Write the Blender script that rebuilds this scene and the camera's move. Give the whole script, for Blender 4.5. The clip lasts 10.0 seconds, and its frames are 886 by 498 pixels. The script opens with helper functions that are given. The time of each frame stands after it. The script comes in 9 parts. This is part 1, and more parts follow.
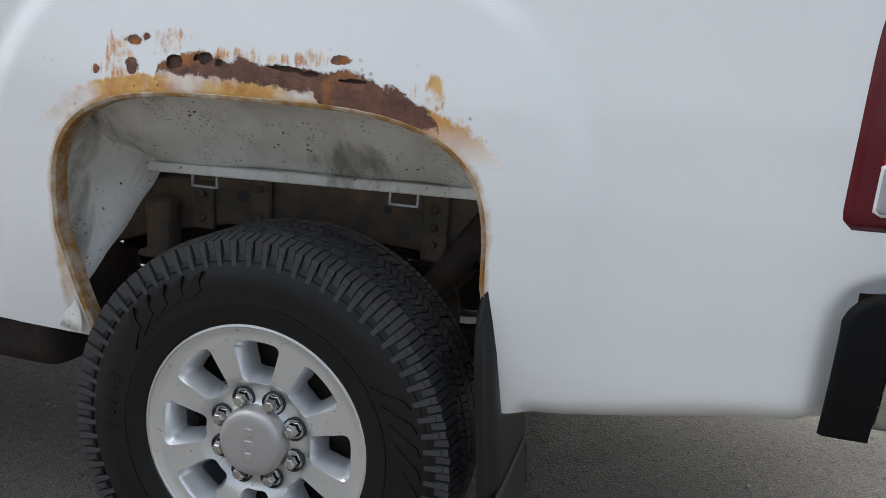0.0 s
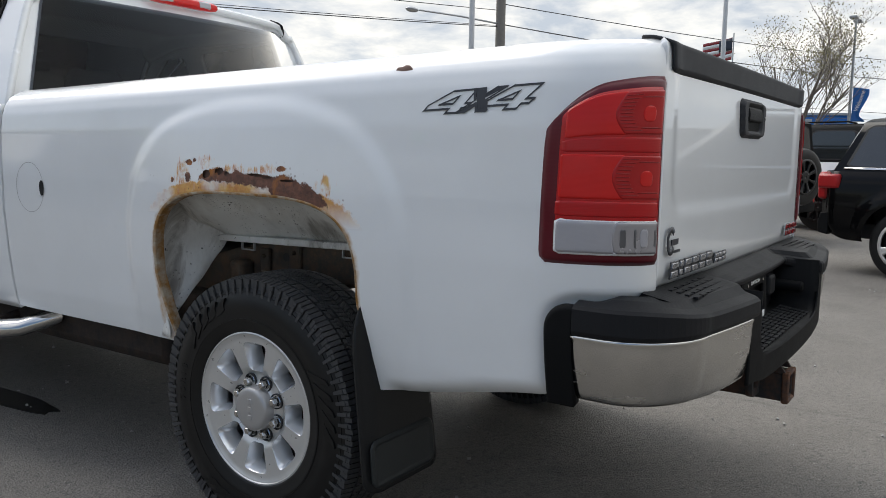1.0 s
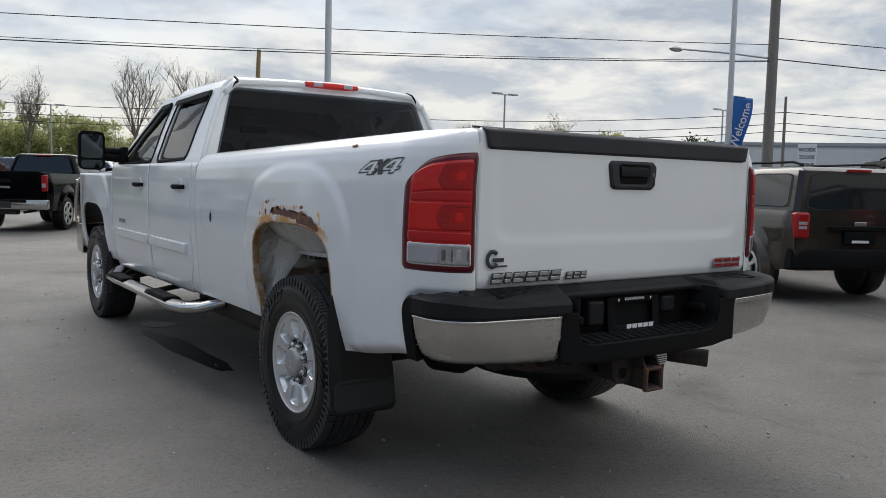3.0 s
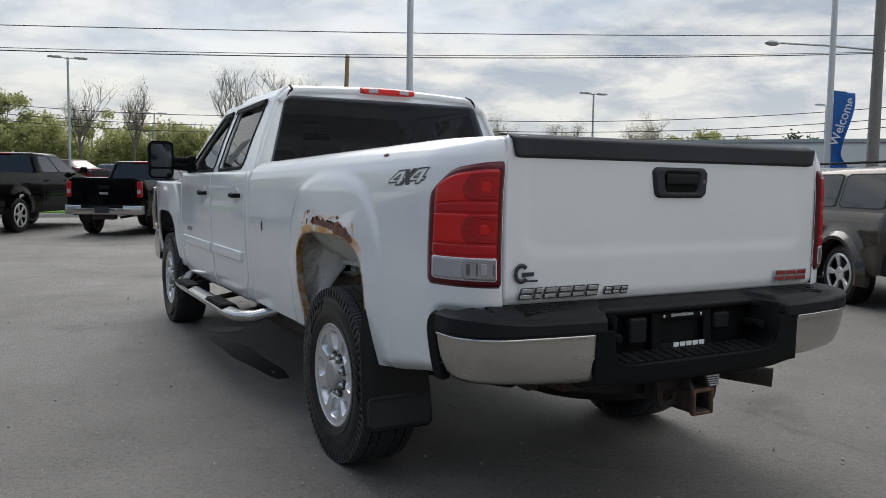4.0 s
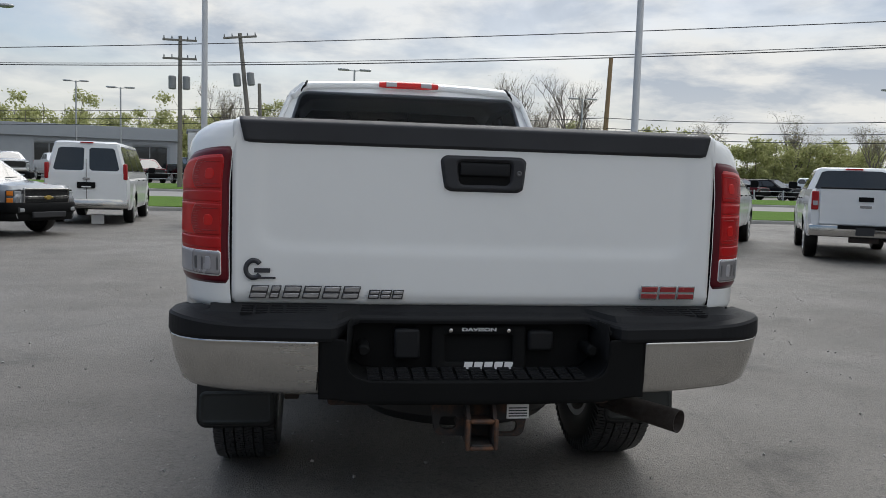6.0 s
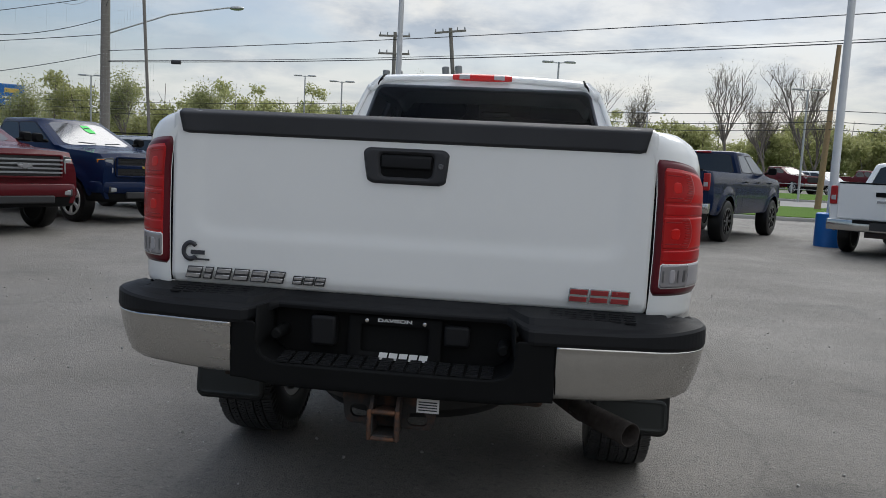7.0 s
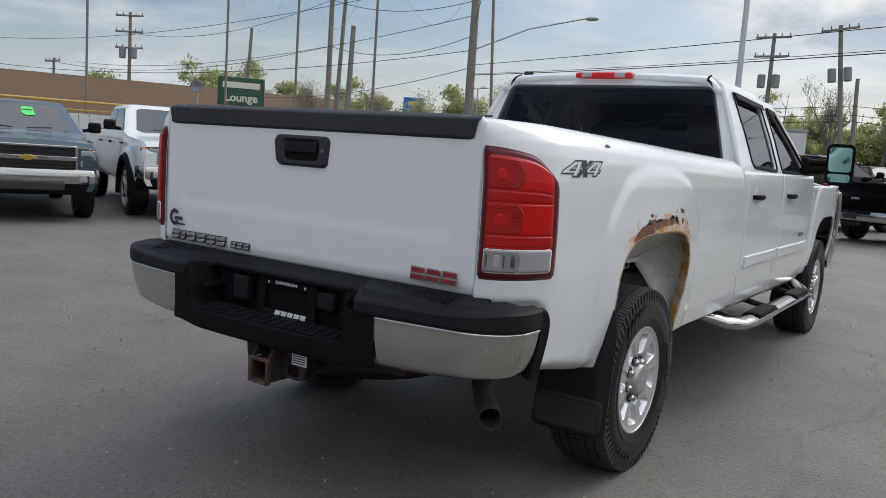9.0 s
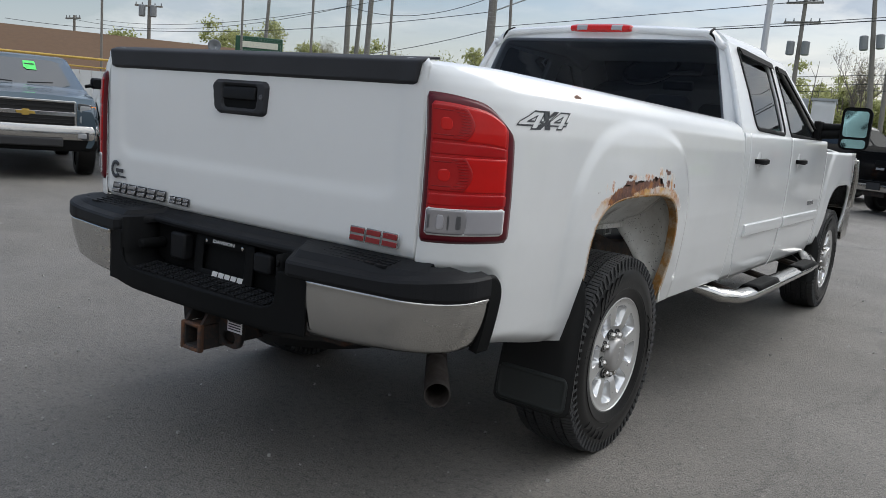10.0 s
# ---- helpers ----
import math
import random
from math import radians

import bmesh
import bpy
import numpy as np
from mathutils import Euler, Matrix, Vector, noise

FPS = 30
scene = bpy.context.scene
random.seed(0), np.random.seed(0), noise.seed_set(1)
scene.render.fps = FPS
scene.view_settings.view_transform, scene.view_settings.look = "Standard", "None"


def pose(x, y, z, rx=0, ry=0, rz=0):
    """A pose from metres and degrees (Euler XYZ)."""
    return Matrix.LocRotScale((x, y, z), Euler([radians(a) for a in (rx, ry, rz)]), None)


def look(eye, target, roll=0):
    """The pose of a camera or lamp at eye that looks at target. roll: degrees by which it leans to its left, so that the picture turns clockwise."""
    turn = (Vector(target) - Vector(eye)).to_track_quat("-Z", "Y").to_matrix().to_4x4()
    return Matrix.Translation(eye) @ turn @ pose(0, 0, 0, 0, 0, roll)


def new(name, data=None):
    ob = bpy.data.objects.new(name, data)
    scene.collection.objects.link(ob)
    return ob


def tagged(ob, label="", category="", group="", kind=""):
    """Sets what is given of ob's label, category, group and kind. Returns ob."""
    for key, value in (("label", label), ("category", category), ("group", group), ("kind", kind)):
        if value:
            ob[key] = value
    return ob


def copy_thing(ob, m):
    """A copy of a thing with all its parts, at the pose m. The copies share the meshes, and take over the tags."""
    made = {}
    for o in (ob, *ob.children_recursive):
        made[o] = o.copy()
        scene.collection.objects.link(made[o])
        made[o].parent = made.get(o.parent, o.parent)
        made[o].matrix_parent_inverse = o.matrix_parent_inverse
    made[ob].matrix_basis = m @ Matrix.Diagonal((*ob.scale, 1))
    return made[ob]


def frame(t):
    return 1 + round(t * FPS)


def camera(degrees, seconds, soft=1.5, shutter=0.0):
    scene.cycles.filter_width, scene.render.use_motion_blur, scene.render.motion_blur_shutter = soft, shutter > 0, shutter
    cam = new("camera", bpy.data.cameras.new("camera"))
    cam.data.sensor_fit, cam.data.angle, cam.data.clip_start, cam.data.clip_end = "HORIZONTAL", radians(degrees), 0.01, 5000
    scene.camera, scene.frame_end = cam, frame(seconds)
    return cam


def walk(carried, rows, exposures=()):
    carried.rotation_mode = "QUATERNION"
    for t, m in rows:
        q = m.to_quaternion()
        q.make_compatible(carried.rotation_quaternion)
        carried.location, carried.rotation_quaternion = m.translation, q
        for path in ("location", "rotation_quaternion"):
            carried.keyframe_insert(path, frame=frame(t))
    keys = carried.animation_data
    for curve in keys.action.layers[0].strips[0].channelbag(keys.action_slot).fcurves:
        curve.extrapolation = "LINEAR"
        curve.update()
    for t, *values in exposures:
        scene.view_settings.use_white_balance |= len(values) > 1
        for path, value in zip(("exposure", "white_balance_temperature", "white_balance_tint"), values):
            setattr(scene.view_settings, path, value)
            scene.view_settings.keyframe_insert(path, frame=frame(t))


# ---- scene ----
cam = camera(57.7, 10.0, 0.75)
PATH = [
    (0, (-2.316, -0.729, 1.162), (-0.432, -0.217, 0.731), 4.1),
    (0.5, (-2.563, -1.297, 1.214), (-0.77, -0.466, 0.901), 2.0),
    (1, (-2.68, -1.857, 1.221), (-1.034, -0.746, 0.984), 1.0),
    (1.5, (-2.743, -2.378, 1.24), (-1.257, -1.053, 1.049), 0.7),
    (2, (-2.698, -2.841, 1.275), (-1.387, -1.343, 1.079), 0.5),
    (2.2, (-2.654, -3.019, 1.276), (-1.394, -1.478, 1.083), 1.2),
    (3.3, (-2.583, -3.606, 1.318), (-1.454, -1.964, 1.153), 1.2),
    (3.5, (-2.55, -3.609, 1.333), (-1.437, -1.956, 1.16), 1.3),
    (4, (-2.331, -3.554, 1.33), (-1.375, -1.804, 1.166), 0.8),
    (4.5, (-1.934, -3.629, 1.31), (-1.066, -1.834, 1.152), 1.3),
    (5, (-1.513, -3.74, 1.321), (-0.863, -1.856, 1.147), 1.1),
    (5.5, (-1.028, -3.799, 1.334), (-0.583, -1.856, 1.161), 1.2),
    (5.7, (-0.82, -3.855, 1.312), (-0.435, -1.899, 1.149), 1.3),
    (6.8, (0.296, -3.856, 1.333), (0.172, -1.869, 1.142), 2.9),
    (7, (0.468, -3.862, 1.351), (0.222, -1.888, 1.146), 2.9),
    (7.5, (0.95, -3.763, 1.367), (0.417, -1.847, 1.158), 3.1),
    (8, (1.434, -3.689, 1.384), (0.692, -1.845, 1.164), 3.2),
    (8.5, (1.858, -3.554, 1.377), (0.814, -1.864, 1.143), 3.7),
    (9, (2.202, -3.464, 1.375), (1.089, -1.819, 1.136), 3.9),
    (9.5, (2.349, -3.401, 1.378), (1.2, -1.786, 1.114), 4.3),
    (10, (2.253, -3.099, 1.34), (1.11, -1.491, 1.013), 4.8),
]
walk(cam, [(t, look(eye, target, roll)) for t, eye, target, roll in PATH],
     [(0, 1.24, 6700, 9), (0.5, 0.82, 6540, 9), (1, 0.68, 6430, 9), (2, 0.41, 6330, 9), (3.5, 0.33, 6270, 9), (5.5, 0.28, 6220, 9), (7, 0.25, 6170, 9), (9, 0.34, 6150, 9), (10, 0.41, 6150, 9)])

# ---- world, sun, exposure ----
SUN_AZ, SUN_EL = radians(14.0), radians(44.0)          # clockwise from +y, above the horizon
E_DIR, N_DIR = Vector((0.999, 0.045, 0)), Vector((-0.045, 0.999, 0))


def lot(s, d, z=0.0):
    """A place by its metres along the kerb and towards the road."""
    p = E_DIR * s + N_DIR * d
    return Vector((p.x, p.y, z))


def build_world():
    w = bpy.data.worlds.new("overcast_sky")
    scene.world = w
    w.use_nodes = True
    nt = w.node_tree
    nt.nodes.clear()
    N, L = nt.nodes.new, nt.links.new
    sky = N("ShaderNodeTexSky")
    sky.sky_type, sky.sun_disc = "NISHITA", False
    sky.sun_elevation, sky.sun_rotation = SUN_EL, SUN_AZ
    sky.air_density, sky.dust_density = 1.0, 2.0
    skyb = N("ShaderNodeVectorMath"); skyb.operation = "SCALE"
    skyb.inputs["Scale"].default_value = 0.105
    L(sky.outputs[0], skyb.inputs[0])
    tc = N("ShaderNodeTexCoord")
    sep = N("ShaderNodeSeparateXYZ")
    L(tc.outputs["Generated"], sep.inputs[0])
    # flat cloud layer: direction divided by its height
    zz = N("ShaderNodeMath"); zz.operation = "MAXIMUM"; zz.inputs[1].default_value = 0.0
    L(sep.outputs[2], zz.inputs[0])
    za = N("ShaderNodeMath"); za.operation = "ADD"; za.inputs[1].default_value = 0.21
    L(zz.outputs[0], za.inputs[0])
    dx = N("ShaderNodeMath"); dx.operation = "DIVIDE"
    dy = N("ShaderNodeMath"); dy.operation = "DIVIDE"
    L(sep.outputs[0], dx.inputs[0]); L(za.outputs[0], dx.inputs[1])
    L(sep.outputs[1], dy.inputs[0]); L(za.outputs[0], dy.inputs[1])
    comb = N("ShaderNodeCombineXYZ")
    L(dx.outputs[0], comb.inputs[0]); L(dy.outputs[0], comb.inputs[1])
    n1 = N("ShaderNodeTexNoise"); n1.inputs["Scale"].default_value = 0.8
    n1.inputs["Detail"].default_value = 7; n1.inputs["Roughness"].default_value = 0.55
    n1.inputs["Distortion"].default_value = 0.5
    L(comb.outputs[0], n1.inputs["Vector"])
    n2 = N("ShaderNodeTexNoise"); n2.inputs["Scale"].default_value = 2.5
    n2.inputs["Detail"].default_value = 7; n2.inputs["Roughness"].default_value = 0.58
    n2.inputs["Distortion"].default_value = 0.2
    off = N("ShaderNodeVectorMath"); off.operation = "ADD"; off.inputs[1].default_value = (11.3, 4.7, 2.0)
    L(comb.outputs[0], off.inputs[0]); L(off.outputs[0], n2.inputs["Vector"])
    cov = N("ShaderNodeValToRGB")
    cov.color_ramp.elements[0].position, cov.color_ramp.elements[1].position = 0.33, 0.58
    # the cover thins out towards -x
    thin = N("ShaderNodeMath"); thin.operation = "MULTIPLY_ADD"; thin.inputs[1].default_value = 0.19
    L(sep.outputs[0], thin.inputs[0]); L(n1.outputs["Fac"], thin.inputs[2])
    L(thin.outputs[0], cov.inputs[0])
    shade = N("ShaderNodeValToRGB")
    shade.color_ramp.elements[0].position, shade.color_ramp.elements[1].position = 0.40, 0.60
    shade.color_ramp.elements[0].color = (0.53, 0.58, 0.65, 1)
    shade.color_ramp.elements[1].color = (1.02, 0.985, 0.92, 1)
    L(n2.outputs["Fac"], shade.inputs[0])
    mix = N("ShaderNodeMix"); mix.data_type = "RGBA"
    L(cov.outputs[0], mix.inputs["Factor"])
    L(skyb.outputs[0], mix.inputs["A"]); L(shade.outputs[0], mix.inputs["B"])
    # haze towards the horizon
    hz = N("ShaderNodeMapRange"); hz.inputs["From Min"].default_value = 0.0
    hz.inputs["From Max"].default_value = 0.14; hz.inputs["To Min"].default_value = 0.8
    hz.inputs["To Max"].default_value = 0.0
    L(zz.outputs[0], hz.inputs["Value"])
    mix2 = N("ShaderNodeMix"); mix2.data_type = "RGBA"
    L(hz.outputs["Result"], mix2.inputs["Factor"])
    # the haze is creamier under the sun, bluer away from it
    dot = N("ShaderNodeVectorMath"); dot.operation = "DOT_PRODUCT"
    dot.inputs[1].default_value = (math.sin(SUN_AZ), math.cos(SUN_AZ), 0)
    L(tc.outputs["Generated"], dot.inputs[0])
    warm = N("ShaderNodeMapRange"); warm.inputs["From Min"].default_value = 0.0
    L(dot.outputs["Value"], warm.inputs["Value"])
    hazec = N("ShaderNodeMix"); hazec.data_type = "RGBA"
    L(warm.outputs["Result"], hazec.inputs["Factor"])
    hazec.inputs["A"].default_value, hazec.inputs["B"].default_value = (0.70, 0.78, 0.86, 1), (0.98, 0.94, 0.85, 1)
    L(mix.outputs["Result"], mix2.inputs["A"]); L(hazec.outputs["Result"], mix2.inputs["B"])
    # an overcast sky is brighter overhead than at the horizon
    up = N("ShaderNodeMapRange"); up.interpolation_type = "SMOOTHSTEP"
    up.inputs["From Min"].default_value, up.inputs["From Max"].default_value = 0.16, 0.95
    up.inputs["To Min"].default_value, up.inputs["To Max"].default_value = SKY * 0.90, SKY * 1.85
    L(zz.outputs[0], up.inputs["Value"])
    # and brighter on the sun's side than opposite it
    side = N("ShaderNodeMapRange"); side.interpolation_type = "SMOOTHSTEP"
    side.inputs["From Min"].default_value, side.inputs["From Max"].default_value = -0.95, 0.6
    side.inputs["To Min"].default_value, side.inputs["To Max"].default_value = 0.96, 1.0
    L(dot.outputs["Value"], side.inputs["Value"])
    amount = N("ShaderNodeMath"); amount.operation = "MULTIPLY"
    L(up.outputs["Result"], amount.inputs[0]); L(side.outputs["Result"], amount.inputs[1])
    bg = N("ShaderNodeBackground")
    L(amount.outputs[0], bg.inputs["Strength"])
    L(mix2.outputs["Result"], bg.inputs["Color"])
    out = N("ShaderNodeOutputWorld")
    L(bg.outputs[0], out.inputs[0])


SKY = 0.78
build_world()
sun = new("sun", bpy.data.lights.new("sun", "SUN"))
sun.data.energy, sun.data.angle, sun.data.color = 1.25, radians(45), (1.0, 0.95, 0.88)
sun.matrix_world = look((0, 0, 0), (-math.sin(SUN_AZ) * math.cos(SUN_EL), -math.cos(SUN_AZ) * math.cos(SUN_EL), -math.sin(SUN_EL)))

# ---- materials ----


class Nodes:
    """A short hand for node materials."""

    def __init__(self, name):
        self.m = bpy.data.materials.new(name)
        self.m.use_nodes = True
        self.t = self.m.node_tree
        self.b = self.t.nodes["Principled BSDF"]
        self.tc = None

    def n(self, kind, **kw):
        node = self.t.nodes.new("ShaderNode" + kind)
        if "operation" in kw:
            node.operation = kw["operation"]
        if "use_clamp" in kw:
            node.use_clamp = kw["use_clamp"]
        if "data_type" in kw:
            node.data_type = kw["data_type"]
        if "feature" in kw:
            node.feature = kw["feature"]
        return node

    def l(self, a, b):
        self.t.links.new(a, b)

    def coord(self, scale=(1, 1, 1), kind="Object"):
        if self.tc is None:
            self.tc = self.n("TexCoord")
        mp = self.n("Mapping")
        mp.inputs["Scale"].default_value = scale
        self.l(self.tc.outputs[kind], mp.inputs[0])
        return mp.outputs[0]

    def noise(self, scale, detail=4, rough=0.55, stretch=(1, 1, 1), dist=0.0):
        t = self.n("TexNoise")
        t.inputs["Scale"].default_value, t.inputs["Detail"].default_value = scale, detail
        t.inputs["Roughness"].default_value, t.inputs["Distortion"].default_value = rough, dist
        self.l(self.coord(stretch), t.inputs["Vector"])
        return t.outputs["Fac"]

    def ramp(self, fac, stops):
        r = self.n("ValToRGB")
        e = r.color_ramp.elements
        while len(e) < len(stops):
            e.new(0.5)
        for el, (p, c) in zip(e, stops):
            el.position, el.color = p, (*c, 1) if len(c) == 3 else c
        self.l(fac, r.inputs[0])
        return r.outputs[0]

    def mix(self, fac, a, b):
        x = self.n("Mix", data_type="RGBA")
        for sock, v in ((x.inputs["Factor"], fac), (x.inputs["A"], a), (x.inputs["B"], b)):
            if isinstance(v, (int, float)):
                sock.default_value = v
            elif isinstance(v, tuple):
                sock.default_value = (*v, 1)
            else:
                self.l(v, sock)
        return x.outputs["Result"]

    def math(self, op, a, b=0.0, clamp=False):
        x = self.n("Math", operation=op, use_clamp=clamp)
        for sock, v in zip(x.inputs, (a, b)):
            if isinstance(v, (int, float)):
                sock.default_value = v
            else:
                self.l(v, sock)
        return x.outputs[0]

    def bump(self, height, strength=0.2, dist=0.002):
        b = self.n("Bump")
        b.inputs["Strength"].default_value, b.inputs["Distance"].default_value = strength, dist
        self.l(height, b.inputs["Height"])
        self.l(b.outputs[0], self.b.inputs["Normal"])

    def set(self, **kw):
        for k, v in kw.items():
            sock = self.b.inputs[k.replace("_", " ")]
            if isinstance(v, bpy.types.NodeSocket):
                self.l(v, sock)
            else:
                sock.default_value = (*v, 1) if isinstance(v, tuple) else v
        return self.m


def plain(name, color, rough=0.5, metal=0.0, coat=0.0, vary=0.12, scale=6.0, fine=0.0, fine_scale=300.0, spec=0.5):
    """A surface with blotches at one scale and grain at another."""
    q = Nodes(name)
    a = tuple(max(0.0, c * (1 - vary)) for c in color)
    b = tuple(min(1.0, c * (1 + vary)) for c in color)
    q.set(Base_Color=q.mix(q.noise(scale, 5), a, b), Metallic=metal, Coat_Weight=coat, Coat_Roughness=0.04, Specular_IOR_Level=spec)
    r = q.n("MapRange")
    r.inputs["To Min"].default_value, r.inputs["To Max"].default_value = max(0.02, rough - 0.08), min(1, rough + 0.08)
    q.l(q.noise(scale * 3.1, 4), r.inputs["Value"])
    q.l(r.outputs[0], q.b.inputs["Roughness"])
    if fine:
        q.bump(q.noise(fine_scale, 3), fine, 0.001)
    return q.m


def car_paint(name, color, rough=0.22, flake=0.0, coat=0.5, spec=0.3):
    q = Nodes(name)
    dirt = q.noise(2.3, 6, 0.6)
    base = q.mix(q.ramp(dirt, [(0.45, (0, 0, 0)), (0.8, (0.25, 0.25, 0.25))]), color, tuple(0.8 * c + 0.002 for c in color))
    q.set(Base_Color=base, Roughness=rough, Metallic=flake, Coat_Weight=coat, Coat_Roughness=0.03, Specular_IOR_Level=spec)
    q.bump(q.noise(9.0, 2), 0.02, 0.002)
    return q.m


ARCH_Y, ARCH_Z, ARCH_A, ARCH_B, ARCH_P = -0.01, 0.80, 0.44, 0.285, 3.5


def arch_paint():
    """White paint of the bed sides, rusted through along the wheel arch."""
    q = Nodes("white_paint_rusted_arch")
    xyz = q.n("SeparateXYZ")
    q.l(q.coord(), xyz.inputs[0])
    y, z = xyz.outputs[1], xyz.outputs[2]
    u = q.math("ABSOLUTE", q.math("DIVIDE", q.math("SUBTRACT", y, ARCH_Y), ARCH_A))
    w = q.math("MAXIMUM", q.math("DIVIDE", q.math("SUBTRACT", z, ARCH_Z), ARCH_B), 0.0)
    rho = q.math("POWER", q.math("ADD", q.math("POWER", u, ARCH_P), q.math("POWER", w, ARCH_P)), 1 / ARCH_P)
    d = q.math("SUBTRACT", rho, 1.0)                       # 0 at the lip, grows outwards
    top = q.ramp(w, [(0.70, (0, 0, 0)), (0.95, (1, 1, 1))])   # only over the crown of the arch
    warp = q.noise(30.0, 10, 0.72)
    broad = q.noise(5.5, 3, 0.5)
    def blob(y0, z0, ry, rz, rough):
        """Positive inside a ragged patch, 1 in its middle."""
        a = q.math("POWER", q.math("DIVIDE", q.math("SUBTRACT", y, y0), ry), 2.0)
        b = q.math("POWER", q.math("DIVIDE", q.math("SUBTRACT", z, z0), rz), 2.0)
        return q.math("ADD", q.math("SUBTRACT", 1.0, q.math("ADD", a, b)), q.math("MULTIPLY", q.math("SUBTRACT", warp, 0.5), rough))
    # flaked brown rust: a ragged band between an upper and a lower edge that follow the arch from the cab to the tail
    along = q.math("DIVIDE", q.math("SUBTRACT", 0.25, y), 0.65)
    grey = lambda table: [((0.25 - yy) / 0.65, ((zz - 1.05) / 0.15,) * 3) for yy, zz in table]
    ragged = q.math("ADD", z, q.math("ADD", q.math("MULTIPLY", q.math("SUBTRACT", warp, 0.5), 0.060), q.math("MULTIPLY", q.math("SUBTRACT", broad, 0.5), 0.022)))
    level = q.math("DIVIDE", q.math("SUBTRACT", ragged, 1.05), 0.15)
    upper = q.ramp(along, grey([(0.195, 1.095), (0.175, 1.132), (0.120, 1.152), (0.089, 1.160), (0.030, 1.148), (-0.130, 1.147), (-0.165, 1.148), (-0.20, 1.142), (-0.24, 1.130), (-0.30, 1.113), (-0.345, 1.080), (-0.36, 1.05)]))
    lower = q.ramp(along, grey([(0.19, 1.112), (0.06, 1.111), (-0.06, 1.104), (-0.13, 1.098), (-0.17, 1.05), (-0.36, 1.05)]))
    brown = q.math("MULTIPLY", q.ramp(q.math("SUBTRACT", upper, level), [(0.0, (0, 0, 0)), (0.03, (1, 1, 1))]), q.ramp(q.math("SUBTRACT", level, lower), [(0.0, (0, 0, 0)), (0.04, (1, 1, 1))]))
    for y0, z0, ry, rz in ((0.228, 1.170, 0.027, 0.012), (0.205, 1.178, 0.012, 0.009), (0.230, 1.124, 0.020, 0.019), (0.312, 1.114, 0.011, 0.012), (-0.178, 1.160, 0.022, 0.010)):
        brown = q.math("MAXIMUM", brown, q.ramp(blob(y0, z0, ry, rz, 3.4), [(0.30, (0, 0, 0)), (0.45, (1, 1, 1))]))
    # orange and ochre stain: runs below and round the flakes, solid beside the lip
    run = q.noise(16.0, 7, 0.66, (1, 3.0, 0.6))
    patch = q.math("MAXIMUM", blob(0.255, 1.130, 0.085, 0.065, 0.6), q.math("MAXIMUM", blob(0.150, 1.172, 0.085, 0.034, 0.6), blob(-0.145, 1.160, 0.045, 0.024, 0.6)))
    patch = q.math("MAXIMUM", patch, q.math("MAXIMUM", blob(-0.335, 1.118, 0.050, 0.040, 0.6), blob(0.0, 1.155, 0.20, 0.020, 0.6)))
    patch = q.math("MAXIMUM", patch, -0.5)
    stain = q.ramp(q.math("ADD", q.math("MULTIPLY", patch, 0.55), q.math("MULTIPLY", q.math("SUBTRACT", run, 0.5), 2.2)), [(0.36, (0, 0, 0)), (0.60, (0.9, 0.9, 0.9))])
    stain = q.math("MULTIPLY", stain, q.ramp(q.noise(27.0, 6, 0.65), [(0.38, (0.10, 0.10, 0.10)), (0.52, (1, 1, 1))]))
    lipstain = q.ramp(q.math("ADD", d, q.math("MULTIPLY", q.math("SUBTRACT", warp, 0.5), 0.16)), [(0.098, (1, 1, 1)), (0.122, (0, 0, 0))])
    lipstain = q.math("MULTIPLY", lipstain, q.ramp(q.noise(8.0, 4, 0.6), [(0.36, (0.25, 0.25, 0.25)), (0.55, (1, 1, 1))]))
    stain = q.math("MAXIMUM", stain, q.math("MULTIPLY", q.math("MULTIPLY", lipstain, top), 0.95))
    # thin ochre rim all round the lip
    rim = q.ramp(q.math("ADD", d, q.math("MULTIPLY", q.noise(30.0, 4), 0.05)), [(0.024, (1, 1, 1)), (0.052, (0, 0, 0))])
    rim = q.math("MULTIPLY", rim, q.ramp(z, [(0.54, (0.25, 0.25, 0.25)), (0.62, (1, 1, 1))]))
    # specks
    vor = q.n("TexVoronoi")
    vor.inputs["Scale"].default_value = 42.0
    q.l(q.coord((0.6, 1, 1)), vor.inputs["Vector"])
    speck = q.ramp(vor.outputs["Distance"], [(0.10, (1, 1, 1)), (0.19, (0, 0, 0))])
    speck = q.math("MULTIPLY", speck, q.math("MULTIPLY", q.ramp(d, [(0.16, (0.9, 0.9, 0.9)), (0.36, (0, 0, 0))]), q.ramp(q.noise(11.0, 2), [(0.50, (0, 0, 0)), (0.58, (1, 1, 1))])))
    speck = q.math("MULTIPLY", speck, top)
    white = q.mix(q.ramp(q.noise(2.6, 6, 0.6), [(0.4, (0, 0, 0)), (0.85, (0.5, 0.5, 0.5))]), (0.80, 0.81, 0.81), (0.70, 0.71, 0.70))
    ochre = q.mix(q.ramp(q.noise(19.0, 6, 0.65), [(0.38, (0, 0, 0)), (0.62, (1, 1, 1))]), (0.66, 0.37, 0.070), (0.46, 0.125, 0.010))
    rust = q.mix(q.ramp(q.noise(38.0, 7, 0.7), [(0.3, (0, 0, 0)), (0.7, (1, 1, 1))]), (0.070, 0.036, 0.028), (0.21, 0.092, 0.058))
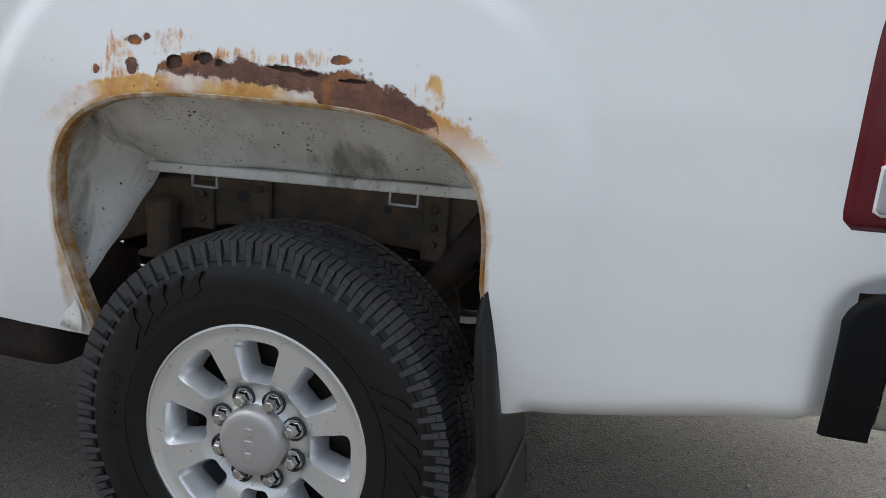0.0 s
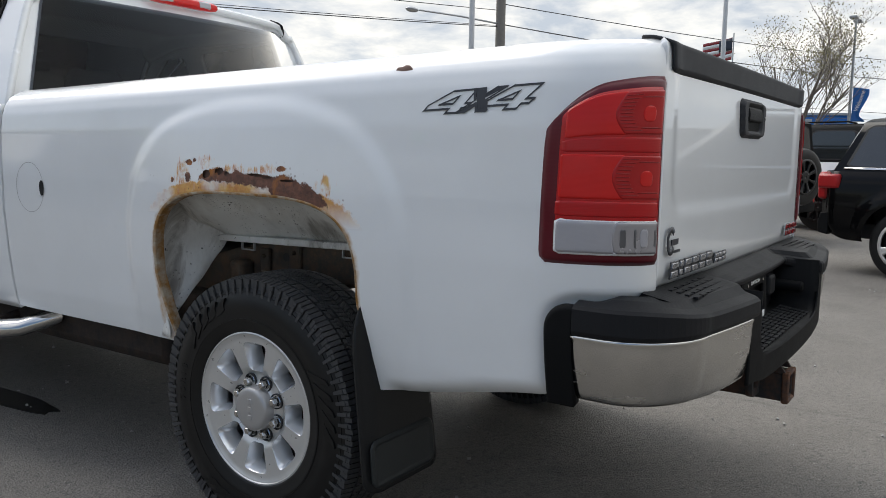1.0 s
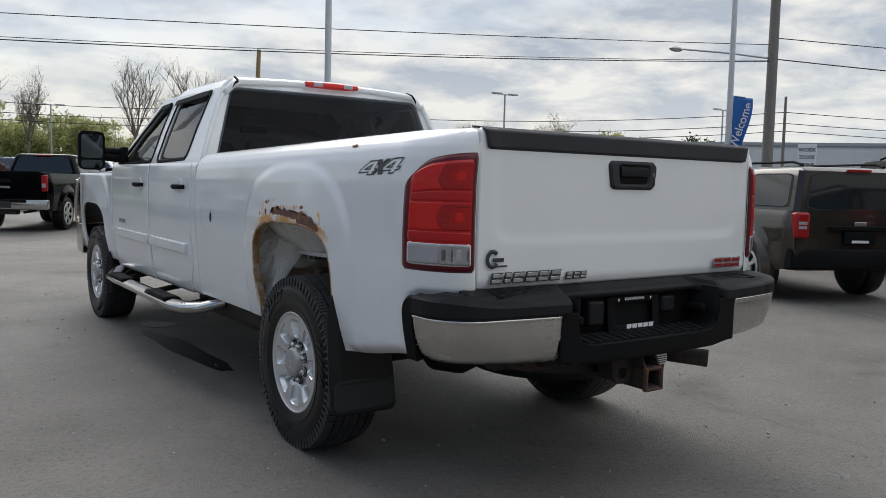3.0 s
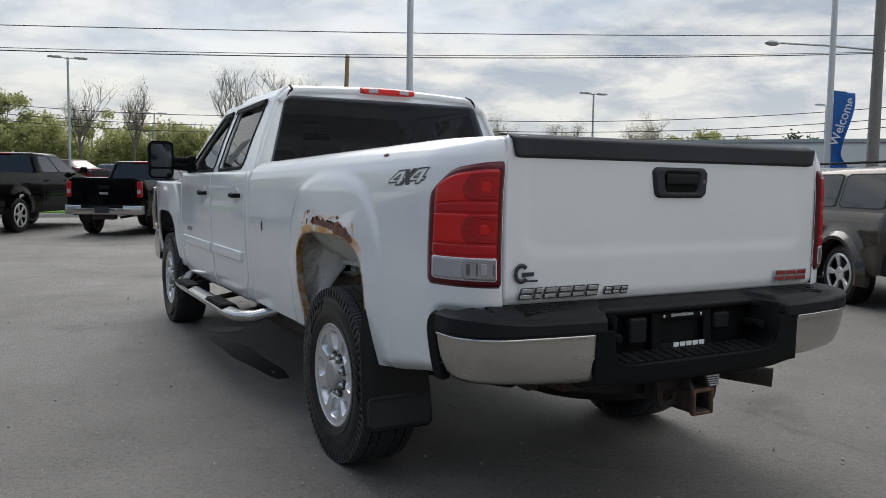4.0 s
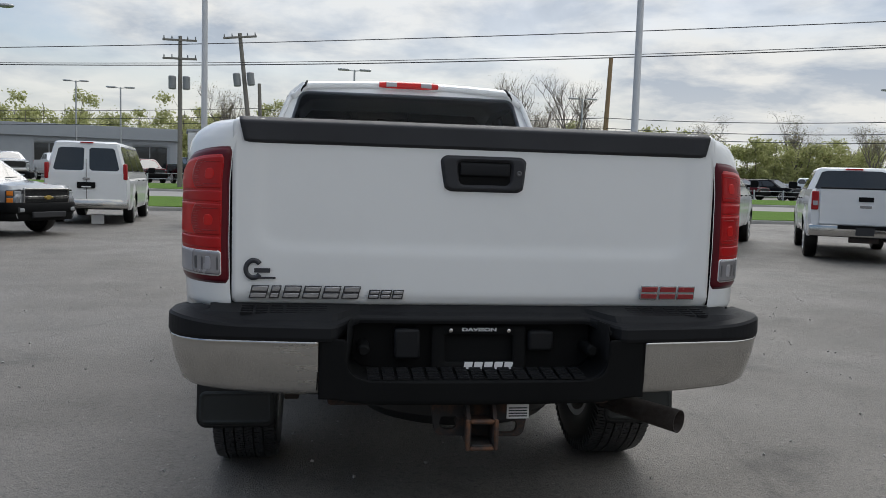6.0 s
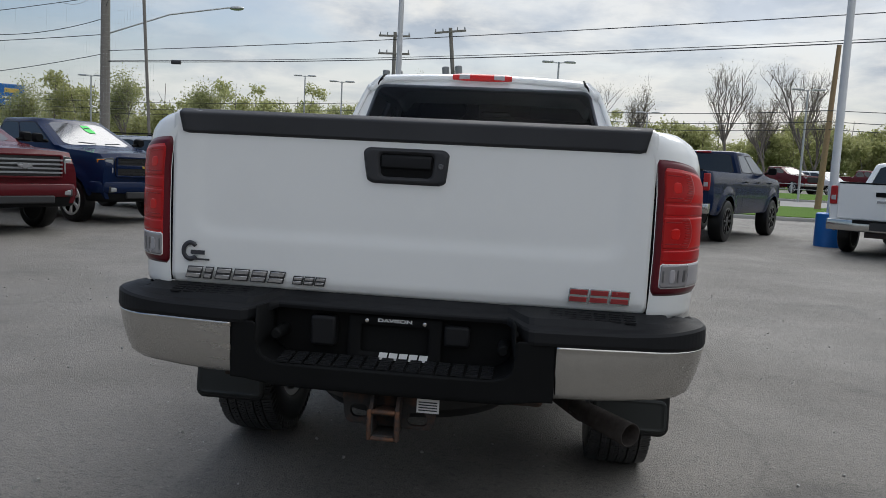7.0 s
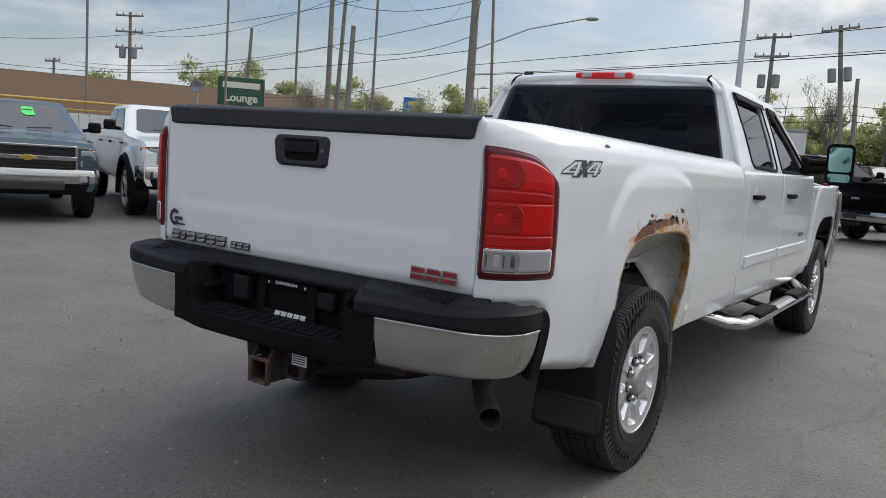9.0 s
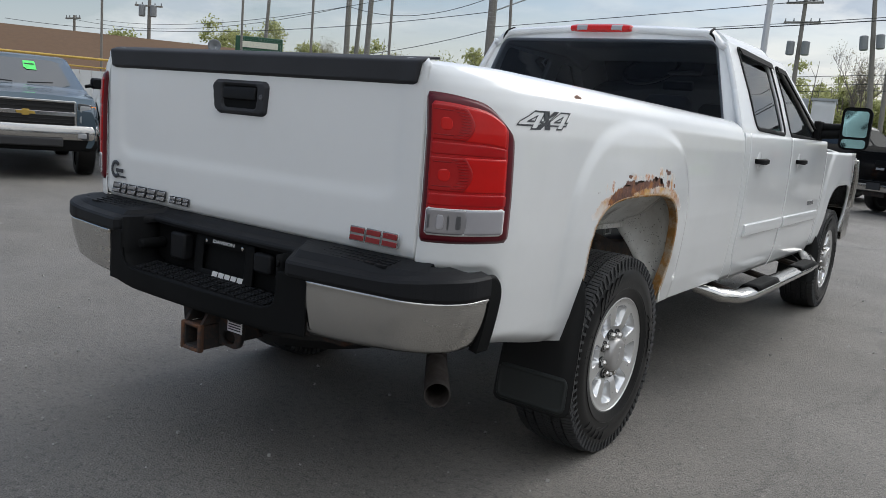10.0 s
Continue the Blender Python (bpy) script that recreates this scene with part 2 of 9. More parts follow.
    rust = q.mix(q.ramp(q.noise(9.0, 6, 0.6), [(0.54, (0, 0, 0)), (0.66, (0.9, 0.9, 0.9))]), rust, (0.40, 0.145, 0.022))
    rimc = q.mix(q.noise(14.0, 4), (0.60, 0.37, 0.09), (0.30, 0.11, 0.02))
    c = q.mix(stain, white, ochre)
    c = q.mix(q.math("MULTIPLY", rim, q.ramp(q.noise(9.0, 5, 0.65), [(0.35, (0.25, 0.25, 0.25)), (0.62, (0.95, 0.95, 0.95))])), c, rimc)
    c = q.mix(speck, c, (0.16, 0.07, 0.03))
    c = q.mix(brown, c, rust)
    any_rust = q.math("MAXIMUM", brown, q.math("MULTIPLY", stain, 0.6))
    q.set(Base_Color=c, Roughness=q.mix(any_rust, (0.25, 0.25, 0.25), (0.85, 0.85, 0.85)), Coat_Weight=q.math("MULTIPLY", q.math("SUBTRACT", 1.0, any_rust), 0.7), Coat_Roughness=0.04)
    h = q.math("ADD", q.math("MULTIPLY", brown, q.math("ADD", q.noise(60.0, 6, 0.7), -1.3)), q.math("MULTIPLY", q.noise(6.0, 2), 0.01))
    q.bump(h, 0.7, 0.004)
    return q.m


def asphalt_material():
    q = Nodes("asphalt_worn")
    big = q.noise(0.16, 6, 0.6)
    mid = q.noise(1.3, 6, 0.65)
    fine = q.noise(160.0, 3, 0.7)
    vor = q.n("TexVoronoi"); vor.inputs["Scale"].default_value = 110.0
    q.l(q.coord(), vor.inputs["Vector"])
    base = q.mix(big, (0.138, 0.129, 0.115), (0.214, 0.199, 0.177))
    base = q.mix(q.ramp(mid, [(0.35, (0, 0, 0)), (0.75, (1, 1, 1))]), base, (0.240, 0.223, 0.200))
    stone = q.ramp(vor.outputs["Color"], [(0.82, (0, 0, 0)), (0.96, (1, 1, 1))])
    base = q.mix(q.math("MULTIPLY", stone, 0.75), base, (0.34, 0.318, 0.288))
    base = q.mix(q.ramp(fine, [(0.36, (0.65, 0.65, 0.65)), (0.54, (0, 0, 0))]), base, (0.026, 0.025, 0.024))
    grit = q.noise(34.0, 5, 0.7)
    base = q.mix(q.ramp(grit, [(0.34, (0.6, 0.6, 0.6)), (0.48, (0, 0, 0))]), base, (0.044, 0.044, 0.045))
    base = q.mix(q.ramp(grit, [(0.60, (0, 0, 0)), (0.74, (0.45, 0.45, 0.45))]), base, (0.195, 0.186, 0.173))
    spill = q.ramp(q.noise(0.85, 5, 0.6), [(0.60, (0, 0, 0)), (0.70, (0.45, 0.45, 0.45))])
    base = q.mix(spill, base, (0.055, 0.053, 0.051))       # old oil and damp stains
    pale = q.ramp(q.noise(2.1, 6, 0.7, (1, 1.7, 1)), [(0.64, (0, 0, 0)), (0.74, (0.35, 0.35, 0.35))])
    base = q.mix(pale, base, (0.235, 0.222, 0.203))         # dusty, worn patches
    crack = q.n("TexVoronoi", feature="DISTANCE_TO_EDGE"); crack.inputs["Scale"].default_value = 0.11
    ws = q.n("VectorMath", operation="ADD")
    wn = q.n("TexNoise"); wn.inputs["Scale"].default_value = 0.7; wn.inputs["Detail"].default_value = 6
    q.l(q.coord(), wn.inputs["Vector"]); q.l(q.coord(), ws.inputs[0]); q.l(wn.outputs["Color"], ws.inputs[1])
    q.l(ws.outputs[0], crack.inputs["Vector"])
    cr = q.ramp(crack.outputs["Distance"], [(0.0, (1, 1, 1)), (0.0018, (0, 0, 0))])
    base = q.mix(q.math("MULTIPLY", cr, 0.2), base, (0.018, 0.018, 0.018))
    damp = q.ramp(q.noise(0.45, 4, 0.5), [(0.4, (0.60, 0.60, 0.60)), (0.65, (0.76, 0.76, 0.76))])
    q.set(Base_Color=base, Roughness=damp, Specular_IOR_Level=0.34)
    q.bump(q.math("ADD", q.math("ADD", q.math("MULTIPLY", fine, 0.7), q.math("MULTIPLY", grit, 0.8)), q.math("MULTIPLY", vor.outputs["Distance"], 0.6)), 0.95, 0.007)
    return q.m


def glass_tint(name, tint, rough=0.0, ior=1.5):
    q = Nodes(name)
    q.t.nodes.remove(q.b)
    tr, gl, fr, mx = q.n("BsdfTransparent"), q.n("BsdfGlossy"), q.n("Fresnel"), q.n("MixShader")
    tr.inputs[0].default_value = (*tint, 1)
    gl.inputs["Roughness"].default_value = rough + 0.01
    fr.inputs["IOR"].default_value = ior
    q.l(fr.outputs[0], mx.inputs[0]); q.l(tr.outputs[0], mx.inputs[1]); q.l(gl.outputs[0], mx.inputs[2])
    q.l(mx.outputs[0], q.t.nodes["Material Output"].inputs[0])
    return q.m


def lens_material(name, color, ribs=140.0, rough=0.12, gloss=0.15):
    q = Nodes(name)
    wv = q.n("TexWave"); wv.inputs["Scale"].default_value = ribs; wv.inputs["Distortion"].default_value = 0.4
    wv.bands_direction = "Z"
    q.l(q.coord(), wv.inputs["Vector"])
    c = q.mix(q.noise(14.0, 3), tuple(0.8 * v for v in color), color)
    q.set(Base_Color=c, Roughness=max(rough, 0.3), Specular_IOR_Level=0.3, Coat_Weight=gloss, Coat_Roughness=0.03)
    q.bump(wv.outputs["Fac"], 0.05, 0.002)
    return q.m


def rubber_material(name, color=(0.018, 0.018, 0.019), rough=0.55, gloss=0.28):
    q = Nodes(name)
    dust = q.ramp(q.noise(7.0, 6, 0.65), [(0.55, (0, 0, 0)), (0.9, (0.2, 0.2, 0.2))])
    q.set(Base_Color=q.mix(dust, color, (0.05, 0.048, 0.045)), Roughness=rough, Specular_IOR_Level=gloss)
    q.bump(q.noise(240.0, 3), 0.15, 0.001)
    return q.m


def rusty_metal(name, a=(0.035, 0.030, 0.028), b=(0.17, 0.075, 0.035), amount=0.5):
    q = Nodes(name)
    k = q.ramp(q.noise(14.0, 8, 0.7), [(amount - 0.12, (1, 1, 1)), (amount + 0.12, (0, 0, 0))])
    c = q.mix(k, a, q.mix(q.noise(50.0, 5), b, tuple(0.45 * v for v in b)))
    q.set(Base_Color=c, Roughness=0.8, Metallic=0.15)
    q.bump(q.noise(70.0, 6, 0.7), 0.5, 0.003)
    return q.m


def scuffed_chrome():
    """Dull bumper chrome with drawn-out tan scuffs and a grey film."""
    q = Nodes("scuffed_bumper_chrome")
    streak = q.ramp(q.noise(9.0, 6, 0.7, (0.55, 0.55, 5.0)), [(0.55, (0, 0, 0)), (0.63, (0.8, 0.8, 0.8))])
    patch = q.ramp(q.noise(2.2, 3, 0.5), [(0.44, (0, 0, 0)), (0.54, (1, 1, 1))])
    scuff = q.math("MULTIPLY", streak, patch)
    film = q.noise(5.0, 5, 0.6)
    c = q.mix(film, (0.50, 0.49, 0.47), (0.58, 0.57, 0.55))
    c = q.mix(scuff, c, (0.34, 0.28, 0.21))
    q.set(Base_Color=c, Metallic=q.math("SUBTRACT", 1.0, q.math("MULTIPLY", scuff, 0.7)), Roughness=q.mix(scuff, q.mix(film, (0.14, 0.14, 0.14), (0.26, 0.26, 0.26)), (0.7, 0.7, 0.7)))
    return q.m


def liner_paint():
    q = Nodes("grey_primer_speckled")
    chips = []
    for scale, r0, r1, lo in ((55.0, 0.10, 0.20, 0.52), (24.0, 0.05, 0.10, 0.52), (120.0, 0.12, 0.25, 0.50)):
        vor = q.n("TexVoronoi"); vor.inputs["Scale"].default_value = scale
        vor.inputs["Randomness"].default_value = 1.0
        warped = q.n("VectorMath", operation="ADD")
        wn = q.n("TexNoise"); wn.inputs["Scale"].default_value = scale * 1.7
        q.l(q.coord(), wn.inputs["Vector"])
        sc = q.n("VectorMath", operation="SCALE"); sc.inputs["Scale"].default_value = 0.35 / scale
        q.l(wn.outputs["Color"], sc.inputs[0]); q.l(q.coord(), warped.inputs[0]); q.l(sc.outputs[0], warped.inputs[1])
        q.l(warped.outputs[0], vor.inputs["Vector"])
        chips.append(q.math("MULTIPLY", q.ramp(vor.outputs["Distance"], [(r0, (1, 1, 1)), (r1, (0, 0, 0))]), q.ramp(q.noise(5.0 + scale * 0.05, 3), [(lo, (0, 0, 0)), (lo + 0.07, (1, 1, 1))])))
    sp = q.math("MAXIMUM", q.math("MAXIMUM", chips[0], chips[1]), chips[2])
    grime = q.ramp(q.noise(6.0, 7, 0.68, (1, 1, 0.45)), [(0.42, (0, 0, 0)), (0.72, (0.75, 0.75, 0.75))])
    smear = q.ramp(q.noise(3.1, 6, 0.62, (1, 2.2, 0.8), 0.6), [(0.52, (0, 0, 0)), (0.62, (0.75, 0.75, 0.75))])
    c = q.mix(grime, (0.74, 0.735, 0.70), (0.42, 0.39, 0.34))
    c = q.mix(smear, c, (0.20, 0.175, 0.145))
    c = q.mix(sp, c, (0.030, 0.022, 0.018))
    q.set(Base_Color=c, Roughness=0.5)
    q.bump(q.math("SUBTRACT", q.math("MULTIPLY", q.noise(7.0, 3), 0.8), sp), 0.5, 0.004)
    return q.m


def grass_material(name="grass_spring", a=(0.075, 0.15, 0.014), b=(0.14, 0.25, 0.035)):
    q = Nodes(name)
    c = q.mix(q.noise(0.8, 6), a, b)
    c = q.mix(q.ramp(q.noise(40.0, 4), [(0.4, (0.5, 0.5, 0.5)), (0.6, (0, 0, 0))]), c, (0.03, 0.055, 0.01))
    q.set(Base_Color=c, Roughness=0.9, Specular_IOR_Level=0.1)
    q.bump(q.noise(60.0, 3), 0.6, 0.03)
    return q.m


def leaf_material(name, a, b):
    q = Nodes(name)
    g = q.n("NewGeometry")
    c = q.mix(g.outputs["Random Per Island"], a, b)
    q.set(Base_Color=c, Roughness=0.75, Specular_IOR_Level=0.1)
    thru, both = q.n("BsdfTranslucent"), q.n("MixShader")
    both.inputs[0].default_value = 0.62
    q.l(c, thru.inputs[0]); q.l(q.b.outputs[0], both.inputs[1]); q.l(thru.outputs[0], both.inputs[2])
    q.l(both.outputs[0], q.t.nodes["Material Output"].inputs[0])
    return q.m


M_WHITE = car_paint("white_paint", (0.80, 0.81, 0.81), 0.25, 0.0, 0.7, 0.5)
M_ARCH = arch_paint()
M_BLACKPL = plain("black_plastic_textured", (0.0080, 0.0083, 0.0087), 0.60, spec=0.08, fine=0.25, fine_scale=500, vary=0.25)
M_GREYPL = plain("faded_black_plastic", (0.042, 0.043, 0.047), 0.6, spec=0.16, fine=0.3, fine_scale=420, vary=0.25, scale=4)
M_PAD = plain("black_step_pad_plastic", (0.014, 0.0145, 0.016), 0.55, spec=0.14, fine=0.3, fine_scale=420, vary=0.25, scale=4)
M_RAIL = rusty_metal("frame_rail_dirt", (0.070, 0.060, 0.052), (0.20, 0.125, 0.080), 0.45)
M_REDVEH = lens_material("red_vehicle_lens", (0.36, 0.010, 0.012), 60)
M_LIP = rusty_metal("rusty_arch_lip", (0.50, 0.46, 0.38), (0.40, 0.20, 0.05), 0.56)
M_CHROME = plain("chrome_bumper", (0.54, 0.53, 0.51), 0.16, 1.0, vary=0.10, scale=7)
M_CHROMEB = scuffed_chrome()
M_ALLOY = plain("silver_alloy", (0.60, 0.595, 0.58), 0.30, 0.55, vary=0.10, scale=14)
M_ALLOYCUT = plain("machined_alloy", (0.74, 0.75, 0.76), 0.2, 0.6, vary=0.06, scale=20)
M_CAPGREY = plain("grey_cap_plastic", (0.42, 0.41, 0.40), 0.38, 0.5, vary=0.08)
M_RUBBER = rubber_material("tyre_rubber", (0.0045, 0.0046, 0.0050), 0.36, 0.34)
M_TREAD = rubber_material("tread_rubber", (0.038, 0.039, 0.041), 0.5, 0.5)
M_FLAPPANEL = rubber_material("dusty_flap_rubber", (0.026, 0.029, 0.029), 0.42)
M_FLAP = rubber_material("mud_flap_rubber", (0.010, 0.0105, 0.011), 0.38)
M_UNDER = rusty_metal("underbody_dirt", (0.014, 0.012, 0.011), (0.050, 0.031, 0.022), 0.5)
M_RUST = rusty_metal("hitch_rust", (0.05, 0.035, 0.03), (0.24, 0.10, 0.042), 0.5)
M_CHIP = rusty_metal("bare_rusting_steel", (0.26, 0.17, 0.14), (0.34, 0.20, 0.14), 0.5)
M_HITCH = rusty_metal("hitch_black_steel", (0.025, 0.024, 0.024), (0.13, 0.06, 0.035), 0.42)
M_INNERRUST = rusty_metal("inner_panel_rust", (0.085, 0.052, 0.040), (0.15, 0.075, 0.048), 0.5)
M_LINER = liner_paint()
M_REDLENS = lens_material("red_lens", (0.62, 0.010, 0.008), 120, gloss=0.2)
M_REDBAND = lens_material("red_lens_band", (0.46, 0.008, 0.010), 90, gloss=0.2)
M_REDDARK = lens_material("dark_red_lens", (0.105, 0.003, 0.010), 30)
M_REDRIB = lens_material("red_lens_ribs", (0.25, 0.004, 0.006), 60)
M_REDBOWL = lens_material("red_lens_bowl", (0.42, 0.007, 0.008), 220, 0.25, gloss=0.2)
M_CLEAR = lens_material("clear_lens", (0.40, 0.39, 0.41), 160, 0.1, gloss=0.4)
M_BEZEL = plain("lamp_bezel", (0.16, 0.165, 0.17), 0.22, 0.8)
M_BULBDARK = plain("dark_reflector", (0.11, 0.11, 0.115), 0.3, 0.3)
M_BULB = plain("bulb_reflector", (0.34, 0.33, 0.34), 0.25, 0.4)
M_GLASS = glass_tint("dark_tinted_glass", (0.29, 0.305, 0.335), 0.0, 1.26)
M_GLASS2 = glass_tint("door_glass", (0.62, 0.66, 0.65), 0.0, 1.72)
M_INTERIOR = plain("dark_interior", (0.030, 0.030, 0.032), 0.8)
M_BADGE = plain("chrome_badge", (0.42, 0.42, 0.43), 0.22, 0.7)
M_BADGEDARK = plain("dark_badge_edge", (0.055, 0.055, 0.06), 0.3, 0.6)
M_BADGERED = plain("red_badge", (0.24, 0.012, 0.016), 0.25, coat=0.6)
M_SEAM = plain("dirty_seam", (0.30, 0.30, 0.29), 0.6)
M_DECAL = plain("dark_decal", (0.035, 0.037, 0.045), 0.4)
M_WHITEBAR = plain("white_print", (0.75, 0.75, 0.75), 0.5)
M_ASPHALT = asphalt_material()
M_GRASS = grass_material()
M_CONCRETE = plain("concrete", (0.36, 0.35, 0.33), 0.85, vary=0.2, scale=1.5, fine=0.4, fine_scale=60)
M_ROAD = plain("road_concrete", (0.27, 0.26, 0.245), 0.85, vary=0.15, scale=0.6, fine=0.3, fine_scale=80)
M_STEEL = plain("galvanised_pole", (0.42, 0.43, 0.44), 0.45, 0.5, vary=0.12)
M_POLEWHITE = plain("white_painted_pole", (0.55, 0.56, 0.57), 0.5, vary=0.1)
M_WOOD = plain("weathered_pole_wood", (0.20, 0.185, 0.165), 0.9, vary=0.25, scale=9, fine=0.6, fine_scale=40)
M_WOODNEW = plain("tan_pole_wood", (0.30, 0.20, 0.115), 0.85, vary=0.25, scale=9, fine=0.6, fine_scale=40)
M_WIRE = plain("black_cable", (0.03, 0.03, 0.032), 0.6)
M_GREYBOX = plain("transformer_grey", (0.22, 0.23, 0.24), 0.55, vary=0.15)
M_BARK = plain("tree_bark", (0.17, 0.148, 0.13), 0.95, vary=0.3, scale=8)
M_LEAF = leaf_material("spring_leaves", (0.30, 0.32, 0.13), (0.50, 0.50, 0.25))
M_LEAFPALE = leaf_material("pale_young_leaves", (0.24, 0.265, 0.115), (0.42, 0.43, 0.22))
M_LEAFDULL = leaf_material("budding_twigs", (0.17, 0.16, 0.09), (0.30, 0.27, 0.16))
M_LEAFDARK = leaf_material("conifer_needles", (0.02, 0.045, 0.018), (0.05, 0.085, 0.03))
M_BLUE = plain("blue_sign", (0.015, 0.13, 0.42), 0.4, vary=0.08)

# ---- mesh helpers ----


def smooth(t):
    t = min(1.0, max(0.0, t))
    return t * t * (3 - 2 * t)


def lerp(table, v):
    """Straight-line look-up in rows (v, value)."""
    if v <= table[0][0]:
        return table[0][1]
    for (a, p), (b, q) in zip(table, table[1:]):
        if v <= b:
            return p + (q - p) * (v - a) / (b - a)
    return table[-1][1]


def part(name, bm, material, parent=None, label="", flat=False, bevel=0.0, solid=0.0, seg=2, hint=None):
    """Links a bmesh as one mesh object under a thing or a part. hint: where an open skin's outside looks."""
    me = bpy.data.meshes.new(name)
    bmesh.ops.recalc_face_normals(bm, faces=bm.faces[:])
    if hint is not None:
        total = Vector((0, 0, 0))
        for f in bm.faces:
            total += f.normal * f.calc_area()
        if total.dot(Vector(hint)) < 0:
            bmesh.ops.reverse_faces(bm, faces=bm.faces[:])
    if not flat:
        for f in bm.faces:
            f.smooth = True
    bm.to_mesh(me)
    bm.free()
    if not flat:
        me.set_sharp_from_angle(angle=radians(38))
    ob = new(name, me)
    for m in material if isinstance(material, (list, tuple)) else [material]:
        me.materials.append(m)
    if parent is not None:
        ob.parent = parent
    if solid:
        mod = ob.modifiers.new("thickness", "SOLIDIFY")
        mod.thickness, mod.offset = solid, (-1.0 if hint is not None else 0.0)
    if bevel:
        mod = ob.modifiers.new("edge", "BEVEL")
        mod.width, mod.segments, mod.limit_method, mod.angle_limit = bevel, seg, "ANGLE", radians(40)
        mod.harden_normals = False
    if label:
        tagged(ob, label)
    return ob


def same_mesh(ob, name, parent, m):
    """One more object on the mesh of ob."""
    o = new(name, ob.data)
    o.parent = parent
    o.matrix_basis = m
    return o


def thing(name, label, category, m=None, group="", kind=""):
    e = new(name)
    e.empty_display_size = 0.2
    if m is not None:
        e.matrix_basis = m
    return tagged(e, label, category, group, kind)


def box(bm, c, s, m=None):
    """A box by its centre and sizes."""
    r = bmesh.ops.create_cube(bm, size=1.0)
    t = Matrix.Translation(c) @ Matrix.Diagonal((*s, 1))
    bmesh.ops.transform(bm, matrix=(m @ t) if m is not None else t, verts=r["verts"])
    return r["verts"]


def boxed(c, s, m=None):
    bm = bmesh.new()
    box(bm, c, s, m)
    return bm


def loft(bm, rings, closed=True, cap=True, close_path=False):
    """Skin between rings of points."""
    vs = [[bm.verts.new(p) for p in r] for r in rings]
    n = len(vs[0])
    pairs = list(zip(vs, vs[1:])) + ([(vs[-1], vs[0])] if close_path else [])
    for a, b in pairs:
        for i in range(n if closed else n - 1):
            j = (i + 1) % n
            bm.faces.new((a[i], a[j], b[j], b[i]))
    if cap and closed and not close_path:
        bm.faces.new(vs[0][::-1])
        bm.faces.new(vs[-1])
    return bm


def lathe(profile, n=32, axis="x", cap=True):
    """Turns rows (along, radius) round an axis."""
    rings = []
    for a, r in profile:
        ring = []
        for i in range(n):
            t = 2 * math.pi * i / n
            c, s = r * math.cos(t), r * math.sin(t)
            ring.append((a, c, s) if axis == "x" else (c, a, s) if axis == "y" else (c, s, a))
        rings.append(ring)
    bm = bmesh.new()
    return loft(bm, rings, cap=cap)


def tube(bm, pts, r, n=8, r2=None, cap=True):
    """A round bar along points; r may taper to r2."""
    pts = [Vector(p) for p in pts]
    rings, up = [], None
    for i, p in enumerate(pts):
        d = (pts[min(i + 1, len(pts) - 1)] - pts[max(i - 1, 0)]).normalized()
        if up is None:
            up = Vector((0, 0, 1)) if abs(d.z) < 0.9 else Vector((1, 0, 0))
        side = d.cross(up).normalized()
        up = side.cross(d).normalized()
        rr = r if r2 is None else r + (r2 - r) * i / (len(pts) - 1)
        rings.append([p + side * rr * math.cos(2 * math.pi * k / n) + up * rr * math.sin(2 * math.pi * k / n) for k in range(n)])
    return loft(bm, rings, cap=cap)


def prism(bm, poly, axis, lo, hi):
    """A polygon drawn in two axes, pulled along the third."""
    def at(p, q):
        return {"x": (q, p[0], p[1]), "y": (p[0], q, p[1]), "z": (p[0], p[1], q)}[axis]
    return loft(bm, [[at(p, lo) for p in poly], [at(p, hi) for p in poly]])


def rounded(w, h, r, n=5, cx=0.0, cy=0.0):
    """A rectangle with round corners, as points."""
    out = []
    for sx, sy, a0 in ((1, 1, 0), (-1, 1, 90), (-1, -1, 180), (1, -1, 270)):
        for i in range(n + 1):
            a = radians(a0 + 90 * i / n)
            out.append((cx + sx * (w / 2 - r) + r * math.cos(a), cy + sy * (h / 2 - r) + r * math.sin(a)))
    return out


def inside(poly, r=0.0):
    """The signed distance into a polygon with corners rounded by r, as a function."""
    pts = [Vector((p[0], p[1])) for p in poly]
    n = len(pts)
    if sum(pts[i].x * pts[(i + 1) % n].y - pts[(i + 1) % n].x * pts[i].y for i in range(n)) < 0:
        pts.reverse()

    def convex(x, y):
        d = []
        for i in range(n):
            a, b = pts[i], pts[(i + 1) % n]
            e = b - a
            d.append((e.x * (y - a.y) - e.y * (x - a.x)) / e.length)
        if r <= 0:
            return min(d)
        k = [max(0.0, r - v) for v in d]
        q = math.sqrt(sum(v * v for v in sorted(k)[-2:]))
        return r - q if q > 0 else min(d)
    return convex


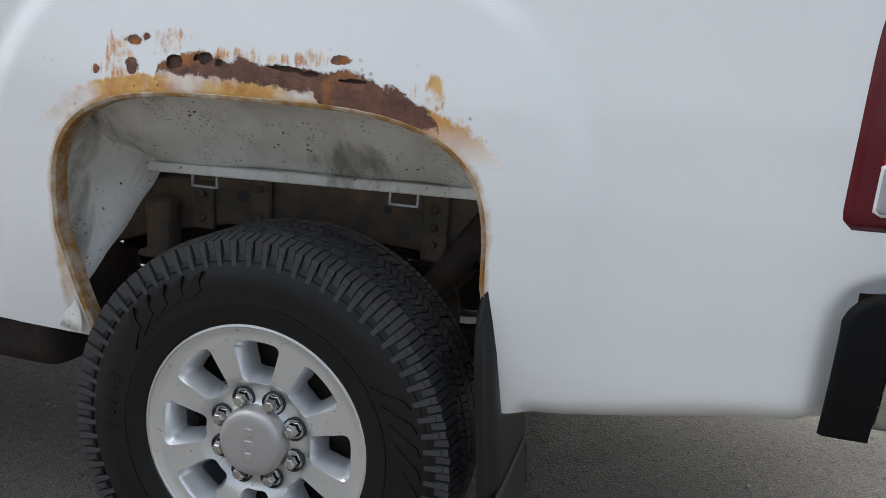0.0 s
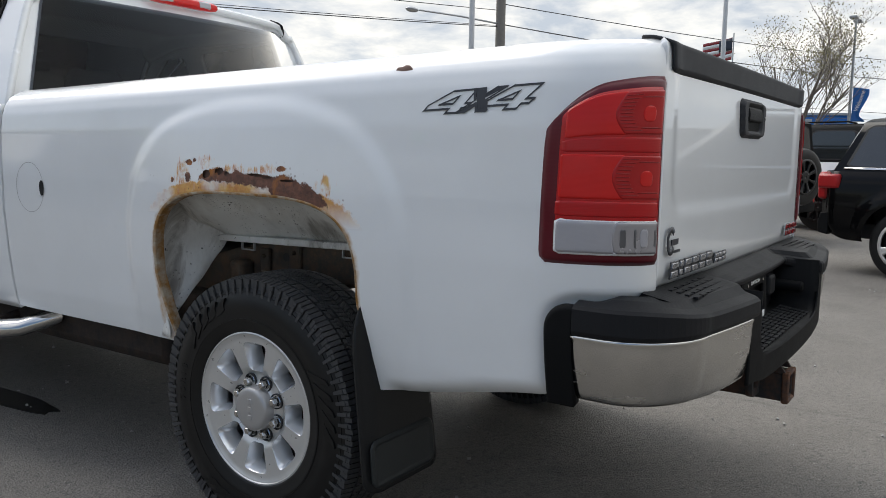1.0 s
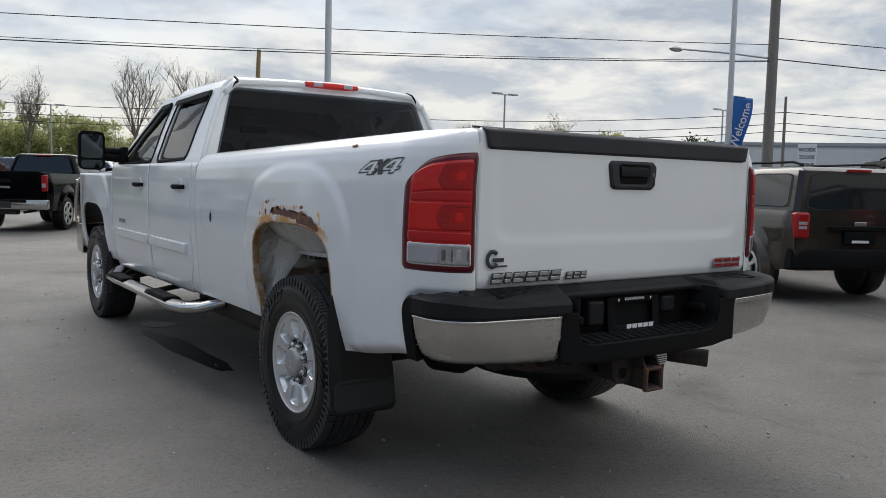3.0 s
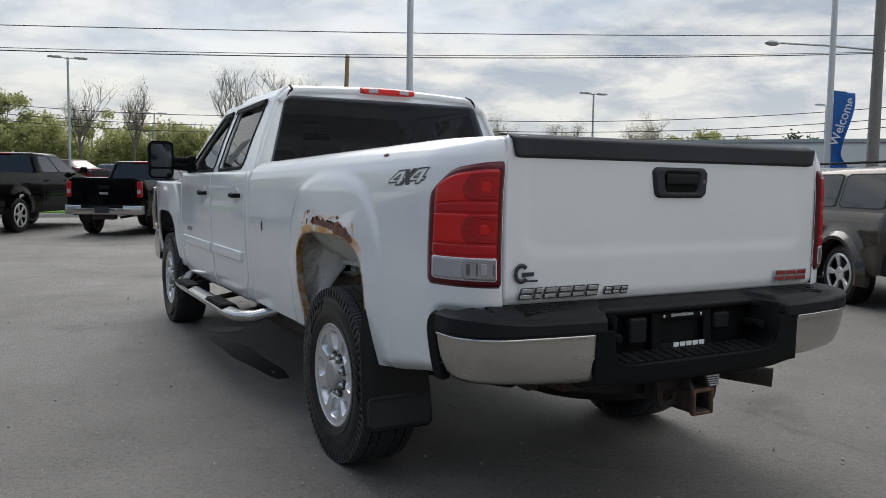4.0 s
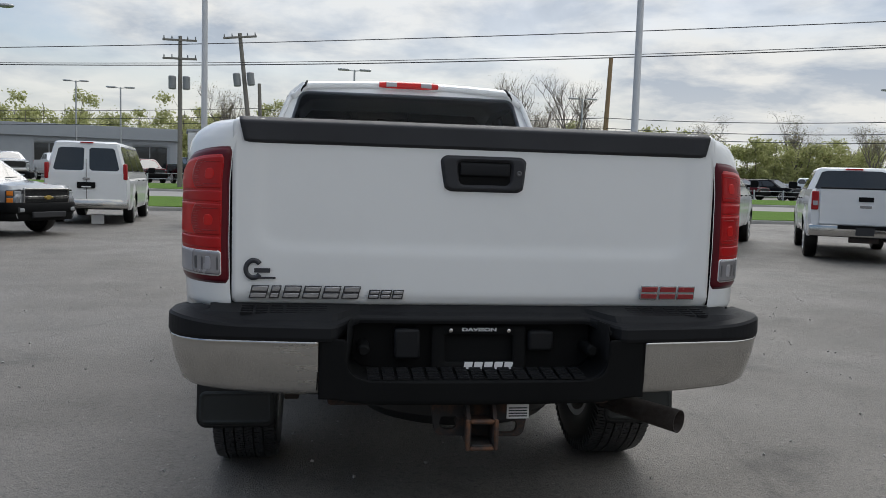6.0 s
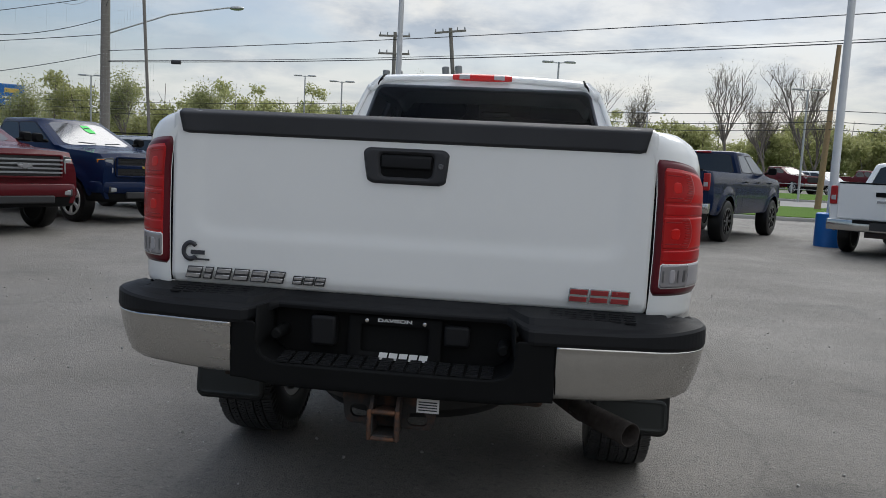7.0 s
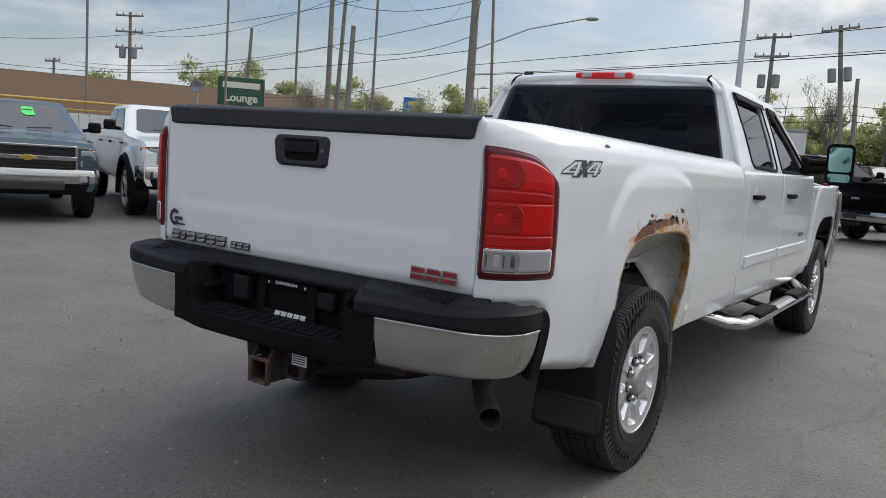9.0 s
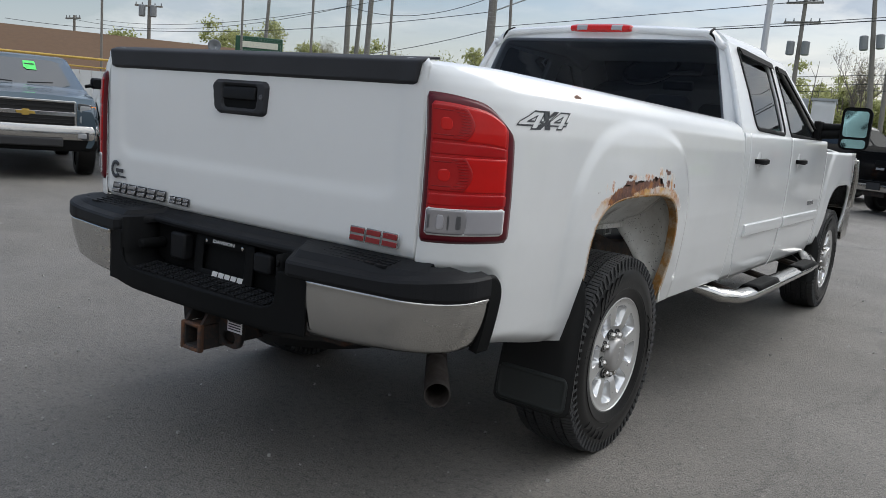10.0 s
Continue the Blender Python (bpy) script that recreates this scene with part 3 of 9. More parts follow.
def sheet(f, us, vs, keep=None, bm=None, mark=None):
    """A surface f(u, v) over a grid, cut cleanly where keep(u, v) turns negative."""
    bm = bm or bmesh.new()
    cache, val, cuts = {}, {}, {}
    if keep:
        for i, u in enumerate(us):
            for j, v in enumerate(vs):
                val[i, j] = keep(u, v)

    def vert(i, j):
        if (i, j) not in cache:
            cache[i, j] = bm.verts.new(f(us[i], vs[j]))
        return cache[i, j]

    def cut(a, b):
        key = (a, b) if a < b else (b, a)
        if key not in cuts:
            (i, j), (k, l) = key
            lo, hi = 0.0, 1.0
            s0 = val[key[0]] > 0
            for _ in range(7):
                t = (lo + hi) / 2
                if (keep(us[i] + (us[k] - us[i]) * t, vs[j] + (vs[l] - vs[j]) * t) > 0) == s0:
                    lo = t
                else:
                    hi = t
            t = min(0.98, max(0.02, (lo + hi) / 2))
            cuts[key] = bm.verts.new(f(us[i] + (us[k] - us[i]) * t, vs[j] + (vs[l] - vs[j]) * t))
        return cuts[key]

    for i in range(len(us) - 1):
        for j in range(len(vs) - 1):
            c = [(i, j), (i + 1, j), (i + 1, j + 1), (i, j + 1)]
            if keep:
                ins = [val[k] > 0 for k in c]
                if not any(ins):
                    continue
                if not all(ins):
                    poly = []
                    for k in range(4):
                        a, b = c[k], c[(k + 1) % 4]
                        if ins[k]:
                            poly.append(vert(*a))
                        if ins[k] != ins[(k + 1) % 4]:
                            poly.append(cut(a, b))
                    if len(poly) >= 3:
                        try:
                            bm.faces.new(poly)
                        except ValueError:
                            pass
                    continue
            bm.faces.new([vert(*k) for k in c])
    return bm


def steps(a, b, n):
    return [a + (b - a) * i / n for i in range(n + 1)]


def text_mesh(words, size, depth, m, shear=0.0, bold=0.0):
    """Letters of the built-in font as a bmesh, laid by m (drawn in x and y)."""
    cu = bpy.data.curves.new("letters", "FONT")
    cu.body, cu.size, cu.extrude, cu.shear, cu.offset = words, size, depth, shear, bold
    cu.align_x, cu.align_y = "CENTER", "CENTER"
    ob = bpy.data.objects.new("letters", cu)
    scene.collection.objects.link(ob)
    dg = bpy.context.evaluated_depsgraph_get()
    me = bpy.data.meshes.new_from_object(ob.evaluated_get(dg))
    bm = bmesh.new()
    bm.from_mesh(me)
    bmesh.ops.transform(bm, matrix=m, verts=bm.verts[:])
    bpy.data.objects.remove(ob)
    bpy.data.curves.remove(cu)
    bpy.data.meshes.remove(me)
    return bm


# ---- the large structure: ground, kerb, grass, road ----
KERB_D = 26.2
LAND = [(26.4, 0.0), (36.0, 0.10), (46.0, 0.30), (50.0, 0.56), (60.0, 0.66), (110.0, 0.80)]


def ground_z(x, y):
    """The land lies level to the kerb and climbs a little past the road."""
    d = N_DIR.x * x + N_DIR.y * y
    return lerp(LAND, min(max(d, 26.4), 110.0))


def strip(name, s0, s1, d0, d1, z, mat, label, category, thick=0.0, ns=40, nd=6):
    bm = bmesh.new()
    def f(s, d):
        p = lot(s, d)
        return (p.x, p.y, ground_z(p.x, p.y) + z)
    sheet(f, steps(s0, s1, ns), steps(d0, d1, nd), None, bm)
    ob = part(name, bm, mat, flat=True, solid=thick)
    return tagged(ob, label, category, "", "structure")


def build_ground():
    bm = bmesh.new()
    xs = [-900, -400, -200, -120, -80, -50, -30, -15, 0, 15, 30, 50, 80, 120, 200, 400, 900]
    ds = [-900, -300, -100, -30, 0, 26.4, 36, 46, 50, 60, 80, 109, 111, 160, 300, 900]
    def f(s, d):
        p = lot(s, d)
        return (p.x, p.y, ground_z(p.x, p.y))
    sheet(f, xs, ds, None, bm)
    tagged(part("ground", bm, M_ASPHALT, flat=True), "worn dark grey asphalt of a car lot with grit", "ground", "", "structure")
    strip("grass_verge", -90, 90, KERB_D + 0.15, 36.0, 0.11, M_GRASS, "bright green mown verge along the road", "grass", 0.11)
    strip("road", -300, 300, 36.2, 45.6, 0.012, M_ROAD, "pale concrete road past the car lot", "road")
    strip("grass_verge_far", -200, 200, 46.0, 50.5, 0.10, M_GRASS, "green verge on the far side of the road", "grass", 0.10)
    strip("meadow", -400, 400, 76, 150, 0.03, M_GRASS, "green ground under the far trees", "grass")
    for d0, s0, s1 in ((KERB_D, -90, 90), (36.0, -90, 90), (45.75, -200, 200)):
        bm = bmesh.new()
        rings = []
        for s in steps(s0, s1, 30):
            ring = []
            for q, z in ((0, -0.05), (0, 0.11), (0.02, 0.14), (0.14, 0.14), (0.15, -0.05)):
                p = lot(s, d0 + q)
                ring.append((p.x, p.y, ground_z(p.x, p.y) + z))
            rings.append(ring)
        loft(bm, rings)
        tagged(part("kerb", bm, M_CONCRETE, flat=True), "light concrete kerb beside the grass", "kerb", "kerbs along the verge", "structure")


build_ground()


def added_wall(name, x, y, az, w, h):
    """A plain rendered wall with its coping, added out of view."""
    bm = boxed((0, 0, h / 2), (w, 0.4, h))
    box(bm, (0, 0, h + 0.07), (w + 0.1, 0.55, 0.14))
    ob = part(name, bm, M_CONCRETE, flat=True)
    ob.matrix_basis = pose(x, y, 0, 0, 0, az)
    tagged(ob, "plain grey wall added out of view to darken reflections", "wall", "", "structure")


# unseen walls, added to block the bright low sky from dark reflections
added_wall("added_wall_south", 0, -19, 3, 60, 5.5)
added_wall("added_wall_southeast", 33, -9, 60, 26, 2.3)

# ---- the white pickup truck ----
TRUCK = thing("pickup_truck", "white crew-cab pickup truck with rusted rear wheel arches", "pickup truck", pose(0, 0, 0.008))
SIDE = [(0.54, 0.948), (0.58, 0.957), (0.65, 0.970), (0.80, 0.986), (0.95, 0.997), (1.10, 1.000), (1.28, 0.998), (1.36, 0.990), (1.40, 0.978), (1.43, 0.958), (1.45, 0.930)]


def side_x(z):
    return lerp(SIDE, z)


def rail_z(y):
    return 1.430 + 0.055 * (1.40 - y) / 2.6


def arch_rho(y, z, yc=ARCH_Y):
    dy = y - yc
    a = ARCH_A
    if z < ARCH_Z:
        a += (0.16 if dy < 0 else -0.22) * (ARCH_Z - z)
    u, w = abs(dy) / a, max(0.0, z - ARCH_Z) / ARCH_B
    return (u ** ARCH_P + w ** ARCH_P) ** (1 / ARCH_P)


def flare(y, z, yc=ARCH_Y, depth=0.032):
    """How far the wheel flare stands out of the body side."""
    dy = abs(y - yc)
    a, b = 0.60, 0.55
    w = max(0.0, z - ARCH_Z) / b
    r = ((dy / a) ** 2.8 + w ** 2.8) ** (1 / 2.8)
    k = 0.30 * smooth((1.05 - r) / 0.10) + 0.70 * min(1.0, max(0.0, (1.03 - r) / 0.46))
    return depth * k * (0.35 + 0.65 * smooth((z - 0.52) / 0.3))


CORNER = 2.33      # where the straight bed side ends, in metres back from the cab


def bumper_dent(y, z):
    """The shallow hollow that the bed side leaves round the end of the bumper."""
    r = 0.07
    gap = math.hypot(max(0.0, y + 1.012 + r), max(0.0, z - 0.874 + r)) - r
    return 0.017 * smooth((0.022 - gap) / 0.024)


def tuck(y, z):
    """The roll of the bed side's lower edge behind the wheel."""
    zb = 0.552 + 0.075 * smooth((-0.5 - y) / 0.55)
    return 0.030 * max(0.0, 1.0 - (z - zb) / 0.045) ** 2 * smooth((-0.49 - y) / 0.06)


def bed_point(s, z, sx, out=0.0):
    """A point of the bed side: s metres back from the cab, round the rear corner; out: metres proud."""
    top = rail_z(1.40 - min(s, 2.6)) - 1.46
    x = side_x(min(z, 1.45))
    zz = z + top * smooth((z - 1.2) / 0.2)
    if s <= CORNER:
        y = 1.40 - s
        x += flare(y, z) + out - bumper_dent(y, z) - tuck(y, z)
        return Vector((sx * x, y, zz))
    t = min(1.0, (s - CORNER) / 0.375) * math.pi / 2
    cx, cy = x - 0.18, 1.40 - CORNER
    nx, ny = math.cos(t) / 0.18, math.sin(t) / 0.285
    ln = math.hypot(nx, ny)
    yn = cy - 0.285 * math.sin(t)
    out -= (bumper_dent(yn, z) if z < 0.95 else 0.0) + tuck(yn, z)
    x2 = cx + 0.18 * math.cos(t) + out * nx / ln
    y2 = cy - 0.285 * math.sin(t) - out * ny / ln
    return Vector((sx * x2, y2, zz))


HOLES = [(0.145, 1.136, 0.017, 0.013), (0.086, 1.146, 0.018, 0.010), (0.055, 1.141, 0.008, 0.007), (-0.073, 1.139, 0.032, 0.005), (-0.125, 1.133, 0.020, 0.004), (-0.205, 1.126, 0.024, 0.004)]


def rust_hole(y, z):
    """Ragged holes eaten through above the arch."""
    if z < 1.09 or z > 1.17:
        return 1.0
    k = 0.55 * noise.noise(Vector((y * 60.0, z * 75.0, 1.3))) + 0.35 * noise.noise(Vector((y * 150.0, z * 160.0, 5.3)))
    return min(math.hypot((y - cy) / ry, (z - cz) / rz) for cy, cz, ry, rz in HOLES) - 1.0 - k


def build_bed_side(sx):
    def keep(s, z):
        y = 1.40 - s
        bottom = z - (0.562 if y > -0.1 else 0.552 + 0.075 * smooth((-0.5 - y) / 0.55))
        a = (arch_rho(y, z) - 1.0) * 0.4
        b = max(z - 0.86, (s - 2.43) * -1.0) if s > 2.2 else 1.0
        return min(bottom, a, b, rust_hole(y, z) if s < 2.2 else 1.0)
    ss = steps(0.0, 1.08, 100) + steps(1.08, 1.76, 150)[1:] + steps(1.76, CORNER, 56)[1:] + steps(CORNER, CORNER + 0.375, 26)[1:]
    zs = steps(0.545, 1.07, 52) + steps(1.07, 1.20, 30)[1:] + steps(1.20, 1.45, 24)[1:]
    bm = sheet(lambda s, z: bed_point(s, z, sx), ss, zs, keep)
    # rolled rail on top
    for s0, s1 in zip(ss[::3], ss[3::3] + [ss[-1]]):
        if s1 <= s0:
            continue
        quads = []
        for s in (s0, s1):
            y = bed_point(s, 1.45, sx).y
            p = bed_point(s, 1.45, sx)
            inner = 0.855 if s < CORNER else max(0.80, abs(p.x) - 0.09)
            quads.append([p, Vector((sx * (abs(p.x) - 0.022), y + (0.01 if s > CORNER + .1 else 0), p.z + 0.012)), Vector((sx * min(abs(p.x) - 0.03, inner + 0.03), y + (0.02 if s > CORNER + .1 else 0), p.z + 0.013)), Vector((sx * min(abs(p.x) - 0.04, inner), y + (0.03 if s > CORNER + .1 else 0), p.z - 0.06))])
        for k in range(3):
            bm.faces.new([bm.verts.new(v) for v in (quads[0][k], quads[1][k], quads[1][k + 1], quads[0][k + 1])])
    bmesh.ops.remove_doubles(bm, verts=bm.verts[:], dist=0.0004)
    side = part("bed_side", bm, M_ARCH, TRUCK, "white bed side with a rusted-through wheel arch")
    # rolled lip round the arch
    bm = bmesh.new()
    rings = []
    for i in range(97):
        t = i / 96
        if t < 0.2:
            z = 0.565 + (ARCH_Z - 0.565) * t / 0.2
            y = ARCH_Y + ARCH_A - 0.22 * (ARCH_Z - z)
        elif t > 0.8:
            z = ARCH_Z - (ARCH_Z - 0.56) * (t - 0.8) / 0.2
            y = ARCH_Y - ARCH_A - 0.16 * (ARCH_Z - z)
        else:
            a = math.pi * (t - 0.2) / 0.6
            c, s = math.cos(a), math.sin(a)
            k = (abs(c) ** ARCH_P + abs(s) ** ARCH_P) ** (-1 / ARCH_P)
            y, z = ARCH_Y + ARCH_A * c * k, ARCH_Z + ARCH_B * s * k
        p = bed_point(1.40 - y, z, sx)
        dirn = Vector((0, ARCH_Y - y, (ARCH_Z - 0.15) - z)).normalized()
        rings.append([p + Vector((sx * 0.001, 0, 0)), p + dirn * 0.007 - Vector((sx * 0.003, 0, 0)), p + dirn * 0.006 - Vector((sx * 0.035, 0, 0)), p - Vector((sx * 0.035, 0, 0)) - dirn * 0.01])
    loft(bm, rings, closed=False)
    part("arch_lip", bm, M_LIP, TRUCK, "rusty rolled edge of the wheel arch", solid=0.003)
    # dent and chip on the rail
    bm = bmesh.new()
    r = bmesh.ops.create_icosphere(bm, subdivisions=2, radius=0.021)
    for v in r["verts"]:
        v.co = v.co * (1 + 0.45 * noise.noise(v.co * 70))
        v.co.x *= 0.14
        v.co.y *= 1.25
        v.co.z *= 0.60
    bmesh.ops.translate(bm, vec=bed_point(1.40 + 0.575, 1.414, sx, -0.001), verts=bm.verts[:])
    part("paint_chip", bm, M_CHIP, side, "rust-brown chip where the paint is gone")
    return side


def build_wheel_well(sx):
    """Inner wall, front liner, flange and frame seen through the arch."""
    bm = bmesh.new()
    rings = []
    for i in range(25):
        t = i / 24
        y, z = 0.455 - 0.05 * t ** 3, 0.575 + 0.51 * t
        x_out = 0.985 + 0.008 * smooth((z - 0.74) / 0.1)
        w = 0.03 + 0.20 * min(1.0, t / 0.62) ** 1.15          # the inner edge sweeps down to the sill
        ring = []
        for u in steps(0, 1, 8):
            fold = 0.030 * math.sin(math.pi * u) - 0.085 * u * u * smooth(t * 1.6)
            crease = 0.008 * noise.noise(Vector((u * 5, t * 7, 2.0)))
            ring.append((sx * (x_out - w * u), y - 0.014 * (1 - u) - 0.22 * max(0.0, 0.8 - z) * (1 - u) + fold + crease, z))
        rings.append(ring)
    loft(bm, rings, closed=False)
    part("front_liner", bm, M_LINER, TRUCK, "grey speckled inner wing ahead of the wheel", solid=0.004)
    bm = bmesh.new()
    f = lambda y, v: (sx * (lerp([(0, 0.985), (0.2, 0.955), (0.45, 0.885), (1.0, 0.752)], v) - 0.01 * math.cos(y * 9)), y, -0.022 * y + lerp([(0, 1.090), (0.2, 1.088), (0.45, 1.045), (1.0, 0.918)], v) + 0.010 * noise.noise(Vector((y * 6, v * 3, 0))) - 0.030 * smooth((y - 0.20) / 0.16) * math.sin(math.pi * v) ** 2 + 0.012 * math.exp(-((y - 0.24 + 0.16 * v) / 0.025) ** 2) * math.sin(math.pi * v))
    sheet(f, steps(-0.47, 0.44, 60), steps(0.03, 1.0, 20), None, bm)
    part("wheel_house", bm, M_LINER, TRUCK, "pale grey wheel house over the tyre", solid=0.004)
    bm = bmesh.new()
    box(bm, (sx * 0.765, -0.02, 0.912), (0.035, 0.90, 0.022), pose(0, 0, 0, 0, 0, 0))
    for v in bm.verts:
        v.co.z -= 0.022 * v.co.y
    for y in (0.24, -0.22):
        clip = bmesh.new()
        for dy, dz, w, h in ((-0.030, 0.002, 0.004, 0.036), (0.030, 0.002, 0.004, 0.036), (0, -0.014, 0.063, 0.004)):
            box(clip, (sx * 0.772, y + dy, 0.890 - 0.022 * y + dz), (0.008, w, h))
        part("flange_clip", clip, M_STEEL, TRUCK, "thin steel clip under the flange")
    inner = sheet(lambda y, z: bed_point(1.40 - y, z, sx, -0.007), steps(-0.34, 0.34, 40), steps(1.095, 1.175, 8))
    part("inner_panel", inner, M_INNERRUST, TRUCK, "dark brown inner panel behind the rusted arch")
    part("flange", bm, M_LINER, TRUCK, "rust-spotted flange along the wheel house", bevel=0.003)
    bm = bmesh.new()
    rail = [[(sx * 0.475, y, z0), (sx * 0.565, y, z0), (sx * 0.570, y, z0 + 0.012), (sx * 0.570, y, z1 - 0.012), (sx * 0.565, y, z1), (sx * 0.475, y, z1)] for y, z0, z1 in ((-1.30, 0.66, 0.80), (-0.45, 0.725, 0.888), (-0.05, 0.748, 0.880), (0.30, 0.745, 0.868), (0.50, 0.705, 0.845), (0.80, 0.60, 0.76), (1.5, 0.55, 0.70))]
    loft(bm, rail)
    for y, z, h, w in ((0.205, 0.800, 0.17, 0.055), (-0.235, 0.805, 0.165, 0.062), (0.36, 0.79, 0.12, 0.05)):
        box(bm, (sx * 0.578, y, z), (0.016, w, h))
    for y, z in ((0.205, 0.845), (0.205, 0.775), (-0.235, 0.845), (-0.235, 0.805), (-0.235, 0.765), (-0.33, 0.82), (-0.36, 0.77), (0.36, 0.82), (0.36, 0.76)):
        tube(bm, [(sx * 0.58, y, z), (sx * 0.600, y, z)], 0.010, 6)
    loft(bm, [[(sx * (0.60 + q[0]), 0.465 + q[1], z) for q in rounded(k, k, 0.02, 2)] for z, k in ((0.655, 0.10), (0.668, 0.10), (0.672, 0.07), (0.79, 0.075), (0.80, 0.05))])
    for y, z, r in ((0.262, 0.822, 0.016), (-0.115, 0.832, 0.011)):
        hole = bmesh.new()
        tube(hole, [(sx * 0.560, y, z), (sx * 0.5715, y, z)], r, 10)
        part("rail_hole", hole, M_INTERIOR, TRUCK, "dark hole in the frame rail")
    part("frame_rail", bm, M_RAIL, TRUCK, "dirty brown frame rail with bolts", bevel=0.006)
    bm = bmesh.new()
    for k in range(4):
        pts = [(sx * 0.56, 0.75 - 1.5 * i / 12, 0.50 - 0.02 * k + 0.13 * ((i - 6) / 6) ** 2) for i in range(13)]
        rings = [[(p[0] - 0.035, p[1], p[2]), (p[0] + 0.035, p[1], p[2]), (p[0] + 0.035, p[1], p[2] + 0.012), (p[0] - 0.035, p[1], p[2] + 0.012)] for p in pts]
        loft(bm, rings)
    part("leaf_spring", bm, M_UNDER, TRUCK, "dark leaf spring")
    bm = bmesh.new()
    tube(bm, [(sx * 0.62, -0.12, 0.48), (sx * 0.56, -0.42, 0.92)], 0.035, 12)
    part("shock_absorber", bm, M_UNDER, TRUCK)


def build_tyre_and_rim(parent, steer=0.0):
    """A wheel with its outer face towards -x, centred on its axle."""
    R, W = 0.420, 0.136
    prof = [(0.11, 0.232), (0.125, 0.245), (0.135, 0.275), (0.139, 0.315), (0.135, 0.352), (0.128, 0.382), (0.116, 0.402), (0.09, 0.409), (-0.09, 0.409), (-0.116, 0.402), (-0.128, 0.382), (-0.135, 0.352), (-0.1395, 0.335), (-0.1392, 0.315), (-0.1355, 0.290), (-0.1365, 0.284), (-0.134, 0.278), (-0.128, 0.252), (-0.126, 0.246), (-0.112, 0.232)]
    tyre = part("tyre", lathe(prof, 96, "x", False), M_RUBBER, parent, "black tyre with a zigzag sidewall pattern")
    bm = bmesh.new()
    n = 74
    def arcbox(x0, x1, t0, t1, r0, r1, tw=0.0):
        vs = []
        for r in (r0, r1):
            for x, t in ((x0, t0), (x1, t0 + tw), (x1, t1 + tw), (x0, t1)):
                rr = r - 0.6 * max(0.0, abs(x) - 0.095) ** 1.25
                vs.append(bm.verts.new((x, rr * math.cos(t), rr * math.sin(t))))
        a = vs
        for q in ((0, 3, 2, 1), (4, 5, 6, 7), (0, 1, 5, 4), (1, 2, 6, 5), (2, 3, 7, 6), (3, 0, 4, 7)):
            bm.faces.new([a[k] for k in q])
    st = 2 * math.pi / n
    for i in range(n):
        t = i * st
        for sg in (-1, 1):
            arcbox(sg * 0.086, sg * 0.131, t, t + st * 0.40, 0.392, 0.420)
            arcbox(sg * 0.086, sg * 0.127, t + st * 0.50, t + st * 0.90, 0.392, 0.420)
            arcbox(sg * 0.124, sg * 0.133, t + st * 0.04, t + st * 0.36, 0.372, 0.408)
            for k in (0.06, 0.36, 0.66):
                arcbox(sg * 0.044, sg * 0.060, t + st * k, t + st * (k + 0.26), 0.402, 0.4205, sg * st * 0.12)
                arcbox(sg * 0.061, sg * 0.078, t + st * (k + 0.12), t + st * (k + 0.38), 0.402, 0.4205, sg * st * 0.12)
        for k in (0.0, 0.5):
            arcbox(-0.036, -0.019, t + st * k, t + st * (k + 0.42), 0.402, 0.421, st * 0.15)
            arcbox(-0.018, -0.002, t + st * (k + 0.16), t + st * (k + 0.58), 0.402, 0.421, st * 0.15)
            arcbox(0.002, 0.018, t + st * (k + 0.30), t + st * (k + 0.72), 0.402, 0.421, -st * 0.15)
            arcbox(0.019, 0.036, t + st * (k + 0.10), t + st * (k + 0.52), 0.402, 0.421, -st * 0.15)
    part("tread", bm, M_TREAD, tyre, "blocky all-terrain tread", flat=True)
    bm = bmesh.new()
    for base in (0.55, 2.55, 4.65):
        for k in range(5):
            a = base + k * 0.13
            pts = [(0.300 + 0.004 * k, a), (0.352, a + 0.15), (0.358, a + 0.20), (0.340, a + 0.165), (0.322, a + 0.16), (0.312, a + 0.085)]
            loft(bm, [[(x, r * math.cos(t), r * math.sin(t)) for r, t in pts] for x in (-0.1300, -0.1415)])
    for r in (0.372, 0.287):
        rings = []
        for i in range(96):
            t = 2 * math.pi * i / 96
            x = -0.1305 if r > 0.36 else -0.1355
            rings.append([(x + dx, (r + dr) * math.cos(t), (r + dr) * math.sin(t)) for dx, dr in ((0.003, -0.0015), (-0.0022, -0.001), (-0.0022, 0.001), (0.003, 0.0015))])
        loft(bm, rings, close_path=True)
    part("sidewall_relief", bm, M_RUBBER, tyre)
    for words, base, size in (("70R18", 0.12, 0.034),):
        for k, ch in enumerate(words):
            a = base + 0.085 * (k - 2)
            m = pose(-0.1385, 0, 0) @ Matrix.Rotation(a, 4, "X") @ Matrix.Translation((0, 0.320, 0)) @ Matrix(((0, 0, -1, 0), (0, 1, 0, 0), (1, 0, 0, 0), (0, 0, 0, 1)))
            part("size_mark", text_mesh(ch, size, 0.002, m, 0, 0.0008), M_RUBBER, tyre, flat=True)
    # rim face with eight windows
    def depth(r):
        return lerp([(0.0, -0.118), (0.062, -0.118), (0.075, -0.100), (0.105, -0.094), (0.13, -0.110), (0.20, -0.116), (0.226, -0.118), (0.238, -0.124), (0.246, -0.124)], r)
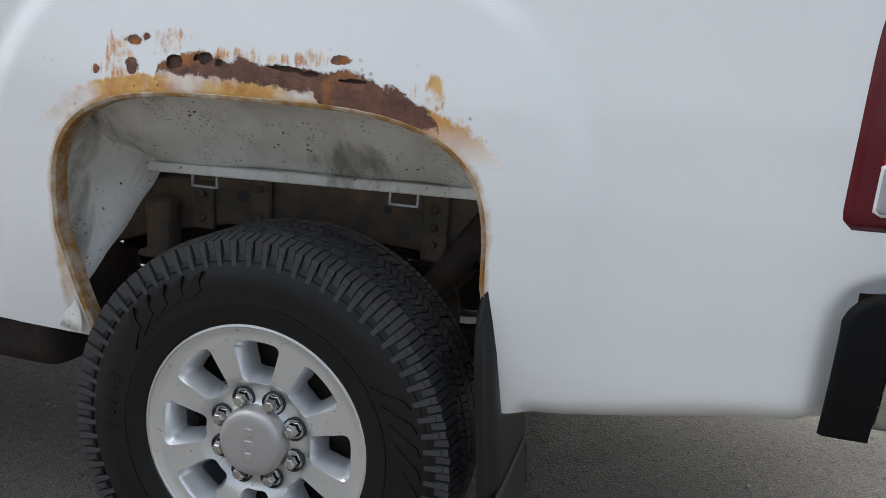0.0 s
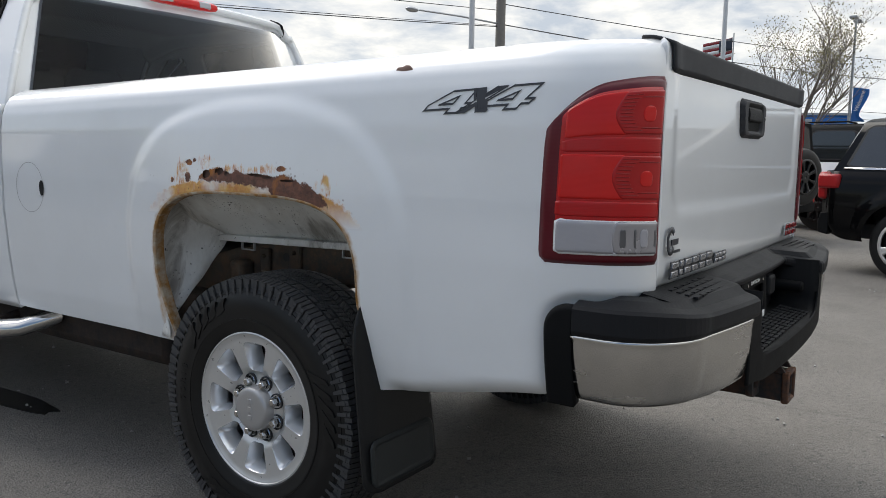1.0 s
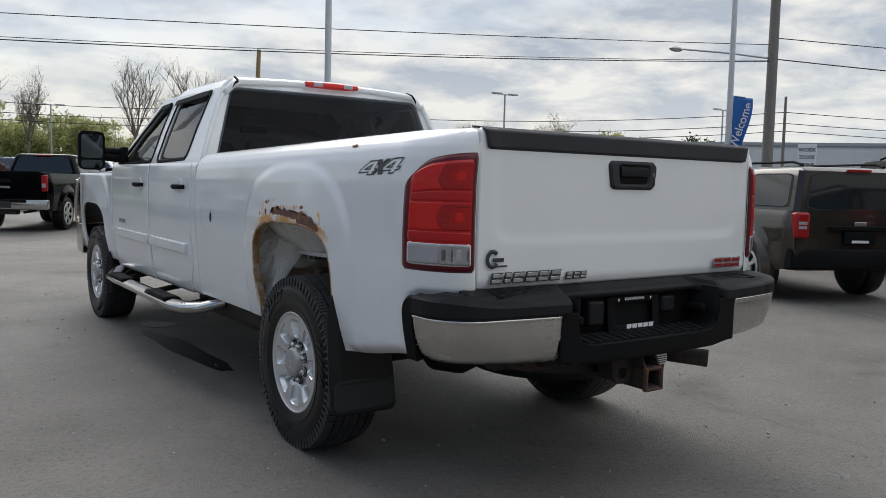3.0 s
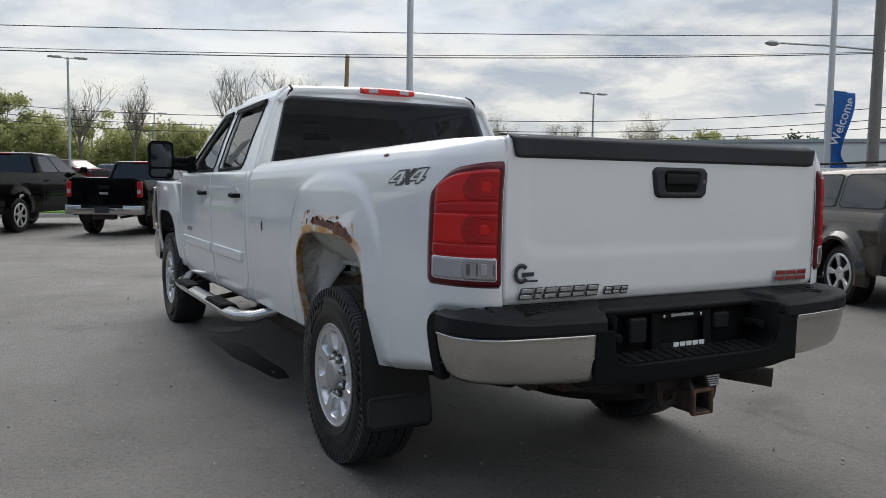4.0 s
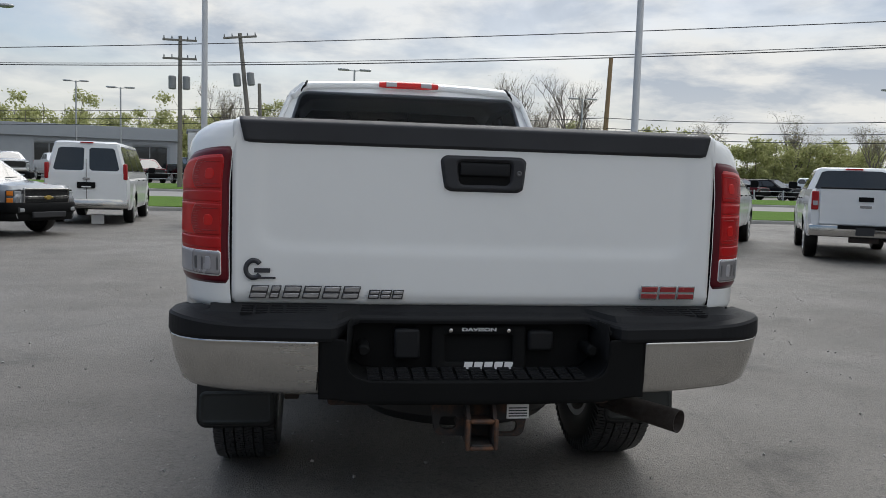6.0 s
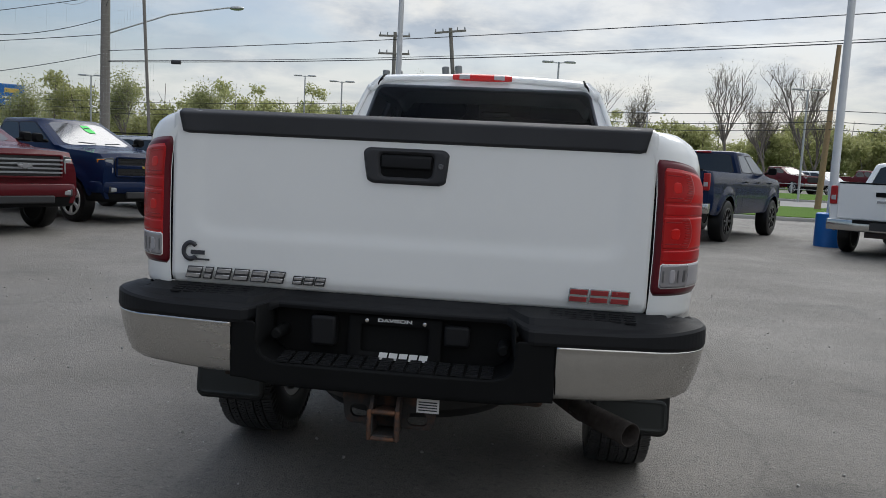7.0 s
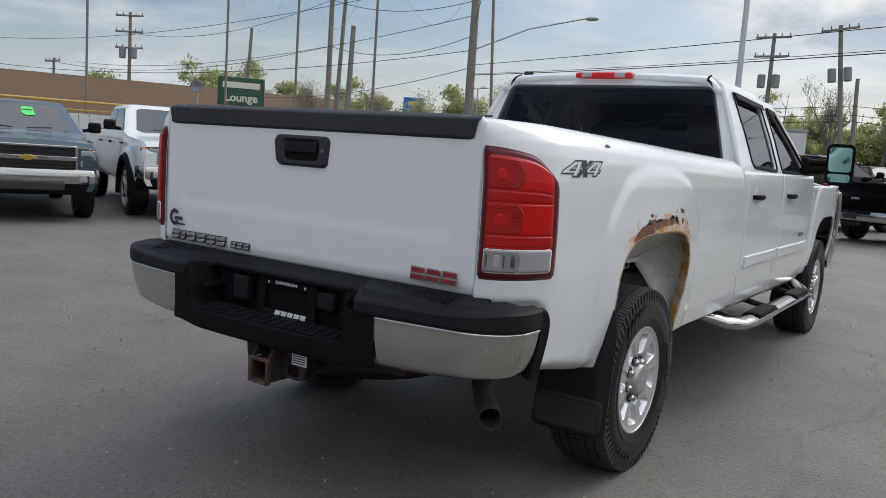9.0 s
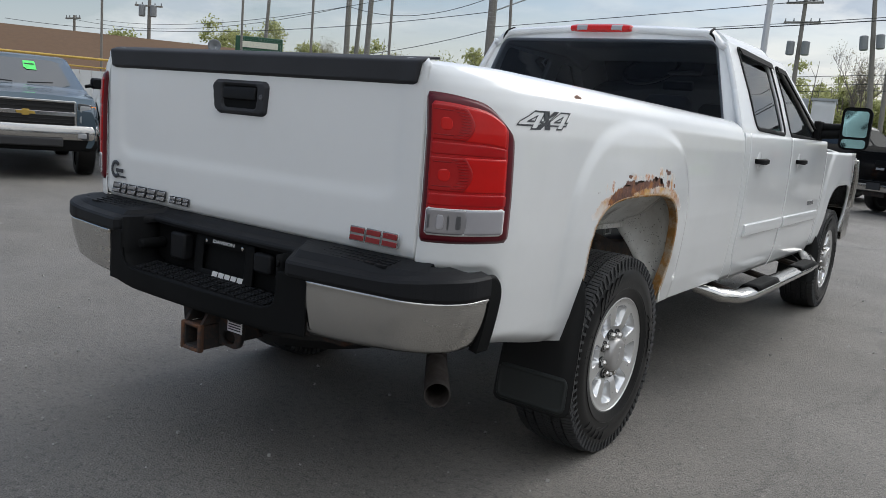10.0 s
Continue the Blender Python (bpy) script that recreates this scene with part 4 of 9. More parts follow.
    def win(a, r):
        t = (a + math.pi / 8) % (math.pi / 4) - math.pi / 8
        half = math.radians(lerp([(0.10, 12.5), (0.13, 14.0), (0.21, 14.6)], r)) * r
        dx, dr = half - abs(t) * r, min(r - 0.117, 0.210 - r)
        k = 0.014
        ex, er = max(0.0, k - dx), max(0.0, k - dr)
        return (math.hypot(ex, er) - k) if (ex > 0 or er > 0) else -min(dx, dr)
    bm = sheet(lambda a, r: (depth(r), r * math.sin(a), r * math.cos(a)), steps(0, 2 * math.pi, 192), [0.0] + steps(0.05, 0.246, 28), lambda a, r: win(a, r))
    bmesh.ops.remove_doubles(bm, verts=bm.verts[:], dist=0.0003)
    rim = part("rim", bm, M_ALLOY, parent, "polished eight-spoke alloy rim")
    # walls of the windows, drawn in
    for k in range(8):
        bm = bmesh.new()
        a0 = k * math.pi / 4
        loop = []
        for i in range(48):
            ph = 2 * math.pi * i / 48
            lo, hi = 0.0, 0.075
            for _ in range(12):
                mid = (lo + hi) / 2
                r, t = 0.16 + mid * math.sin(ph), mid * math.cos(ph) / 0.16
                if win(a0 + t, r) < 0:
                    lo = mid
                else:
                    hi = mid
            loop.append((0.16 + lo * math.sin(ph), lo * math.cos(ph) / 0.16))
        rings = []
        for shrink, dx in ((1.0, 0.0), (0.96, 0.003), (0.70, 0.034), (0.66, 0.060)):
            rings.append([(depth(r) + dx, (0.16 + (r - 0.16) * shrink) * math.sin(a0 + t * shrink), (0.16 + (r - 0.16) * shrink) * math.cos(a0 + t * shrink)) for r, t in loop])
        loft(bm, rings, cap=False)
        part("window_wall", bm, M_ALLOYCUT, rim, "bright machined wall of the rim window")
    part("barrel", lathe([(-0.124, 0.246), (-0.126, 0.240), (-0.118, 0.232), (-0.07, 0.222), (0.12, 0.218), (0.125, 0.245)], 64, "x", False), M_ALLOY, rim)
    part("brake_disc", lathe([(-0.02, 0.02), (-0.02, 0.185), (0.01, 0.185), (0.01, 0.212), (0.03, 0.214), (0.03, 0.02)], 48), M_UNDER, rim, "dark rusty brake drum behind the rim")
    part("centre_cap", lathe([(-0.095, 0.074), (-0.128, 0.070), (-0.134, 0.066), (-0.137, 0.060), (-0.138, 0.050), (-0.1385, 0.0005)], 40), M_CAPGREY, rim, "grey round centre cap")
    bm = bmesh.new()
    for k in range(3):
        box(bm, (-0.1388, 0.0, -0.026 + 0.026 * k), (0.003, 0.016, 0.018))
    part("cap_mark", bm, M_CAPGREY, rim, bevel=0.002)
    nut = None
    for k in range(8):
        a = k * math.pi / 4 + math.pi / 8
        m = pose(0, 0.0865 * math.sin(a), 0.0865 * math.cos(a))
        if nut is None:
            well = part("nut_well", lathe([(-0.080, 0.0245), (-0.1035, 0.0245), (-0.1035, 0.0215), (-0.092, 0.0205), (-0.092, 0.0005)], 20), M_INTERIOR, rim, "dark well round a lug nut")
            well.matrix_basis = m
        else:
            same_mesh(well, "nut_well", rim, m)
        if nut is None:
            nut = part("lug_nut", lathe([(-0.085, 0.0175), (-0.099, 0.0172), (-0.101, 0.0150), (-0.119, 0.0140), (-0.124, 0.0095), (-0.1245, 0.0005)], 6), M_CHROME, rim, "chrome lug nut")
            nut.matrix_basis = m
        else:
            same_mesh(nut, "lug_nut", rim, m)


def build_wheels():
    w = new("wheel")
    w.parent = TRUCK
    tagged(w, "alloy wheel with a black all-terrain tyre")
    build_tyre_and_rim(w)
    w.matrix_basis = pose(-0.856, 0.0, 0.405, 0)
    for x, y, turn in ((0.856, 0.0, 8), (-0.852, 4.262, 75), (0.852, 4.262, 10)):
        copy_thing(w, pose(x, y, 0.405, 0, 0, 180 if x > 0 else 0) @ pose(0, 0, 0, turn))


def build_tail_light(sx):
    light = new("tail_light"); light.parent = TRUCK
    tagged(light, "red tail light with a clear lower lens")
    S_IN, S_OUT = CORNER + 0.372, CORNER + 0.050
    def pt(a, b, out):
        # a: 0 at the tailgate, 1 on the side; b: 0 at the foot, 1 on top
        zb = 0.958 + 0.004 * a
        drop = 0.045 * a ** 2 + 0.075 * (max(0.0, a - 0.6) / 0.4) ** 2
        z = zb + (1.398 - zb) * b - drop * (max(0.0, b - 0.56) / 0.44) ** 1.4
        s = S_IN + (S_OUT - S_IN) * a * (1 - 0.035 * b ** 1.3)
        return bed_point(s, z - (rail_z(-1.1) - 1.46) * smooth((z - 1.2) / 0.2), sx, out)
    def slab(name, a0, a1, b0, b1, o0, o1, mat, r, label="", dish=0.0, bow=0.0, na=22, nb=30):
        """One piece of the lamp; dish: how deep its middle is hollowed, bow: how far its outer edge bulges."""
        def f(u, v):
            e = min(u, 1 - u, v * 1.6, (1 - v) * 1.6)
            hollow = dish * max(0.0, 1 - ((u - 0.5) / 0.5) ** 2 - ((v - 0.5) / 0.55) ** 2)
            return pt(a0 + (a1 + bow * math.sin(math.pi * v) - a0) * u, b0 + (b1 - b0) * v, o0 + (o1 - o0) * smooth(e / 0.07) - hollow)
        bm = sheet(f, steps(0, 1, na), steps(0, 1, nb), inside([(0, 0), (1, 0), (1, 1), (0, 1)], r))
        return part(name, bm, mat, light, label, solid=0.004, hint=(sx, -1, 0))
    slab("housing", 0.0, 1.0, 0.0, 1.0, 0.000, 0.009, M_REDDARK, 0.06, "dark red rim of the tail light")
    slab("lens_base", 0.085, 0.895, 0.055, 0.945, 0.0090, 0.0104, M_REDBAND, 0.05, "red base of the lens")
    for b0, b1, top in ((0.692, 0.932, 0.868), (0.352, 0.585, 0.885)):
        slab("side_lens", 0.45, top, b0, b1, 0.0104, 0.0118, M_REDLENS, 0.05, "bright red side lens")
        slab("lamp_bowl", 0.092, 0.470, b0 + 0.004, b1 - 0.004, 0.0118, 0.0126, M_REDBOWL, 0.03, "deep red reflector bowl", dish=0.0012, bow=0.075)
        mid, half = (b0 + b1) / 2, (b1 - b0) / 2
        # ribs of the reflector, shorter towards the top and the foot of its bowl
        for k in range(11):
            q = (k - 5) / 5.6
            reach = 0.455 + 0.075 * math.sqrt(1 - q * q)
            slab("facet", reach - 0.12 - 0.05 * q * q, reach - 0.012, mid + half * (q * 0.90 - 0.022), mid + half * (q * 0.90 + 0.022), 0.0124, 0.0130, M_REDRIB, 0.3, "", na=8, nb=3)
        slab("bulb", 0.195, 0.325, mid - half * 0.42, mid + half * 0.30, 0.0118, 0.0128, M_REDLENS, 0.45, "bright red bulb behind the lens", na=14, nb=14)
        for s in (-1, 1):
            slab("reflector_edge", 0.11, 0.345, mid + s * half * 0.66, mid + s * half * 0.72, 0.0122, 0.0129, M_REDRIB, 0.3, "", na=10, nb=3)
    for b0, b1, end in ((0.598, 0.680, 0.882), (0.258, 0.340, 0.90)):
        slab("lens_band", 0.092, end, b0, b1, 0.0104, 0.0114, M_REDBAND, 0.06, "plain red band across the lamp", nb=10)
    slab("clear_edge", 0.088, 0.900, 0.056, 0.246, 0.0100, 0.0112, M_WHITEBAR, 0.05, "pale edge of the clear lens", nb=12)
    slab("clear_lens", 0.49, 0.888, 0.066, 0.236, 0.0108, 0.0124, M_CLEAR, 0.05, "clear reversing lens", nb=12)
    slab("clear_bowl", 0.100, 0.500, 0.066, 0.236, 0.0118, 0.0134, M_BULB, 0.05, "silver reflector of the reversing lamp", dish=0.0012, bow=0.03, nb=14)
    for a0, a1, mat in ((0.120, 0.150, M_BULBDARK), (0.215, 0.300, M_CLEAR), (0.330, 0.352, M_BULBDARK), (0.415, 0.470, M_BULBDARK)):
        slab("reflector_strip", a0, a1, 0.096, 0.200, 0.0122, 0.0134, mat, 0.40, "", na=8, nb=12)


def build_tailgate():
    gate = new("tailgate"); gate.parent = TRUCK
    tagged(gate, "white tailgate with a black cap and handle")
    rec = inside([(-0.735, 1.065), (0.735, 1.065), (0.735, 1.60), (-0.735, 1.60)], 0.09)
    def face(x, z):
        y = -1.212 - 0.010 * math.cos(x / 0.83 * 1.4) + 0.0055 * smooth((rec(x, z) + 0.015) / 0.055)
        y += 0.05 * smooth((z - 1.46) / 0.06) ** 2 + 0.012 * smooth((0.93 - z) / 0.04)
        return (x, y, z)
    for sx in (-1, 1):
        part("gate_gap", boxed((sx * 0.8185, -1.197, 1.165), (0.020, 0.012, 0.53)), M_BLACKPL, gate, "black gap beside the tailgate")
    bm = sheet(face, steps(-0.812, 0.812, 110), steps(0.893, 1.492, 48), inside([(-0.812, 0.893), (0.812, 0.893), (0.812, 1.492), (-0.812, 1.492)], 0.018))
    part("gate_panel", bm, M_WHITE, gate, solid=0.05, hint=(0, -1, 0))
    def cap(x, v):
        z = 1.413 + 0.084 * min(1.0, v / 0.75)
        y = face(x, min(z, 1.44))[1] - 0.010 * smooth(v / 0.08)
        if v > 0.62:
            t = (v - 0.62) / 0.38
            y += 0.085 * t
            z = 1.413 + 0.084 * (0.62 / 0.75) + 0.017 * math.sin(min(1, t * 1.3) * math.pi / 2)
        return (x * (1 + 0.034 * min(1, v)), y, z)
    bm = sheet(cap, steps(-0.774, 0.774, 90), steps(0, 1, 22), inside([(-0.774, 0), (0.774, 0), (0.774, 1.0), (-0.774, 1.0)], 0.02))
    part("gate_cap", bm, M_GREYPL, gate, "dark grey plastic cap on the tailgate", solid=0.007, hint=(0, -1, 0.5))
    bz = new("handle_bezel"); bz.parent = gate
    bm = bmesh.new()
    out = [(-0.148, 1.394), (0.148, 1.394), (0.148, 1.31), (0.140, 1.275), (-0.132, 1.275), (-0.143, 1.31)]
    hole = inside([(-0.085, 1.372), (0.092, 1.372), (0.086, 1.302), (-0.078, 1.302)], 0.012)
    outer = inside(out, 0.030)
    def fb(x, z):
        e = min(outer(x, z), -hole(x, z) + 0.001)
        return (x, -1.217 - 0.014 * smooth(e / 0.012), z)
    sheet(fb, steps(-0.15, 0.15, 60), steps(1.272, 1.397, 28), lambda x, z: min(outer(x, z), -hole(x, z)), bm)
    part("bezel", bm, M_GREYPL, bz, "black plastic handle surround", solid=0.006, hint=(0, -1, 0))
    part("handle_recess", boxed((0.004, -1.2185, 1.337), (0.185, 0.006, 0.080)), M_BLACKPL, bz, bevel=0.004)
    bm = bmesh.new()
    loft(bm, [[(-0.079, -1.228 + dy, z), (0.087, -1.228 + dy, z), (0.087, -1.214 + dy, z), (-0.079, -1.214 + dy, z)] for z, dy in ((1.326, 0.004), (1.330, -0.004), (1.348, -0.005), (1.366, -0.002), (1.371, 0.004))])
    part("paddle", bm, M_PAD, bz, "black lift handle", bevel=0.003)
    bm = lathe([(-1.221, 0.009), (-1.2325, 0.009), (-1.2335, 0.006), (-1.2315, 0.0005)], 20, "y")
    bmesh.ops.translate(bm, vec=(0.119, 0, 1.340), verts=bm.verts[:])
    part("lock", bm, M_BULBDARK, bz, "round key lock")
    # maker and model marks as plain chrome and red shapes
    def marks(name, xs, z0, z1, mat, label, y=-1.2285, back=None, slant=0.010):
        """Slanted plain blocks, each with a slot across it, on an edging of another colour."""
        h = z1 - z0
        for a, b in xs:
            def block(grow, f0, f1, y0, y1, bm):
                prism(bm, [(a - grow + slant * f0, z0 - grow + h * f0), (b + grow - slant + slant * f0, z0 - grow + h * f0), (b + grow - slant + slant * f1, z0 + grow + h * f1), (a - grow + slant * f1, z0 + grow + h * f1)], "y", y0, y1)
                return bm
            if back:
                part(name + "_edge", block(0.0035, 0.0, 1.0, y - 0.0005, y + 0.0035, bmesh.new()), back, gate, "bright edging of a mark", bevel=0.001, seg=1)
            bm = bmesh.new()
            block(0.0, 0.0, 0.40, y - 0.0035, y + 0.003, bm)
            block(0.0, 0.58, 1.0, y - 0.0035, y + 0.003, bm)
            part(name, bm, mat, gate, label, bevel=0.0012, seg=1)
    marks("model_mark", [(-0.753 + 0.0635 * k - (0.022 if k > 1 else 0.0), -0.753 + 0.0635 * k - (0.022 if k > 1 else 0.0) + (0.058 if k != 1 else 0.034)) for k in range(6)], 0.918, 0.953, M_BADGE, "chrome block of the model mark", back=M_BADGEDARK)
    marks("trim_mark", [(-0.371 + 0.039 * k, -0.371 + 0.039 * k + 0.035) for k in range(3)], 0.919, 0.942, M_BADGE, "small chrome block of the trim mark", back=M_BADGEDARK, slant=0.006)
    marks("maker_mark", [(0.562 + 0.0665 * k, 0.562 + 0.0665 * k + 0.060) for k in range(3)], 0.926, 0.966, M_BADGERED, "red block of the maker mark", y=-1.231, back=M_BADGE, slant=0.004)
    # dealer decal: a ring with a gap and a bar
    bm = bmesh.new()
    ring = []
    for i in range(41):
        a = radians(38 + 284 * i / 40)
        w = 0.013
        ring.append([(-0.742 + (0.030 - w) * math.cos(a), -1.2235, 1.008 + (0.033 - w) * math.sin(a)), (-0.742 + 0.032 * math.cos(a), -1.2235, 1.008 + 0.036 * math.sin(a))])
    loft(bm, ring, closed=False, cap=False)
    box(bm, (-0.715, -1.2238, 1.004), (0.05, 0.0015, 0.014))
    box(bm, (-0.700, -1.2238, 0.980), (0.055, 0.0015, 0.006))
    part("dealer_decal", bm, M_DECAL, gate, "small black dealer decal", solid=0.001)


def bumper_plan(s):
    """s: 0 at the left side's front end to 1 at the right; the outline of the bumper seen from above."""
    t = abs(2 * s - 1)
    sx = -1 if s < 0.5 else 1
    if t < 0.66:
        x = t / 0.66 * 0.80
        return Vector((sx * x, -1.392 + 0.058 * (x / 0.80) ** 2.2, 0))
    if t < 0.90:
        a = (t - 0.66) / 0.24 * math.pi / 2
        return Vector((sx * (0.80 + 0.198 * math.sin(a)), -1.334 + 0.175 * (1 - math.cos(a)), 0))
    return Vector((sx * 0.998, -1.159 + (t - 0.90) / 0.10 * 0.145, 0))


def bumper_normal(s):
    a, b = bumper_plan(max(0, s - 0.004)), bumper_plan(min(1, s + 0.004))
    d = (b - a).normalized()
    return Vector((d.y, -d.x, 0))


def build_bumper():
    bump = new("rear_bumper"); bump.parent = TRUCK
    tagged(bump, "chrome and black plastic step bumper")
    def at(s, out, z):
        p = bumper_plan(s) + bumper_normal(s) * out
        return Vector((p.x, p.y, z))
    def recess(s):
        x = bumper_plan(s).x
        return smooth((0.475 - abs(x + 0.02)) / 0.09)
    # top pad all round
    bm = bmesh.new()
    rings = []
    for s in steps(0.0262, 0.9738, 140):
        k = recess(s)
        o = -0.122 * k
        zt = 0.012 * k
        side = smooth((abs(2 * s - 1) - 0.93) / 0.03)
        lo = 0.806 + 0.040 * k
        p = bumper_plan(s)
        end = smooth((abs(2 * s - 1) - 0.885) / 0.055)
        w = smooth((abs(2 * s - 1) - 0.62) / 0.22)             # 1 on the sides
        front = 0.846 + 0.020 * w + 0.016 * k
        row = [at(s, o - 0.03, lo), at(s, o + 0.010, lo), at(s, o + 0.013, lo + 0.008), at(s, o + 0.012, front - 0.004), at(s, o + 0.006, front + 0.002), at(s, o - 0.025, front + 0.010), at(s, o - 0.046, max(front + 0.016, 0.876 + 0.010 * k) - 0.014 * end)]
        if abs(p.x) < 0.90:
            row.append(Vector((p.x * 0.985, -1.205, 0.893)))
            row.append(Vector((p.x * 0.985, -1.19, 0.87)))
        else:
            row.append(at(s, -0.085, 0.886 - 0.022 * end))
            row.append(at(s, -0.09, 0.86))
        rings.append(row)
    loft(bm, rings, closed=False)
    part("step_pad", bm, M_PAD, bump, "dark grey plastic top pad with treads", solid=0.008, flat=True)
    # black side ends and centre skin
    S0 = lambda x: next(s for s in steps(0, 0.5, 2000) if bumper_plan(s).x >= x)
    sC = S0(-0.53)
    sE = 0.5 * (1 - (0.90 + 0.10 * (1.159 - 1.088) / 0.145))
    for a, b, side in ((0.0, sE, -1), (1 - sE, 1.0, 1)):
        def rounded(s, z):
            y = bumper_plan(s).y
            gap = math.hypot(max(0.0, y + 1.0125 + 0.066), max(0.0, z - 0.873 + 0.066)) - 0.066
            return -gap
        def skin(s, z):
            y = bumper_plan(s).y
            e = max(0.0, 1.0 - max(0.0, rounded(s, z)) / 0.012)
            return at(s, 0.0125 - 0.012 * e * e - 0.032 * max(0.0, 1 - (z - 0.622) / 0.18) ** 1.4, z)
        bm = sheet(skin, steps(a, b, 24), steps(0.622, 0.876, 44), rounded)
        part("bumper_end", bm, M_BLACKPL, bump, "black plastic end piece with a rounded corner", solid=0.03, hint=(side, 0, 0))
    for a, b in ((sE, sC), (1 - sC, 1 - sE)):
        def fc(s, v):
            z = 0.628 + 0.172 * v
            low = 0.010 * smooth((abs(bumper_plan(s).x) - 0.6) / 0.3)
            o = 0.010 + 0.004 * math.sin(v * math.pi) - 0.012 * (1 - smooth(v / 0.10)) + 0.004 * smooth((v - 0.94) / 0.04) - (0.02 + 0.022 * smooth((abs(bumper_plan(s).x) - 0.72) / 0.25)) * (1 - v) ** 1.3
            return at(s, o, z + low * (1 - v))
        bm = sheet(fc, steps(a, b, 60), steps(0, 1, 24))
        part("chrome_corner", bm, M_CHROMEB, bump, "dull chrome corner with scuffs", solid=0.012, hint=(-1 if a < 0.5 else 1, -1.5, 0))
    pocket = inside([(-0.445, 0.727), (-0.432, 0.698), (-0.405, 0.681), (-0.36, 0.674), (0.32, 0.674), (0.365, 0.681), (0.392, 0.698), (0.405, 0.727), (0.40, 0.90), (-0.44, 0.90)], 0.02)
    xs = steps(-0.528, 0.528, 84)
    def fy(x, z):
        return bumper_plan(0.5 + x / 0.80 * 0.33).y - 0.006 + 0.02 * smooth((0.62 - z) / 0.05)
    bm = sheet(lambda x, z: (x, fy(x, z), z), xs, steps(0.600, 0.845, 30), lambda x, z: min(-pocket(x, z), (0.845 if abs(x + 0.02) < 0.43 else 0.81) - z, z - 0.604 - 0.016 * smooth((abs(x) - 0.35) / 0.15)))
    part("centre_skin", bm, M_BLACKPL, bump, "black plastic centre of the bumper", solid=0.008, hint=(0, -1, 0))
    # pocket: walls, shelf, back
    bm = bmesh.new()
    loop = [(-0.44, 0.86), (-0.445, 0.727), (-0.432, 0.698), (-0.405, 0.681), (-0.36, 0.674), (-0.2, 0.674), (0.0, 0.674), (0.2, 0.674), (0.32, 0.674), (0.365, 0.681), (0.392, 0.698), (0.405, 0.727), (0.40, 0.86)]
    rings = []
    for k in range(6):
        t = k / 5
        rings.append([(x * (1 - 0.05 * t), fy(x, z) + 0.002 + t * (-1.236 - fy(x, z)), z + 0.012 * t if z < 0.715 else z) for x, z in loop])
    loft(bm, rings, closed=False)
    part("pocket_wall", bm, M_BLACKPL, bump, "plastic walls and step of the recess", solid=0.004)
    part("pocket_back", boxed((-0.02, -1.230, 0.775), (0.84, 0.012, 0.20)), M_BLACKPL, bump, bevel=0.006)
    # tread ribs
    def ribs(x0, x1, nx, ys, z, par, width=0.03):
        rib = None
        for i in range(nx):
            for y, dz in ys:
                m = pose(x0 + (x1 - x0) * (i + 0.5) / nx, y, z + dz)
                if rib is None:
                    rib = part("tread_rib", boxed((0, 0, 0), ((x1 - x0) / nx * 0.78, 0.011, 0.006)), M_PAD, par, bevel=0.0)
                    rib.matrix_basis = m
                else:
                    same_mesh(rib, "tread_rib", par, m)
    ribs(-0.38, 0.34, 15, [(-1.365 + 0.014 * k, 0.002 * k) for k in range(7)], 0.683, bump)
    for sg in (-1, 1):
        ribs(sg * 0.50, sg * 0.78, 6, [(-1.300 + 0.021 * k, 0.0036 * k) for k in range(4)], 0.8795, bump)
    # plate holder with bars for the writing
    pl = new("plate_holder"); pl.parent = bump
    pl.matrix_basis = pose(-0.004, -1.258, 0.757, -4)
    bm = bmesh.new()
    outer, hole = inside([(-0.157, -0.078), (0.157, -0.078), (0.157, 0.078), (-0.157, 0.078)], 0.012), inside([(-0.115, -0.045), (0.115, -0.045), (0.115, 0.048), (-0.115, 0.048)], 0.006)
    sheet(lambda x, z: (x, -0.004 * smooth(min(outer(x, z), -hole(x, z)) / 0.01), z), steps(-0.16, 0.16, 48), steps(-0.08, 0.08, 26), lambda x, z: min(outer(x, z), -hole(x, z)), bm)
    part("plate_frame", bm, M_BLACKPL, pl, "black plate frame", solid=0.01)
    part("plate_back", boxed((0, 0.02, 0), (0.28, 0.006, 0.13)), M_BLACKPL, pl)
    part("letters", text_mesh("DAVISON", 0.0155, 0.001, pose(0.0, -0.0085, 0.063, 90) @ Matrix.Diagonal((1.75, 1, 1, 1)), 0, 0.0006), M_WHITEBAR, pl, "white town name on the frame", flat=True)
    for k in range(5):
        bm = bmesh.new()
        x = -0.052 + 0.034 * k
        prism(bm, [(x, -0.068), (x + 0.028, -0.068), (x + 0.033, -0.044), (x + 0.005, -0.044)], "y", -0.009, -0.006)
        part("white_bar", bm, M_WHITEBAR, pl, "white printed block")
    for x in (-0.095, 0.10):
        bm = lathe([(0.0, 0.007), (-0.006, 0.0065), (-0.008, 0.0005)], 12, "y")
        bmesh.ops.translate(bm, vec=(x, -0.004, 0.060), verts=bm.verts[:])
        part("screw", bm, M_CHROME, pl)
    # sockets and plate lamps in the recess
    for x, z, s in ((-0.245, 0.775, (0.085, 0.05, 0.10)), (0.205, 0.785, (0.085, 0.03, 0.070))):
        part("trailer_socket", boxed((x, -1.258, z), s), M_PAD, bump, "black trailer socket with a lid", bevel=0.01)
